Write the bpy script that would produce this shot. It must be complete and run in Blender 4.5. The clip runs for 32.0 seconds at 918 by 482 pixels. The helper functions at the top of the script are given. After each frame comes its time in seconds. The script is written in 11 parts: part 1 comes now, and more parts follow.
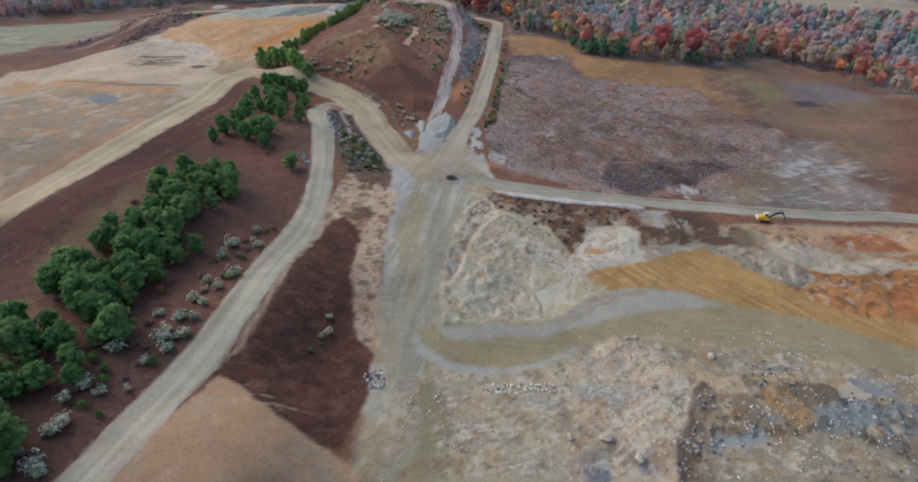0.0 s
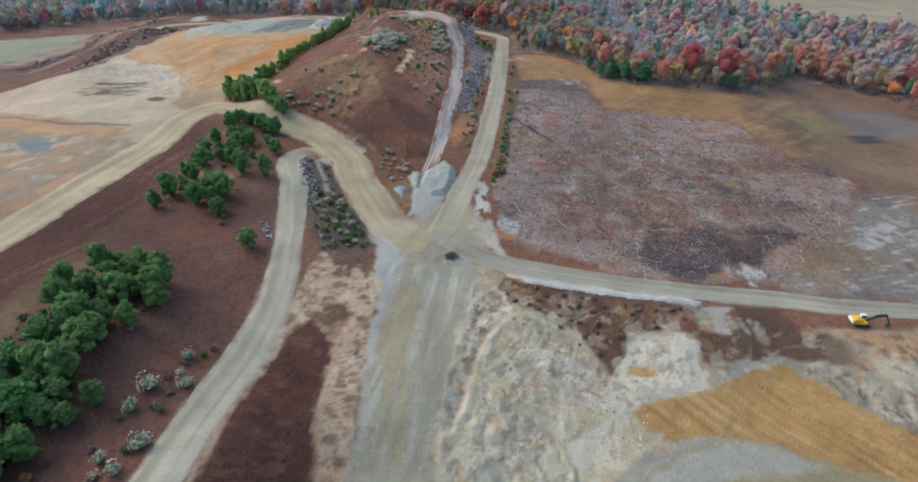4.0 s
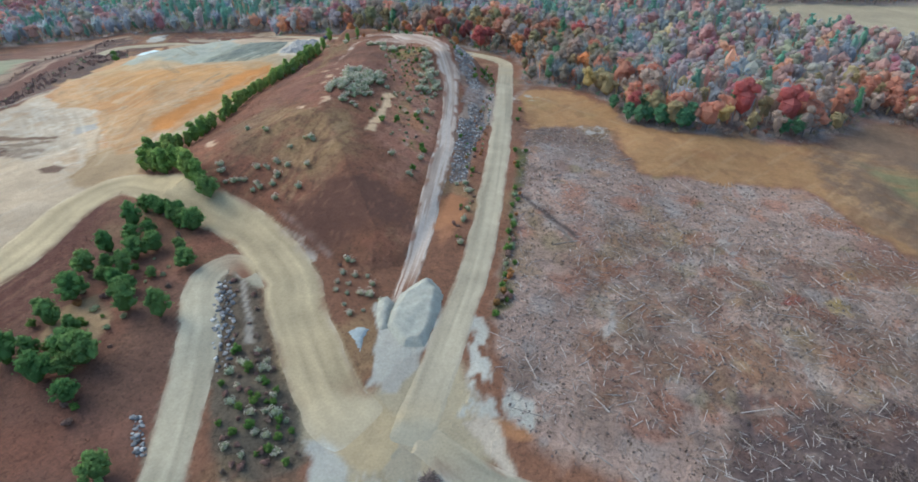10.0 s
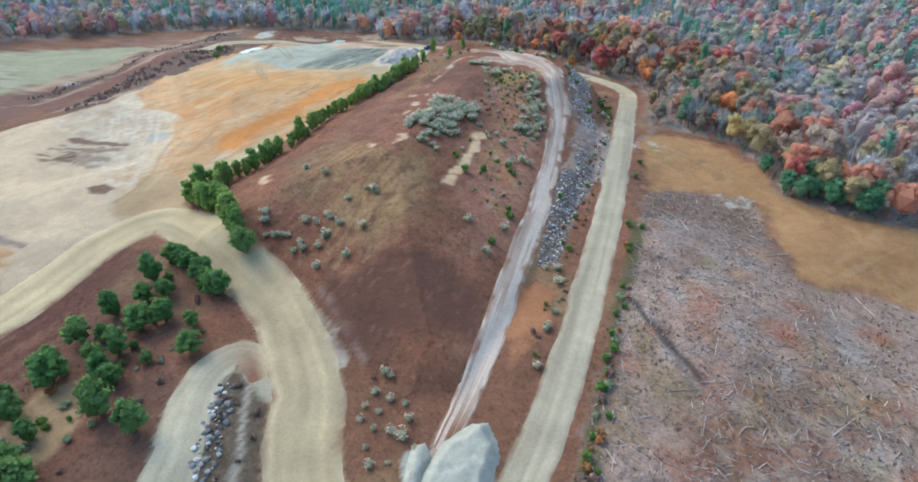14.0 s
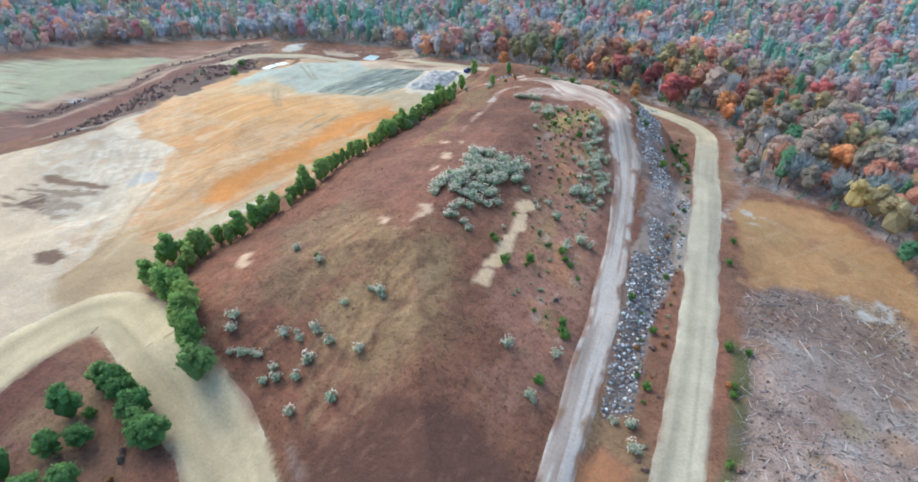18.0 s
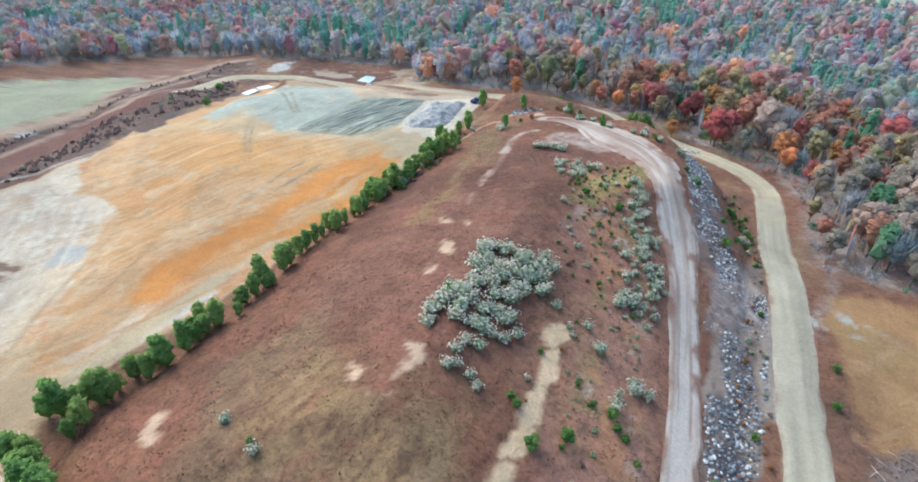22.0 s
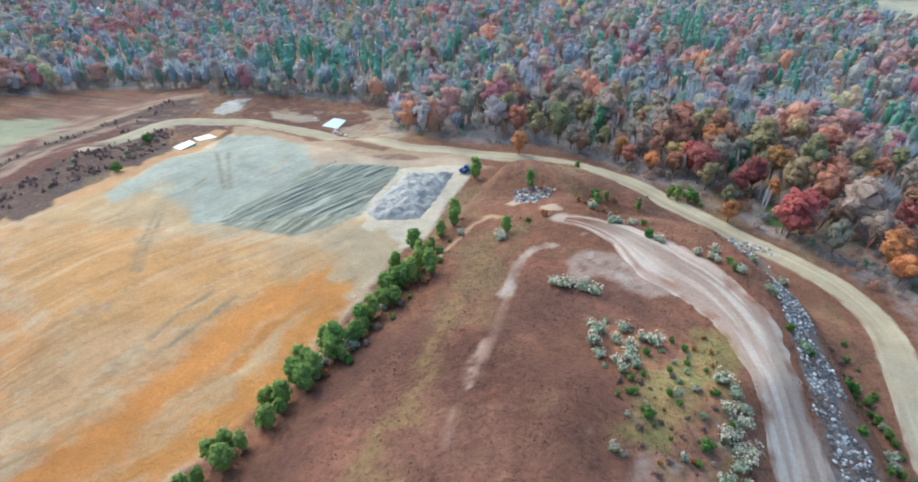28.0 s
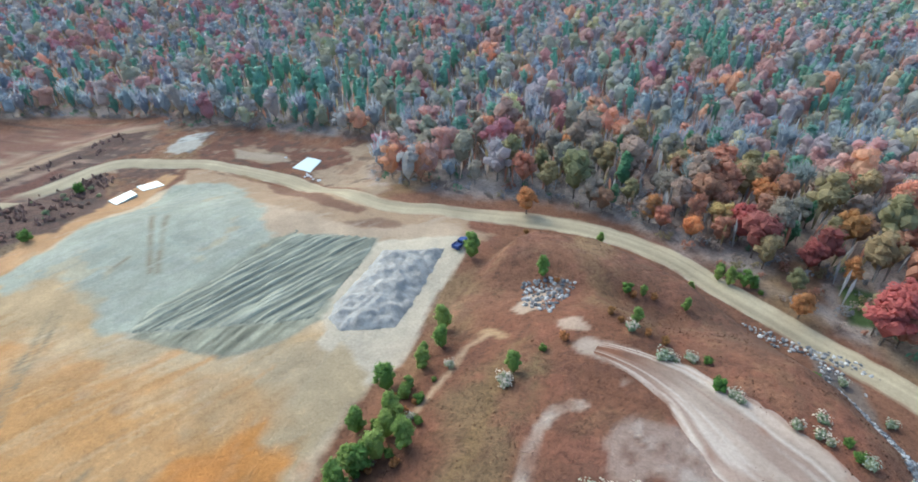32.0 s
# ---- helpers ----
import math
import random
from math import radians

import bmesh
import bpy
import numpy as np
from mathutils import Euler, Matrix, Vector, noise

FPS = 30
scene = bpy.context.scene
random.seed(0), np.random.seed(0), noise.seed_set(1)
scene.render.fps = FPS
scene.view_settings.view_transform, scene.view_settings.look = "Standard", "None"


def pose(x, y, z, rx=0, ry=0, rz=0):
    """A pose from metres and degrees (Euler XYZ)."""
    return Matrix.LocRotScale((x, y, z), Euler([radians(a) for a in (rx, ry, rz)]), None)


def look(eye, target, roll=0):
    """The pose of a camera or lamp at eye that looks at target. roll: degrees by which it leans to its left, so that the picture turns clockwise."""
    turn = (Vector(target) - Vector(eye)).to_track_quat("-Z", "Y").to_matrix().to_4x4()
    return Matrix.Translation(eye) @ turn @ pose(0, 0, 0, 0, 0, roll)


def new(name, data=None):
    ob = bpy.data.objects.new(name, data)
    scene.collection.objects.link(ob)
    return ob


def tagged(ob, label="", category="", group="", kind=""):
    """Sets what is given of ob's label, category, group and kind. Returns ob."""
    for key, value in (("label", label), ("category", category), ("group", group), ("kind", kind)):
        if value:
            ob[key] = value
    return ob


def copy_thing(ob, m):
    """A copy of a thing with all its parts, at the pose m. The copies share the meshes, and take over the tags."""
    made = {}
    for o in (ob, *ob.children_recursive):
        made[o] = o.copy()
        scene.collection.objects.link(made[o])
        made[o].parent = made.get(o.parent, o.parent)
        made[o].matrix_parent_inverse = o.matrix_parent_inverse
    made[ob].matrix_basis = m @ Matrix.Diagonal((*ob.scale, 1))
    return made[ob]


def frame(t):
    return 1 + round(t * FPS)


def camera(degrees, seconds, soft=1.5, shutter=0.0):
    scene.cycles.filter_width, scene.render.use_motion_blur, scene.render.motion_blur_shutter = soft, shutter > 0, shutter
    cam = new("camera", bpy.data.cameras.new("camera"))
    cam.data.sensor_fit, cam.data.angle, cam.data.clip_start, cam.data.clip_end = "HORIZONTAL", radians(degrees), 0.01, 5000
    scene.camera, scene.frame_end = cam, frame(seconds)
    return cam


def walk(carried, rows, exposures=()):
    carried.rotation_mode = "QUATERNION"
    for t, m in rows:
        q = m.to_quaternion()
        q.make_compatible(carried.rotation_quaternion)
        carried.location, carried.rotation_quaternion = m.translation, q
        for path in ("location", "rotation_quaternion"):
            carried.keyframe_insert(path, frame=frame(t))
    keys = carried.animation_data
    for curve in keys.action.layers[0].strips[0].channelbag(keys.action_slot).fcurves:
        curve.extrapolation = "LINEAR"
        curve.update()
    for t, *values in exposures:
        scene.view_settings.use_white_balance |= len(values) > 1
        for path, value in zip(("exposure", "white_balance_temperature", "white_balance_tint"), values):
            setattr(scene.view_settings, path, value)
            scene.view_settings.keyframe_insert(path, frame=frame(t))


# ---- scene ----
cam = camera(80.5, 32.0, 1.72)
METRES, EYE, TILT, LEAN, TURN = 320.0, 85.0, -33.5, 0.0, 0.0
ROWS = [
    (0.0, 0.0, 0.0, 0.0, 0.0, 0.0, -0.0),
    (0.5, -0.0004, 0.0138, 0.009, 0.03, 0.02, 0.02),
    (1.0, -0.0009, 0.0276, 0.0184, 0.04, 0.03, 0.02),
    (1.5, -0.0011, 0.0413, 0.0277, 0.04, 0.03, 0.04),
    (2.0, -0.0015, 0.055, 0.0369, 0.04, 0.03, 0.06),
    (2.5, -0.0015, 0.0685, 0.046, 0.08, 0.03, 0.08),
    (3.0, -0.0014, 0.0822, 0.055, 0.1, 0.02, 0.11),
    (3.5, -0.0011, 0.0958, 0.064, 0.1, 0.0, 0.14),
    (5.5, 0.0006, 0.1489, 0.0994, 0.18, -0.04, 0.22),
    (6.0, 0.0016, 0.1622, 0.1083, 0.23, -0.07, 0.28),
    (6.5, 0.0024, 0.1753, 0.1174, 0.26, -0.12, 0.34),
    (7.0, 0.0034, 0.1884, 0.1261, 0.29, -0.11, 0.39),
    (7.5, 0.0044, 0.2013, 0.1351, 0.34, -0.17, 0.45),
    (8.0, 0.0056, 0.2147, 0.1435, 0.37, -0.18, 0.46),
    (8.5, 0.0066, 0.2279, 0.1521, 0.37, -0.22, 0.48),
    (9.0, 0.0075, 0.2409, 0.1607, 0.35, -0.26, 0.53),
    (9.5, 0.0087, 0.254, 0.1692, 0.37, -0.27, 0.57),
    (10.0, 0.0096, 0.267, 0.1777, 0.37, -0.3, 0.6),
    (10.5, 0.0105, 0.2802, 0.186, 0.37, -0.33, 0.62),
    (11.0, 0.0116, 0.2932, 0.1949, 0.42, -0.4, 0.64),
    (11.5, 0.0123, 0.3064, 0.203, 0.43, -0.36, 0.65),
    (12.0, 0.0128, 0.3195, 0.2114, 0.74, -0.35, 0.43),
    (12.5, 0.0125, 0.3323, 0.2198, 2.03, -0.39, -0.61),
    (13.0, 0.0122, 0.3451, 0.2282, 4.36, -0.52, -2.35),
    (13.5, 0.0116, 0.3579, 0.2365, 7.42, -0.78, -4.59),
    (14.0, 0.0111, 0.3707, 0.2449, 10.4, -1.13, -6.63),
    (14.5, 0.0101, 0.3838, 0.2532, 12.0, -1.35, -7.65),
    (16.5, -0.0043, 0.4381, 0.2829, 13.66, -1.26, -8.77),
    (17.0, -0.0085, 0.4507, 0.291, 13.87, -1.3, -8.91),
    (17.5, -0.013, 0.4629, 0.2991, 14.06, -1.34, -9.07),
    (18.0, -0.0174, 0.4755, 0.307, 14.26, -1.37, -9.18),
    (18.5, -0.022, 0.4879, 0.315, 14.38, -1.4, -9.25),
    (19.0, -0.0269, 0.5, 0.3233, 14.5, -1.45, -9.34),
    (19.5, -0.0315, 0.5126, 0.331, 14.66, -1.46, -9.44),
    (20.0, -0.0359, 0.5249, 0.3391, 14.79, -1.48, -9.48),
    (20.5, -0.0405, 0.5371, 0.3472, 14.85, -1.48, -9.52),
    (21.0, -0.0447, 0.5496, 0.3555, 14.9, -1.5, -9.49),
    (21.5, -0.0488, 0.562, 0.3639, 14.91, -1.52, -9.45),
    (22.0, -0.0529, 0.5746, 0.372, 14.89, -1.5, -9.4),
    (22.5, -0.0567, 0.5872, 0.3802, 14.86, -1.51, -9.36),
    (23.0, -0.0606, 0.5997, 0.3886, 14.82, -1.51, -9.31),
    (23.5, -0.0645, 0.6123, 0.3967, 14.77, -1.5, -9.26),
    (24.0, -0.0683, 0.6249, 0.4048, 14.73, -1.49, -9.23),
    (24.5, -0.0721, 0.6375, 0.4131, 14.72, -1.5, -9.19),
    (25.0, -0.0757, 0.6502, 0.4212, 14.69, -1.48, -9.17),
    (25.5, -0.079, 0.663, 0.4292, 14.7, -1.47, -9.15),
    (27.5, -0.0944, 0.711, 0.4618, 14.61, -1.55, -9.17),
    (28.0, -0.098, 0.7236, 0.47, 14.64, -1.56, -9.17),
    (28.5, -0.1016, 0.7362, 0.4781, 14.66, -1.58, -9.18),
    (29.0, -0.1054, 0.7486, 0.4863, 14.68, -1.59, -9.18),
    (29.5, -0.1093, 0.7611, 0.4942, 14.71, -1.6, -9.18),
    (30.0, -0.1131, 0.7735, 0.5022, 14.74, -1.63, -9.15),
    (30.5, -0.117, 0.7857, 0.5103, 14.74, -1.66, -9.13),
    (31.0, -0.1205, 0.7984, 0.5183, 14.78, -1.67, -9.11),
    (31.5, -0.1241, 0.8107, 0.5262, 14.8, -1.69, -9.08),
    (32.0, -0.1278, 0.8232, 0.5338, 14.79, -1.67, -9.05),
]
walk(cam, [(t, pose(0, 0, EYE, TILT, LEAN, TURN) @ pose(METRES * x, METRES * y, METRES * z, 90 + pitch, roll, yaw)) for t, x, y, z, yaw, pitch, roll in ROWS],
     [(0.0, 0.38, 5810, 8), (3.0, 0.55, 5730, 4), (6.0, 0.75, 5650, 2), (9.0, 0.84, 5620, -1), (13.0, 1.0, 5580, -2), (17.0, 1.32, 5480, -1), (25.0, 1.28, 5500, -1), (32.0, 1.1, 5570, -3)])
# World: an overcast late-autumn afternoon with a veiled sun.
world = bpy.data.worlds.new("overcast_sky")
scene.world = world
world.use_nodes = True
sky = world.node_tree.nodes.new("ShaderNodeTexSky")
sky.sky_type, sky.sun_disc = "NISHITA", False
sky.sun_elevation, sky.sun_rotation = radians(42), radians(-60)
sky.air_density, sky.dust_density, sky.ozone_density = 1.0, 3.0, 1.0
world.node_tree.nodes["Background"].inputs["Strength"].default_value = 0.15
world.node_tree.links.new(sky.outputs[0], world.node_tree.nodes["Background"].inputs["Color"])
sun = new("sun", bpy.data.lights.new("sun", "SUN"))
sun.data.energy, sun.data.angle, sun.data.color = 0.6, radians(50), (1.0, 0.96, 0.9)
sun.matrix_world = look((-250, 145, 260), (0, 0, 0))


# ---- small tools ----
def to_mesh(name, verts, faces, mats, smooth_shade=False, colors=None, mat_index=None):
    """A mesh from numpy arrays of verts (n, 3) and faces (m, 3) or (m, 4)."""
    me = bpy.data.meshes.new(name)
    verts, faces = np.asarray(verts, np.float32), np.asarray(faces, np.int32)
    k = faces.shape[1]
    me.vertices.add(len(verts))
    me.vertices.foreach_set("co", verts.ravel())
    me.loops.add(faces.size)
    me.loops.foreach_set("vertex_index", faces.ravel())
    me.polygons.add(len(faces))
    me.polygons.foreach_set("loop_start", np.arange(0, faces.size, k, dtype=np.int32))
    me.polygons.foreach_set("loop_total", np.full(len(faces), k, np.int32))
    if mat_index is not None:
        me.polygons.foreach_set("material_index", np.asarray(mat_index, np.int32))
    me.update(calc_edges=True)
    me.polygons.foreach_set("use_smooth", np.full(len(faces), smooth_shade))
    if colors is not None:
        at = me.color_attributes.new("tint", "FLOAT_COLOR", "POINT")
        at.data.foreach_set("color", np.asarray(colors, np.float32).ravel())
    for m in mats if isinstance(mats, (list, tuple)) else [mats]:
        me.materials.append(m)
    return me


def part(name, bm, material, parent, label=""):
    """Links a bmesh as one mesh object under a thing or a part."""
    me = bpy.data.meshes.new(name)
    bm.to_mesh(me)
    bm.free()
    me.materials.append(material)
    ob = new(name, me)
    ob.parent = parent
    return tagged(ob, label)


def mesh_part(name, me, parent, label=""):
    ob = new(name, me)
    ob.parent = parent
    return tagged(ob, label)


def box(bm, x0, y0, z0, x1, y1, z1, bevel=0.0, m=None):
    r = bmesh.ops.create_cube(bm, size=1.0)
    bmesh.ops.transform(bm, verts=r["verts"], matrix=Matrix.Translation(((x0 + x1) / 2, (y0 + y1) / 2, (z0 + z1) / 2)) @ Matrix.Diagonal((x1 - x0, y1 - y0, z1 - z0, 1)))
    if bevel:
        es = list({e for v in r["verts"] for e in v.link_edges})
        bmesh.ops.bevel(bm, geom=es, offset=bevel, segments=2, affect="EDGES")
    if m is not None:
        bmesh.ops.transform(bm, verts=bm.verts[:], matrix=m)
    return bm


def tube(bm, a, b, r0, r1, n=8):
    a, b = Vector(a), Vector(b)
    q = (b - a).to_track_quat("Z", "Y").to_matrix().to_4x4()
    r = bmesh.ops.create_cone(bm, cap_ends=True, segments=n, radius1=r0, radius2=r1, depth=(b - a).length)
    bmesh.ops.transform(bm, verts=r["verts"], matrix=Matrix.Translation((a + b) / 2) @ q)
    return bm


# ---- materials ----
def material(name, rough=0.9, spec=0.25):
    m = bpy.data.materials.new(name)
    m.use_nodes = True
    b = m.node_tree.nodes["Principled BSDF"]
    b.inputs["Roughness"].default_value = rough
    b.inputs["Specular IOR Level"].default_value = spec
    return m, m.node_tree.nodes, m.node_tree.links, b


def noise_node(N, L, scale, detail=4, rough=0.6, vec=None, distort=0.0):
    n = N.new("ShaderNodeTexNoise")
    n.inputs["Scale"].default_value, n.inputs["Detail"].default_value = scale, detail
    n.inputs["Roughness"].default_value, n.inputs["Distortion"].default_value = rough, distort
    if vec is not None:
        L.new(vec, n.inputs["Vector"])
    return n.outputs["Fac"]


def ramp(N, L, fac, stops):
    r = N.new("ShaderNodeValToRGB")
    while len(r.color_ramp.elements) < len(stops):
        r.color_ramp.elements.new(0.5)
    for e, (p, c) in zip(r.color_ramp.elements, stops):
        e.position, e.color = p, (*c, 1) if len(c) == 3 else c
    L.new(fac, r.inputs["Fac"])
    return r.outputs["Color"]


def mixed(N, L, a, b, fac, how="MIX"):
    m = N.new("ShaderNodeMix")
    m.data_type, m.blend_type = "RGBA", how
    for s, v in (("A", a), ("B", b)):
        i = [k for k in m.inputs if k.name == s and k.type == "RGBA"][0]
        if isinstance(v, tuple):
            i.default_value = (*v, 1)
        else:
            L.new(v, i)
    if isinstance(fac, float):
        m.inputs["Factor"].default_value = fac
    else:
        L.new(fac, m.inputs["Factor"])
    return [o for o in m.outputs if o.type == "RGBA"][0]


def bump(N, L, b, height, strength=0.5, dist=0.3):
    n = N.new("ShaderNodeBump")
    n.inputs["Strength"].default_value, n.inputs["Distance"].default_value = strength, dist
    L.new(height, n.inputs["Height"])
    L.new(n.outputs["Normal"], b.inputs["Normal"])


def earth(name, grass):
    """Soil (grass=False) or ground whose 'scrub' attribute mixes in weedy growth."""
    m, N, L, b = material(name, 0.95, 0.15)
    pos = N.new("ShaderNodeTexCoord").outputs["Object"]
    tint = N.new("ShaderNodeVertexColor")
    tint.layer_name = "tint"
    big = noise_node(N, L, 0.045, 5, 0.6, pos, 0.6)
    mid = noise_node(N, L, 0.35, 6, 0.65, pos, 0.4)
    fine = noise_node(N, L, 2.2, 5, 0.7, pos)
    c = mixed(N, L, tint.outputs["Color"], ramp(N, L, big, [(0.3, (0.695, 0.67, 0.635)), (0.7, (0.955, 0.915, 0.855))]), 1.0, "MULTIPLY")
    c = mixed(N, L, c, ramp(N, L, fine, [(0.32, (0.7, 0.69, 0.68)), (0.5, (1.0, 1.0, 1.0)), (0.68, (1.28, 1.28, 1.28))]), 0.4, "MULTIPLY")
    soil = ramp(N, L, mid, [(0.3, (0.72, 0.71, 0.7)), (0.5, (1.0, 1.0, 1.0)), (0.72, (1.28, 1.28, 1.26))])
    add = N.new("ShaderNodeMath")
    add.operation = "ADD"
    L.new(mid, add.inputs[0])
    if grass:
        at = N.new("ShaderNodeAttribute")
        at.attribute_name = "scrub"
        tuft = noise_node(N, L, 1.1, 6, 0.75, pos, 0.8)
        t = ramp(N, L, tuft, [(0.36, (0.55, 0.53, 0.52)), (0.47, (0.95, 0.95, 0.95)), (0.6, (1.1, 1.09, 1.08)), (0.7, (1.4, 1.36, 1.3))])
        rough = mixed(N, L, mixed(N, L, c, soil, 0.7, "MULTIPLY"), t, 1.0, "MULTIPLY")
        bare = mixed(N, L, c, soil, 0.3, "MULTIPLY")
        ridge = N.new("ShaderNodeTexNoise")
        ridge.noise_type = "RIDGED_MULTIFRACTAL"
        ridge.inputs["Scale"].default_value, ridge.inputs["Detail"].default_value = 0.5, 6
        L.new(pos, ridge.inputs["Vector"])
        bare = mixed(N, L, bare, ramp(N, L, ridge.outputs["Fac"], [(0.2, (0.9, 0.9, 0.9)), (0.75, (1.08, 1.08, 1.07)), (0.95, (1.2, 1.19, 1.17))]), 0.6, "MULTIPLY")
        c = mixed(N, L, bare, rough, at.outputs["Fac"])
        L.new(tuft, add.inputs[1])
        bump(N, L, b, add.outputs[0], 0.7, 0.7)
    else:
        c = mixed(N, L, c, soil, 0.22, "MULTIPLY")
        L.new(fine, add.inputs[1])
        bump(N, L, b, add.outputs[0], 0.5, 0.25)
    L.new(c, b.inputs["Base Color"])
    return m


def plain(name, colour, rough=0.85, vary=0.35, scale=3.0, relief=0.05, metal=0.0, per_object=0.0, per_island=0.0):
    """One colour broken up at two scales, with relief."""
    m, N, L, b = material(name, rough, 0.3)
    pos = N.new("ShaderNodeTexCoord").outputs["Object"]
    n1, n2 = noise_node(N, L, scale, 5, 0.65, pos), noise_node(N, L, scale * 7, 4, 0.7, pos)
    lo, hi = tuple(v * (1 - vary) for v in colour), tuple(min(v * (1 + vary), 1) for v in colour)
    c = ramp(N, L, n1, [(0.3, lo), (0.7, hi)])
    c = mixed(N, L, c, ramp(N, L, n2, [(0.3, (0.8, 0.8, 0.8)), (0.7, (1.2, 1.2, 1.2))]), 0.6, "MULTIPLY")
    for amount, src in ((per_object, "ShaderNodeObjectInfo"), (per_island, "ShaderNodeNewGeometry")):
        if amount:
            rnd = N.new(src).outputs["Random" if per_object and src == "ShaderNodeObjectInfo" else "Random Per Island"]
            a, z = 1 - amount, 1 + amount
            c = mixed(N, L, c, ramp(N, L, rnd, [(0.0, (a, a, a)), (1.0, (z, z, z))]), 1.0, "MULTIPLY")
    L.new(c, b.inputs["Base Color"])
    b.inputs["Metallic"].default_value = metal
    if relief:
        bump(N, L, b, n2, 0.5, relief)
    return m


def foliage(name, colour=None, vary=0.28, thin=0.3, grain=1.6, broken=0.8):
    """Leaf clumps: colour from 'tint' when none is given, broken up clump by clump and by leafy grain."""
    m, N, L, b = material(name, 0.85, 0.12)
    rnd = N.new("ShaderNodeNewGeometry").outputs["Random Per Island"]
    k = ramp(N, L, rnd, [(0.0, (1 - vary,) * 3), (1.0, (1 + vary,) * 3)])
    if colour is None:
        t = N.new("ShaderNodeVertexColor")
        t.layer_name = "tint"
        base = t.outputs["Color"]
    else:
        o = N.new("ShaderNodeObjectInfo").outputs["Random"]
        base = ramp(N, L, o, [(0.0, tuple(v * f for v, f in zip(colour, (0.8, 0.9, 0.85)))), (1.0, tuple(v * f for v, f in zip(colour, (1.25, 1.1, 1.1))))])
    c = mixed(N, L, base, k, 1.0, "MULTIPLY")
    pos = N.new("ShaderNodeTexCoord").outputs["Object"]
    leafy = noise_node(N, L, grain, 5, 0.75, pos, 0.3)
    c = mixed(N, L, c, ramp(N, L, leafy, [(0.33, (0.72, 0.73, 0.75)), (0.5, (1.0, 1.0, 1.0)), (0.68, (1.26, 1.25, 1.22))]), broken, "MULTIPLY")
    bump(N, L, b, leafy, 0.9, 0.5)
    L.new(c, b.inputs["Base Color"])
    see = N.new("ShaderNodeBsdfTranslucent")
    L.new(c, see.inputs["Color"])
    mix = N.new("ShaderNodeMixShader")
    mix.inputs[0].default_value = thin
    L.new(b.outputs[0], mix.inputs[1])
    L.new(see.outputs[0], mix.inputs[2])
    L.new(mix.outputs[0], N["Material Output"].inputs["Surface"])
    return m


M_GROUND = earth("weathered_ground", True)
M_ROAD = earth("packed_road_soil", False)
M_BARK = plain("bark", (0.14, 0.11, 0.09), 0.9, 0.4, 2.0, 0.04)
M_FOREST = foliage("mixed_foliage", None, 0.08, 0.6, 0.9, 0.5)
M_PINE = foliage("pine_needles", (0.33, 0.45, 0.14), 0.2, 0.55, 2.0)


def quarry_stone(name, source):
    """Broken stone from dark slate to chalky white, piece by piece."""
    m, N, L, b = material(name, 0.8, 0.3)
    pos = N.new("ShaderNodeTexCoord").outputs["Object"]
    rnd = N.new(source).outputs["Random" if source == "ShaderNodeObjectInfo" else "Random Per Island"]
    c = ramp(N, L, rnd, [(0.0, (0.068, 0.07, 0.076)), (0.4, (0.16, 0.158, 0.16)), (0.7, (0.3, 0.285, 0.27)), (1.0, (0.62, 0.59, 0.54))])
    n1 = noise_node(N, L, 4.0, 5, 0.7, pos)
    c = mixed(N, L, c, ramp(N, L, n1, [(0.3, (0.7, 0.68, 0.66)), (0.7, (1.25, 1.25, 1.25))]), 0.8, "MULTIPLY")
    L.new(c, b.inputs["Base Color"])
    bump(N, L, b, n1, 0.6, 0.08)
    return m


M_STONE = quarry_stone("grey_quarry_stone", "ShaderNodeNewGeometry")
M_STONE_PIECE = quarry_stone("grey_quarry_stone_piece", "ShaderNodeObjectInfo")
M_WHITE_FILL = plain("white_clay_fill", (0.345, 0.33, 0.27), 0.95, 0.2, 0.5, 0.5)
M_GREY_FILL = plain("grey_spoil", (0.355, 0.325, 0.287), 0.95, 0.28, 0.6, 0.5)
M_DEAD = plain("bleached_dead_wood", (0.35, 0.3, 0.26), 0.9, 0.35, 1.5, 0.02, per_island=0.45)
M_TWIG = plain("brown_twigs", (0.17, 0.125, 0.105), 0.95, 0.35, 2.0, 0.03, per_island=0.4)
M_WEED = foliage("dry_weeds", (0.2, 0.1, 0.065), 0.25)
M_YELLOW = plain("worn_yellow_paint", (0.75, 0.42, 0.03), 0.45, 0.15, 2.0, 0.005)
M_BLACK = plain("black_steel", (0.035, 0.035, 0.04), 0.5, 0.3, 3.0, 0.01)
M_CREAM = plain("cream_paint", (0.75, 0.7, 0.55), 0.5, 0.1, 2.0, 0.0)
M_ROOF = plain("pale_metal_roof", (0.6, 0.62, 0.64), 0.4, 0.15, 0.5, 0.0)
M_BLUE = plain("blue_paint", (0.03, 0.06, 0.2), 0.4, 0.2, 2.0, 0.0)
M_GLASS, gN, gL, gB = material("dark_window_glass", 0.08, 0.6)
gB.inputs["Base Color"].default_value = (0.02, 0.025, 0.03, 1)
M_WATER, wN, wL, wB = material("milky_pond_water", 0.12, 0.6)
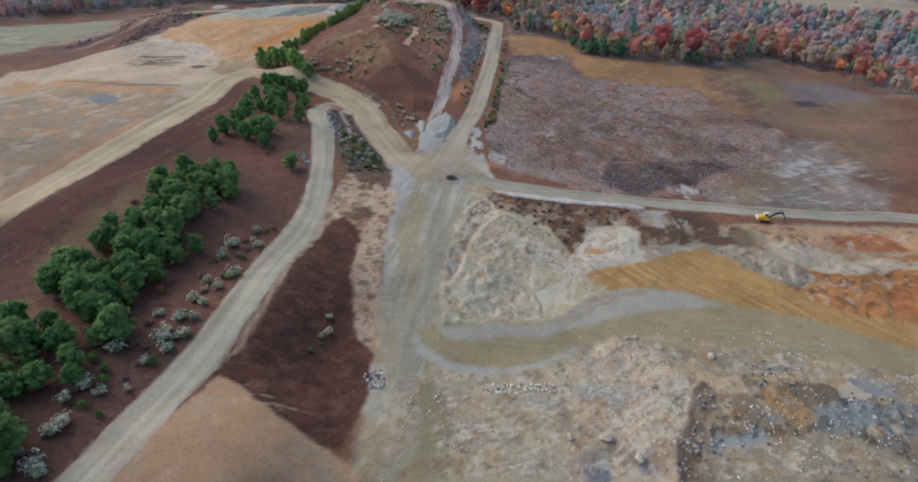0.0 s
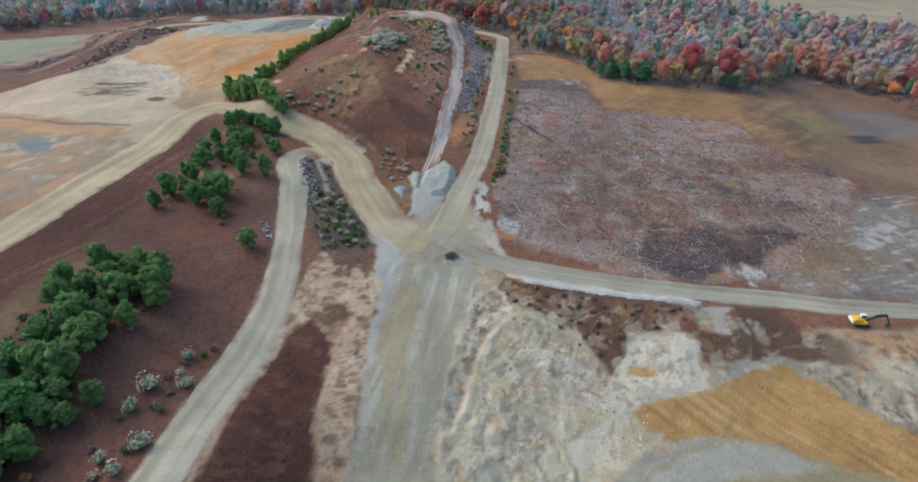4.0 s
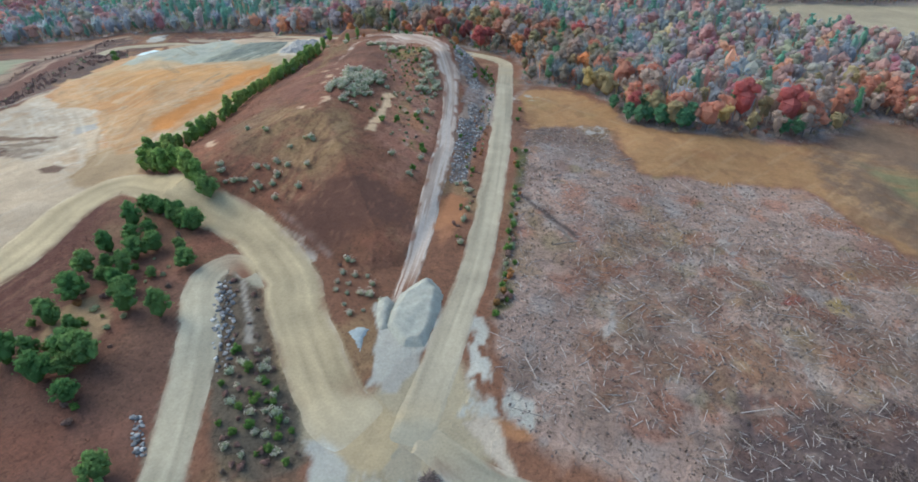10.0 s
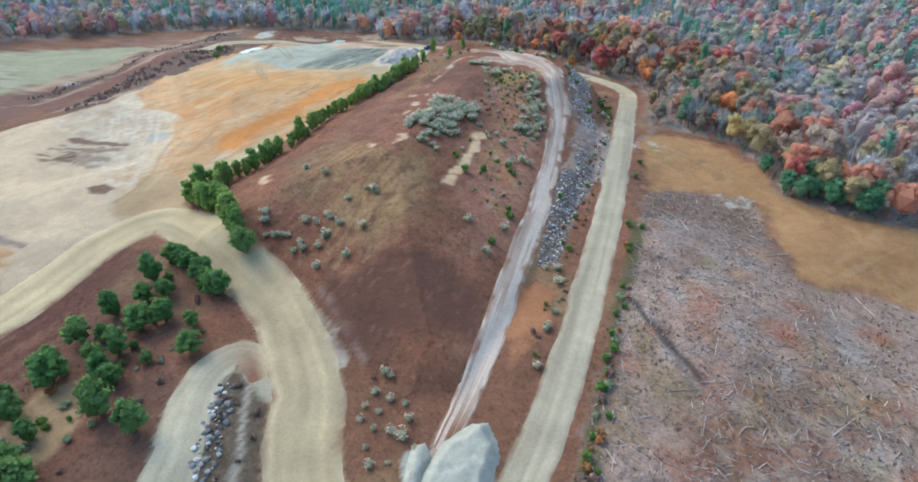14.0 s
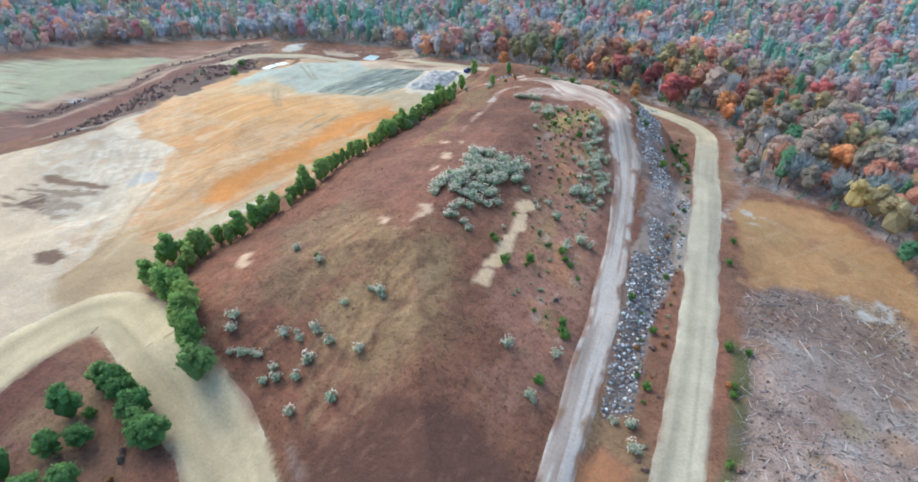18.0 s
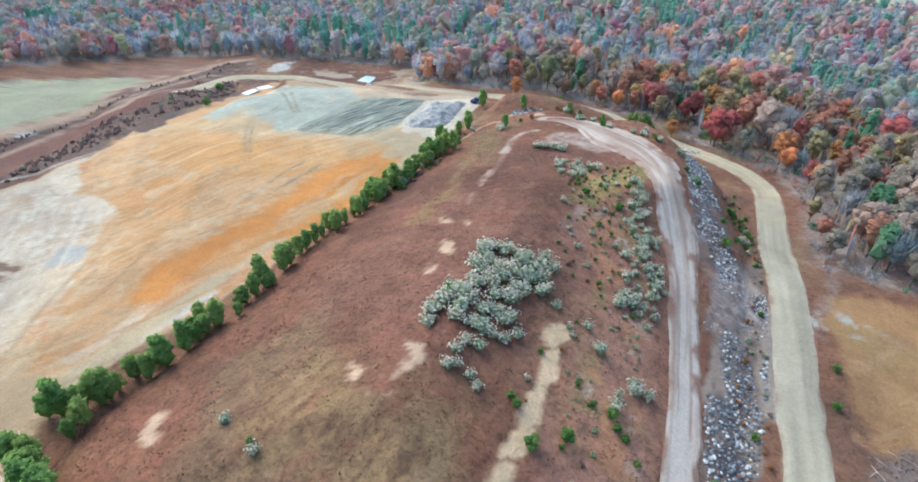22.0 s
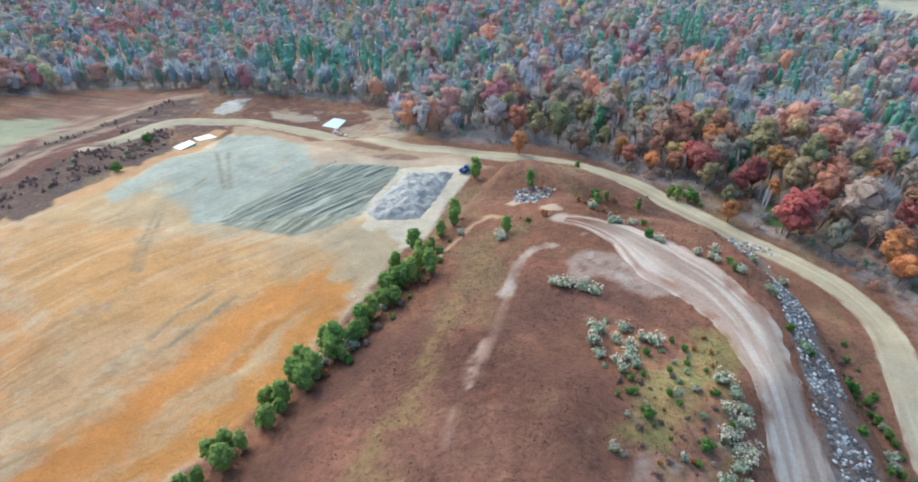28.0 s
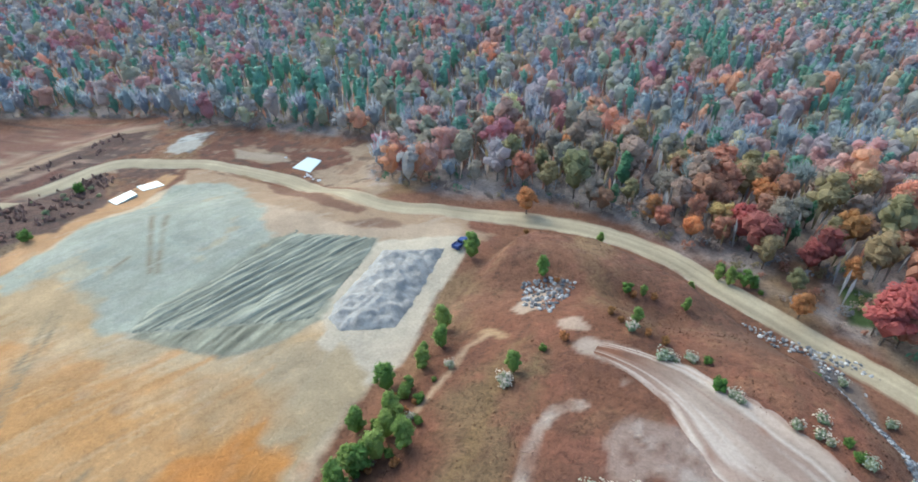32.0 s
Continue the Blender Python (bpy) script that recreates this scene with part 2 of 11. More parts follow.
wB.inputs["Base Color"].default_value = (0.42, 0.49, 0.46, 1)
bump(wN, wL, wB, noise_node(wN, wL, 1.5, 4, 0.6), 0.2, 0.02)

# ---- the lie of the land ----
def vnoise(x, y, seed=0):
    """Smooth value noise in 0..1 over numpy arrays."""
    xi, yi = np.floor(x).astype(np.int64), np.floor(y).astype(np.int64)
    fx, fy = x - xi, y - yi
    fx, fy = fx * fx * (3 - 2 * fx), fy * fy * (3 - 2 * fy)

    def h(i, j):
        n = (i * 374761393 + j * 668265263 + seed * 1442695041) & 0xFFFFFFFF
        n = ((n ^ (n >> 13)) * 1274126177) & 0xFFFFFFFF
        return ((n ^ (n >> 16)) & 0xFFFF) / 65535.0

    a, b, c, d = h(xi, yi), h(xi + 1, yi), h(xi, yi + 1), h(xi + 1, yi + 1)
    return (a + (b - a) * fx) * (1 - fy) + (c + (d - c) * fx) * fy


def fbm(x, y, seed=0, octaves=4):
    """Layered value noise, about -1..1."""
    s, amp = 0.0, 1.0
    for k in range(octaves):
        s = s + amp * (2 * vnoise(x, y, seed + k) - 1)
        x, y, amp = x * 2.03 + 17.1, y * 2.03 - 9.7, amp * 0.5
    return s * 0.55


def poly_sd(x, y, pts):
    """Signed distance to a closed outline, positive inside."""
    d2 = np.full(np.shape(x), 1e12)
    inside = np.zeros(np.shape(x), bool)
    for (ax, ay), (bx, by) in zip(pts, pts[1:] + pts[:1]):
        ex, ey, wx, wy = bx - ax, by - ay, x - ax, y - ay
        k = np.clip((wx * ex + wy * ey) / (ex * ex + ey * ey + 1e-9), 0, 1)
        d2 = np.minimum(d2, (wx - ex * k) ** 2 + (wy - ey * k) ** 2)
        cross = (ay > y) != (by > y)
        t = np.where(cross, (y - ay) / (ey if abs(ey) > 1e-9 else 1e-9), 0)
        inside ^= cross & (x < ax + t * ex)
    return np.where(inside, 1, -1) * np.sqrt(d2)


def smooth(a, b, v):
    k = np.clip((v - a) / (b - a), 0, 1)
    return k * k * (3 - 2 * k)


# Spot levels of the land without the waste mound: x, y, height.
PIT = [(0, 20, 2), (40, 40, 1), (100, 40, 1), (7, 71, 3.5), (38, 73, 2.5), (52, 80, 3.2), (90, 100, 3), (27, 105, 3.2),
       (65, 112, 3.2), (36, 112, 4.0), (-18, 76, 5), (-16, 40, 3.5), (140, 90, 3), (-14, 160, 8.6), (-23, 125, 7.3), (0, 135, 6.5)]
HILL = [(-9, 184, 11), (9, 192, 11.5), (-49, 86, 14.8), (-40, 160, 12.5), (-24, 149, 9.8), (-54, 205, 14), (-75, 116, 19), (-75, 60, 17),
        (-55, 30, 15), (-62, 180, 15), (-85, 230, 16.5), (-115, 245, 16), (-120, 180, 16), (-146, 190, 15), (-165, 120, 14), (-40, 50, 14)]
PAD = [(-114, 336, 16), (-150, 309, 10.5), (-146, 272, 11), (-112, 395, 13), (-71, 406, 13), (-140, 381, 12.5), (-189, 384, 9),
       (-233, 355, 2), (-273, 449, -3), (-142, 460, 1), (-185, 428, 3), (-85, 300, 16), (-78, 360, 15), (-230, 250, 2)]
EAST = [(45, 136, 8), (56, 151, 6.7), (84, 128, 7.2), (115, 152, 4.4), (31, 178, 9), (70, 200, 8), (93, 202, 6.5), (148, 232, 0.5),
        (110, 244, 6), (64, 286, 9.5), (41, 292, 10), (22, 313, 12.3), (12, 265, 12.5), (18, 235, 12.5), (21, 400, 6), (33, 415, 5),
        (-20, 430, 7), (-61, 431, 8), (150, 130, 5), (26, 360, 8.5)]
FAR = [(0, 520, 0), (200, 300, -2), (100, 400, 0), (-300, 600, -4), (-388, 598, 0), (0, 800, -4), (-600, 500, -4), (400, 500, -3), (220, 150, 2), (-300, 150, 4)]
MOUND = [(-78, 226), (-55, 219), (-36, 207), (-18, 199), (-8, 203), (1, 235), (8, 270), (12, 300), (17, 340), (14, 376), (5, 394), (-9, 405.5), (-18, 413),
         (-28, 421), (-42, 425.5), (-60, 422), (-66, 405), (-72, 360), (-80, 300), (-86, 250)]


def base_level(x, y):
    num, den = 0.0, 0.0
    for px, py, pz in PIT + HILL + PAD + EAST + FAR:
        w = 1.0 / ((x - px) ** 2 + (y - py) ** 2 + 130.0) ** 2
        num, den = num + w * pz, den + w
    return num / den


def mound_rise(x, y, base):
    d = np.maximum(poly_sd(x, y, MOUND), 0)
    top = 29.8 - 5.6 * smooth(308, 350, y) - 3.0 * smooth(262, 225, y)
    slope = 0.37 + 0.4 * smooth(320, 350, y) * smooth(-30, -5, x) + 0.05 * smooth(-40, -10, x) - 0.17 * smooth(385, 400, y) * smooth(-5, -20, x)
    bank = 5.0 * smooth(0, 7, d) * smooth(394, 408, y) * smooth(-6, -26, x) * smooth(-70, -58, x)
    a, b = slope * d + bank, np.maximum(top - base, 0.5)
    return -1.3 * np.log(np.exp(-a / 1.3) + np.exp(-b / 1.3)) * smooth(0, 4, d)


def land(x, y):
    """Height of the ground at x, y (numpy arrays)."""
    x, y = np.asarray(x, float), np.asarray(y, float)
    base = base_level(x, y)
    return base + np.maximum(mound_rise(x, y, base), 0)


# The wooded land and the open places in it.
FOREST = [(31, 334), (46, 332), (63, 313), (65, 293), (80, 284), (125, 283), (150, 300), (176, 322), (203, 296), (215, 235), (300, 235), (430, 420), (440, 560),
          (340, 680), (225, 760), (190, 885), (0, 885), (-170, 805), (-360, 770), (-590, 715), (-600, 480), (-460, 330), (-370, 385), (-330, 442), (-284, 474),
          (-264, 479), (-217, 480), (-204, 470), (-170, 481), (-135, 485), (-112, 484), (-117, 462), (-104, 440), (-85, 441), (-67, 443), (-36, 442), (-13, 428),
          (2, 417), (20, 406), (33, 393), (34, 372), (31, 350)]
CLEAR = [[(-4, 424), (7, 421), (9, 434), (2, 437), (-3, 432)], [(9, 418), (16, 417), (17, 428), (11, 429)], [(218, 535), (286, 556), (400, 570), (390, 400), (262, 400), (200, 465)],
         [(118, 700), (140, 830), (240, 830), (225, 690)], [(24, 398), (27, 398), (30, 436), (27, 436)], [(210, 565), (236, 570), (236, 595), (208, 592)], [(-412, 594), (-390, 594), (-390, 616), (-414, 616)]]

# Roads: name, label, colour, half width, centre line.
ROADS = []


def road_line(name, label, colour, half, pts, taper=0.0):
    """A centre line run smoothly through pts, one station every 1.2 m."""
    p = [Vector((*a, 0)) for a in pts]
    p = [2 * p[0] - p[1]] + p + [2 * p[-1] - p[-2]]
    out = []
    for i in range(1, len(p) - 2):
        a, b, c, d = p[i - 1:i + 3]
        n = max(2, int((c - b).length / 1.2))
        for k in range(n):
            t = k / n
            out.append(0.5 * ((2 * b) + (c - a) * t + (2 * a - 5 * b + 4 * c - d) * t * t + (3 * b - a - 3 * c + d) * t ** 3))
    out.append(p[-2])
    ROADS.append((name, label, colour, half, np.array([v[:2] for v in out]), taper))


road_line("haul_road_west", "grey-tan gravel haul road along a weedy bank", (0.47, 0.42, 0.31), 4.2, [(-64, 14), (-58, 30), (-53.4, 45.2), (-51.2, 53.6), (-48.4, 63.9), (-44.5, 82), (-42.1, 105.5), (-41, 141.2), (-47.2, 177.5), (-49.7, 184.7), (-51.8, 191.8), (-52.1, 197.4), (-49.6, 201), (-44.4, 199.6), (-39.2, 195.9)])
road_line("main_haul_road", "wide tan compacted haul road between mound and pines", (0.49, 0.395, 0.245), 6.6, [(-117, 104), (-114, 122), (-111.5, 138), (-107.5, 158), (-102.5, 182), (-98.5, 200), (-97, 214), (-96, 226), (-88.3, 235.5), (-66.2, 225.5), (-49.8, 215.2), (-35.9, 198.9), (-31.4, 187.8), (-20.2, 166.7), (-11.5, 158.5)])
road_line("east_haul_road", "pale tan gravel road beside the rubble slope", (0.41, 0.36, 0.265), 4.0, [(-7, 154.7), (0.6, 181), (5.3, 199.6), (9.9, 225.7), (14.4, 259), (17.2, 283), (20.7, 320), (22.9, 345), (24.3, 360), (24.6, 368)])
road_line("mound_loop", "tan dirt road along the forest edge", (0.45, 0.38, 0.26), 4, [(24.2, 357), (25.2, 372), (24.6, 384), (20.5, 393), (11.5, 401), (-4.5, 412), (-14.2, 419), (-22.5, 426), (-31, 430.5), (-44, 433), (-63.1, 433), (-81.1, 429), (-99.5, 425.8), (-137.9, 445.1), (-165.3, 446.6), (-182.8, 442.5), (-200.6, 435.7), (-203.6, 414.9), (-200, 399.3)])
road_line("east_road", "grey-tan quarry road running past the excavator", (0.36, 0.33, 0.25), 3.3, [(-8.1, 155.9), (-5, 159.2), (4.6, 152.1), (14.2, 148.1), (28.2, 144.3), (39.9, 140.8), (52.2, 138.6), (70.9, 136.6), (85.4, 133.2), (101.2, 133), (124.3, 134.1), (150, 128), (200, 124)])
road_line("mound_track", "broad pinkish white clay track over the mound", (0.5, 0.39, 0.315), 2.8, [(-10.6, 190), (-9.6, 196), (-7.3, 210.5), (-4.8, 233), (-3.4, 248.4), (-2, 260), (-1.6, 272), (-0.8, 288), (-0.6, 309), (-2.4, 328), (-5.2, 340), (-8, 350.6), (-12.3, 358), (-20.5, 365), (-28.5, 372), (-36, 375.6), (-41.5, 377.4)], 0.5)


def road_near(x, y):
    """Distance beyond the nearest road's edge (negative on the road), and that road's colour."""
    best, col = np.full(x.shape, 1e6), np.zeros(x.shape + (3,))
    for _, _, colour, half, line, _ in ROADS:
        lo, hi = line.min(0) - half - 25, line.max(0) + half + 25
        idx = np.nonzero((x > lo[0]) & (x < hi[0]) & (y > lo[1]) & (y < hi[1]))[0]
        for a in range(0, len(idx), 40000):
            ii = idx[a:a + 40000]
            px, py = x[ii, None] - line[None, ::2, 0], y[ii, None] - line[None, ::2, 1]
            d = np.sqrt((px * px + py * py).min(1)) - half
            near = d < best[ii]
            best[ii[near]] = d[near]
            col[ii[near]] = colour
    return best, col


# ---- the ground: one sheet to the horizon ----
def spread(lo, hi, step, far, fine_lo, fine_hi, fine):
    """Even steps from lo to hi, finer over one stretch, then ever wider ones out to far."""
    core = np.concatenate([np.arange(lo, fine_lo - 0.3, step), np.arange(fine_lo, fine_hi - 0.2, fine), np.arange(fine_hi, hi, step)])
    tail, s = [], step
    v = 0.0
    while v < far:
        s *= 1.13
        v += s
        tail.append(v)
    tail = np.array(tail)
    return np.concatenate([lo - tail[::-1], core, core[-1] + tail])


GX, GY = spread(-205, 122, 0.74, 3500, -22, 95, 0.5), spread(42, 466, 0.74, 3500, 46, 140, 0.5)
gx, gy = [a.ravel() for a in np.meshgrid(GX, GY)]
WOBX, WOBY = fbm(gx / 9, gy / 9, 5, 3) + 0.6 * fbm(gx / 2.3, gy / 2.3, 25, 2), fbm(gx / 9, gy / 9, 45, 3) + 0.6 * fbm(gx / 2.3, gy / 2.3, 65, 2)
tint = np.tile(np.array([0.24, 0.122, 0.076]), (len(gx), 1))
tint *= (1 + 0.22 * fbm(gx / 30, gy / 30, 3, 4))[:, None]
scrub = np.full(len(gx), 0.8)
rugged = np.full(len(gx), 0.35)
OUTLINES = {}


def zone(name, colour, soft, jitter, pts, growth=None, relief=None):
    """Lays one kind of ground, with a ragged edge, over what lies there."""
    OUTLINES.setdefault(name, pts)
    a = np.array(pts)
    lo, hi = a.min(0) - 8, a.max(0) + 8
    ii = np.nonzero((gx > lo[0]) & (gx < hi[0]) & (gy > lo[1]) & (gy < hi[1]))[0]
    d = poly_sd(gx[ii] + jitter * WOBX[ii], gy[ii] + jitter * WOBY[ii], pts)
    w = smooth(-soft, soft, d)
    if name in PATCHY:
        w *= smooth(-0.22, 0.1, fbm(gx[ii] / 2.3, gy[ii] / 3.4, 77, 3))
    c = np.array(colour) * (1 + 0.12 * fbm(gx[ii] / 11, gy[ii] / 11, len(name), 3))[:, None]
    tint[ii] += (c - tint[ii]) * w[:, None]
    scrub[ii] += ((GROWTH.get(name, 0.1) if growth is None else growth) - scrub[ii]) * w
    rugged[ii] += ((RELIEF.get(name, 0.25) if relief is None else relief) - rugged[ii]) * w


PATCHY = ("slope_pale", "sand", "pale_spot", "pit_chalk", "pit_white", "east_white", "road_pale", "junction_pale", "pit_cream", "pit_streak", "slope_red", "slope_yellow", "pit_grey_stone", "clear_white", "clear_yellow")
GROWTH = {"clearcut": 1.0, "clearcut_dark": 0.9, "clearcut_grey": 0.8, "east_scatter": 0.8, "tan_field": 0.25, "east_meadow": 0.6, "meadow_green": 0.5,
          "meadow_grey": 0.5, "pit_bank": 0.8, "brown_bank": 0.6, "sand_bank": 0.45, "bank_scrub": 0.9, "island": 1.0, "hill_soil": 0.5, "green_field": 0.1,
          "strip_scrub": 1.0, "olive": 0.75, "olive_ring": 0.75, "bare_red": 0.8, "yellow_green": 0.9, "orange_slope": 0.7, "riprap_bed": 0.6, "pit_dark": 0.8,
          "pit_rubble": 0.5, "pit_blue": 0.6, "rear_brown": 0.7, "north_bank": 0.4, "pond_berm": 0.5, "pit_white": 0.3}
RELIEF = {"pit_floor": 0.9, "pit_cream": 1.2, "pit_sage": 1.0, "pit": 0.8, "pit_rubble": 1.0, "pit_white": 0.9, "pit_dark": 1.9, "pit_blue": 1.6, "pit_bank": 0.9, "pad": 0.12, "pad_orange": 0.3, "pad_deep": 0.3, "teal": 0.1,
          "teal_dark": 0.3, "tan_field": 0.15, "green_field": 0.1, "clearcut": 0.5, "clearcut_dark": 0.5, "sand_bank": 0.8, "island": 0.7, "olive": 0.45, "riprap_bed": 0.5}
zone("clearcut", (0.375, 0.27, 0.222), 1.5, 2.5, [(9.8, 185.6), (13, 206), (18.2, 234.8), (26.4, 285.9), (54.5, 289), (55.5, 263), (56.5, 250.9), (79.5, 250), (106.5, 247), (109, 228.6), (112.3, 212.8), (121.2, 205.3), (123.4, 191.9), (107.5, 173.5), (92.2, 155.5), (74.1, 144.3), (59.9, 142), (43.9, 144.1), (30, 150.9), (16.5, 155.6), (9.8, 162.5)])
zone("clearcut_dark", (0.13, 0.095, 0.09), 2, 3, [(52.1, 166.3), (68.4, 167.5), (82.9, 164.9), (90, 163.5), (73.2, 152.1), (62.6, 147.3), (57, 142.7), (50.9, 144), (44.1, 150.1)])
zone("clearcut_grey", (0.32, 0.255, 0.225), 4, 5, [(29.1, 286.6), (52.4, 287.5), (53.8, 259.5), (46.6, 249.1), (24.5, 245.2)])
zone("east_scatter", (0.3, 0.255, 0.21), 3, 4, [(107.5, 173.5), (122.4, 186.9), (138.8, 189.4), (141.8, 159), (125.7, 136.2), (86.9, 136.6), (67.9, 141.1), (92.2, 155.5)])
zone("east_white", (0.52, 0.48, 0.43), 1.5, 3, [(103.7, 163.6), (120.6, 175.8), (133.4, 171), (130.9, 161.2), (113.4, 162.5), (104.2, 159.2)])
zone("tan_field", (0.41, 0.235, 0.11), 2, 3, [(27.7, 324.2), (45.8, 325.5), (61.2, 310.2), (63.4, 292.9), (79.8, 281.7), (124.2, 280.2), (155.6, 277.8), (157.5, 259.3), (126.6, 216.6), (113.4, 214.4), (110.5, 231.3), (107.1, 248.2), (66.1, 251.3), (57.1, 252.9), (58.6, 284.5), (54.7, 289.9), (27.4, 287.1)])
zone("east_meadow", (0.26, 0.17, 0.11), 4, 5, [(173.6, 321.2), (194.2, 293.1), (198.1, 236.6), (144.5, 162.8), (136, 175.3), (129.2, 191.5), (123.9, 201.8), (111.8, 231.6), (116.9, 267.8)])
zone("meadow_green", (0.26, 0.235, 0.12), 4, 4, [(136.5, 268.5), (150, 262.8), (152.2, 251.6), (144.7, 240.6), (137.5, 249.7)])
zone("meadow_grey", (0.24, 0.2, 0.18), 4, 4, [(157.9, 271.9), (194.3, 278.1), (194.4, 245.1), (176.7, 237.7), (155.7, 245.8)])
zone("pit", (0.46, 0.385, 0.265), 1.5, 1.5, [(-14.8, 151), (-17.7, 120.7), (-18.2, 95.9), (-19.1, 78.5), (-17.4, 61.1), (-20, 25), (40, 5), (200, 10), (200, 112), (120.2, 128.4), (81.4, 125.3), (53.3, 131.3), (34, 136), (9.2, 148.7)])
zone("pit_bank", (0.15, 0.095, 0.068), 1, 1.5, [(7.7, 143.1), (13.1, 142.3), (23.4, 138.9), (37.9, 135), (50.9, 132), (50.5, 128.8), (42.7, 125.9), (38.6, 127.5), (34.2, 128.8), (33.8, 125.9), (28.7, 117.8), (21.9, 127.4), (13.1, 132.8), (7.2, 141.4)])
zone("pit_bank", (0.16, 0.105, 0.08), 1, 1.5, [(47.9, 128.9), (57.8, 127.9), (61.8, 133), (76.8, 124.7), (79.4, 119.1), (70.4, 118.9), (60.6, 124.3), (57.7, 120), (48.5, 119.1)])
zone("pit_rubble", (0.48, 0.44, 0.37), 1, 2, [(2.2, 138.5), (8.4, 132.7), (17.2, 127), (25.1, 117.8), (31.5, 113.4), (37.9, 111.1), (27.6, 107.4), (19.9, 111.4), (11.6, 112.6), (4.4, 105.6), (0.5, 114.9)])
zone("pit_white", (0.66, 0.63, 0.57), 0.7, 1, [(33, 126), (44.9, 125.8), (47.2, 121), (45.7, 114.1), (36.5, 111.1), (25.6, 111.9), (30.3, 114.5)])
zone("pit_white", (0.6, 0.57, 0.5), 0.7, 1.2, [(18.1, 102.3), (27.7, 108.4), (25.5, 99.5), (20.6, 96.7)])
zone("pit_ochre", (0.44, 0.275, 0.12), 1.5, 2, [(33.3, 109.1), (44.9, 111.4), (59.6, 117.1), (72.4, 113.5), (82.1, 105.3), (89.5, 99.8), (97, 94.4), (91.1, 86.1), (83.9, 90.9), (65.3, 98), (47, 100.7), (30.6, 102.3)])
zone("pit_orange", (0.56, 0.24, 0.1), 1, 1.5, [(83.1, 107.2), (92.7, 112.5), (108.2, 110.9), (95.8, 92.7), (85.9, 96.2), (81.3, 101.5)])
zone("pit_orange", (0.52, 0.24, 0.12), 1, 1.5, [(94.3, 124), (117.7, 124.8), (112.3, 117.1), (95.2, 117.3)])
zone("pit_streak", (0.56, 0.48, 0.39), 0.6, 1, [(82.8, 123.6), (89, 119.7), (99, 111.1), (95.2, 109.3), (86.5, 114.3), (80.9, 120.9)])
zone("pit_tan", (0.45, 0.36, 0.22), 1.5, 2, [(24.8, 86), (38.9, 86.3), (61.2, 89.2), (90.1, 84.6), (79.9, 70.1), (64.6, 73.6), (50.4, 77.6), (38.9, 75.3), (29.1, 79.1)])
zone("pit_dark", (0.3, 0.26, 0.2), 1.2, 3, [(39.6, 53.1), (40.4, 58.7), (47.7, 68.5), (59.5, 73.9), (69.8, 71.7), (72.4, 68.3), (85.9, 67.2), (76.1, 52.9)])
zone("pit_blue", (0.34, 0.345, 0.33), 0.8, 1.5, [(67.9, 68.2), (85.9, 68.5), (83.4, 63.4), (71.1, 60.7), (64.1, 63.1)])
zone("puddle_grey", (0.27, 0.27, 0.29), 0.3, 0.6, [(76.1, 74.6), (83.3, 75), (85.4, 72.6), (83.2, 70.4), (77.4, 71)])
zone("puddle_grey", (0.22, 0.21, 0.22), 0.3, 0.5, [(20.7, 57.2), (23.9, 58.3), (25.9, 55.2), (24.7, 52.7), (20.3, 52.4)])
zone("rock_purple", (0.36, 0.31, 0.29), 0.3, 0.6, [(28, 57.4), (32, 59.7), (35.1, 58.1), (33.2, 54.9), (29.1, 54.5)])
zone("ramp", (0.43, 0.4, 0.345), 1, 1.2, [(-21.9, 156.8), (-14.8, 158.3), (-9.7, 155.6), (2.3, 151.3), (3.2, 139.1), (2, 129.3), (0.9, 122.5), (-4.2, 106.2), (-6.4, 95.4), (-7.5, 86), (-15.6, 84.2), (-17.9, 95.9), (-17.3, 113.4), (-15, 136.4), (-16.5, 150.7)])
zone("ramp_light", (0.47, 0.45, 0.4), 0.6, 1, [(-21.8, 155.9), (-15.3, 157.3), (-13.9, 150.4), (-20.5, 148.3)])
zone("brown_bank", (0.115, 0.062, 0.045), 0.6, 1.4, [(-31.2, 127.5), (-25.9, 122), (-24.9, 99.2), (-22.7, 86), (-17.2, 79.9), (-17.5, 66.2), (-20.4, 55.1), (-25.2, 55.7), (-38.3, 59.1), (-42.5, 66.7), (-39.2, 78.6), (-37.7, 99.5), (-35.3, 123.9)])
zone("sand_bank", (0.58, 0.425, 0.285), 0.5, 1.2, [(-32.5, 152.4), (-15.9, 140.9), (-16.1, 120.6), (-19.1, 104.8), (-18, 86.4), (-19, 79.8), (-22.3, 86), (-24.5, 99.3), (-25.6, 122), (-31.3, 128.3), (-35.5, 125.4), (-38.1, 100.8), (-40.1, 78.3), (-42.5, 66.7), (-39.8, 87.2), (-39.9, 117.8), (-35.7, 145.1)])
zone("bank_scrub", (0.17, 0.105, 0.07), 0.8, 1.8, [(-33.3, 152.1), (-26.9, 157.8), (-21.5, 150.5), (-21.4, 141.7), (-30.2, 142.7)])
zone("bank_scrub", (0.2, 0.125, 0.08), 0.8, 1.8, [(-33.5, 130.6), (-28.2, 133.1), (-21.8, 131), (-24.5, 125.6), (-31.4, 126.5)])
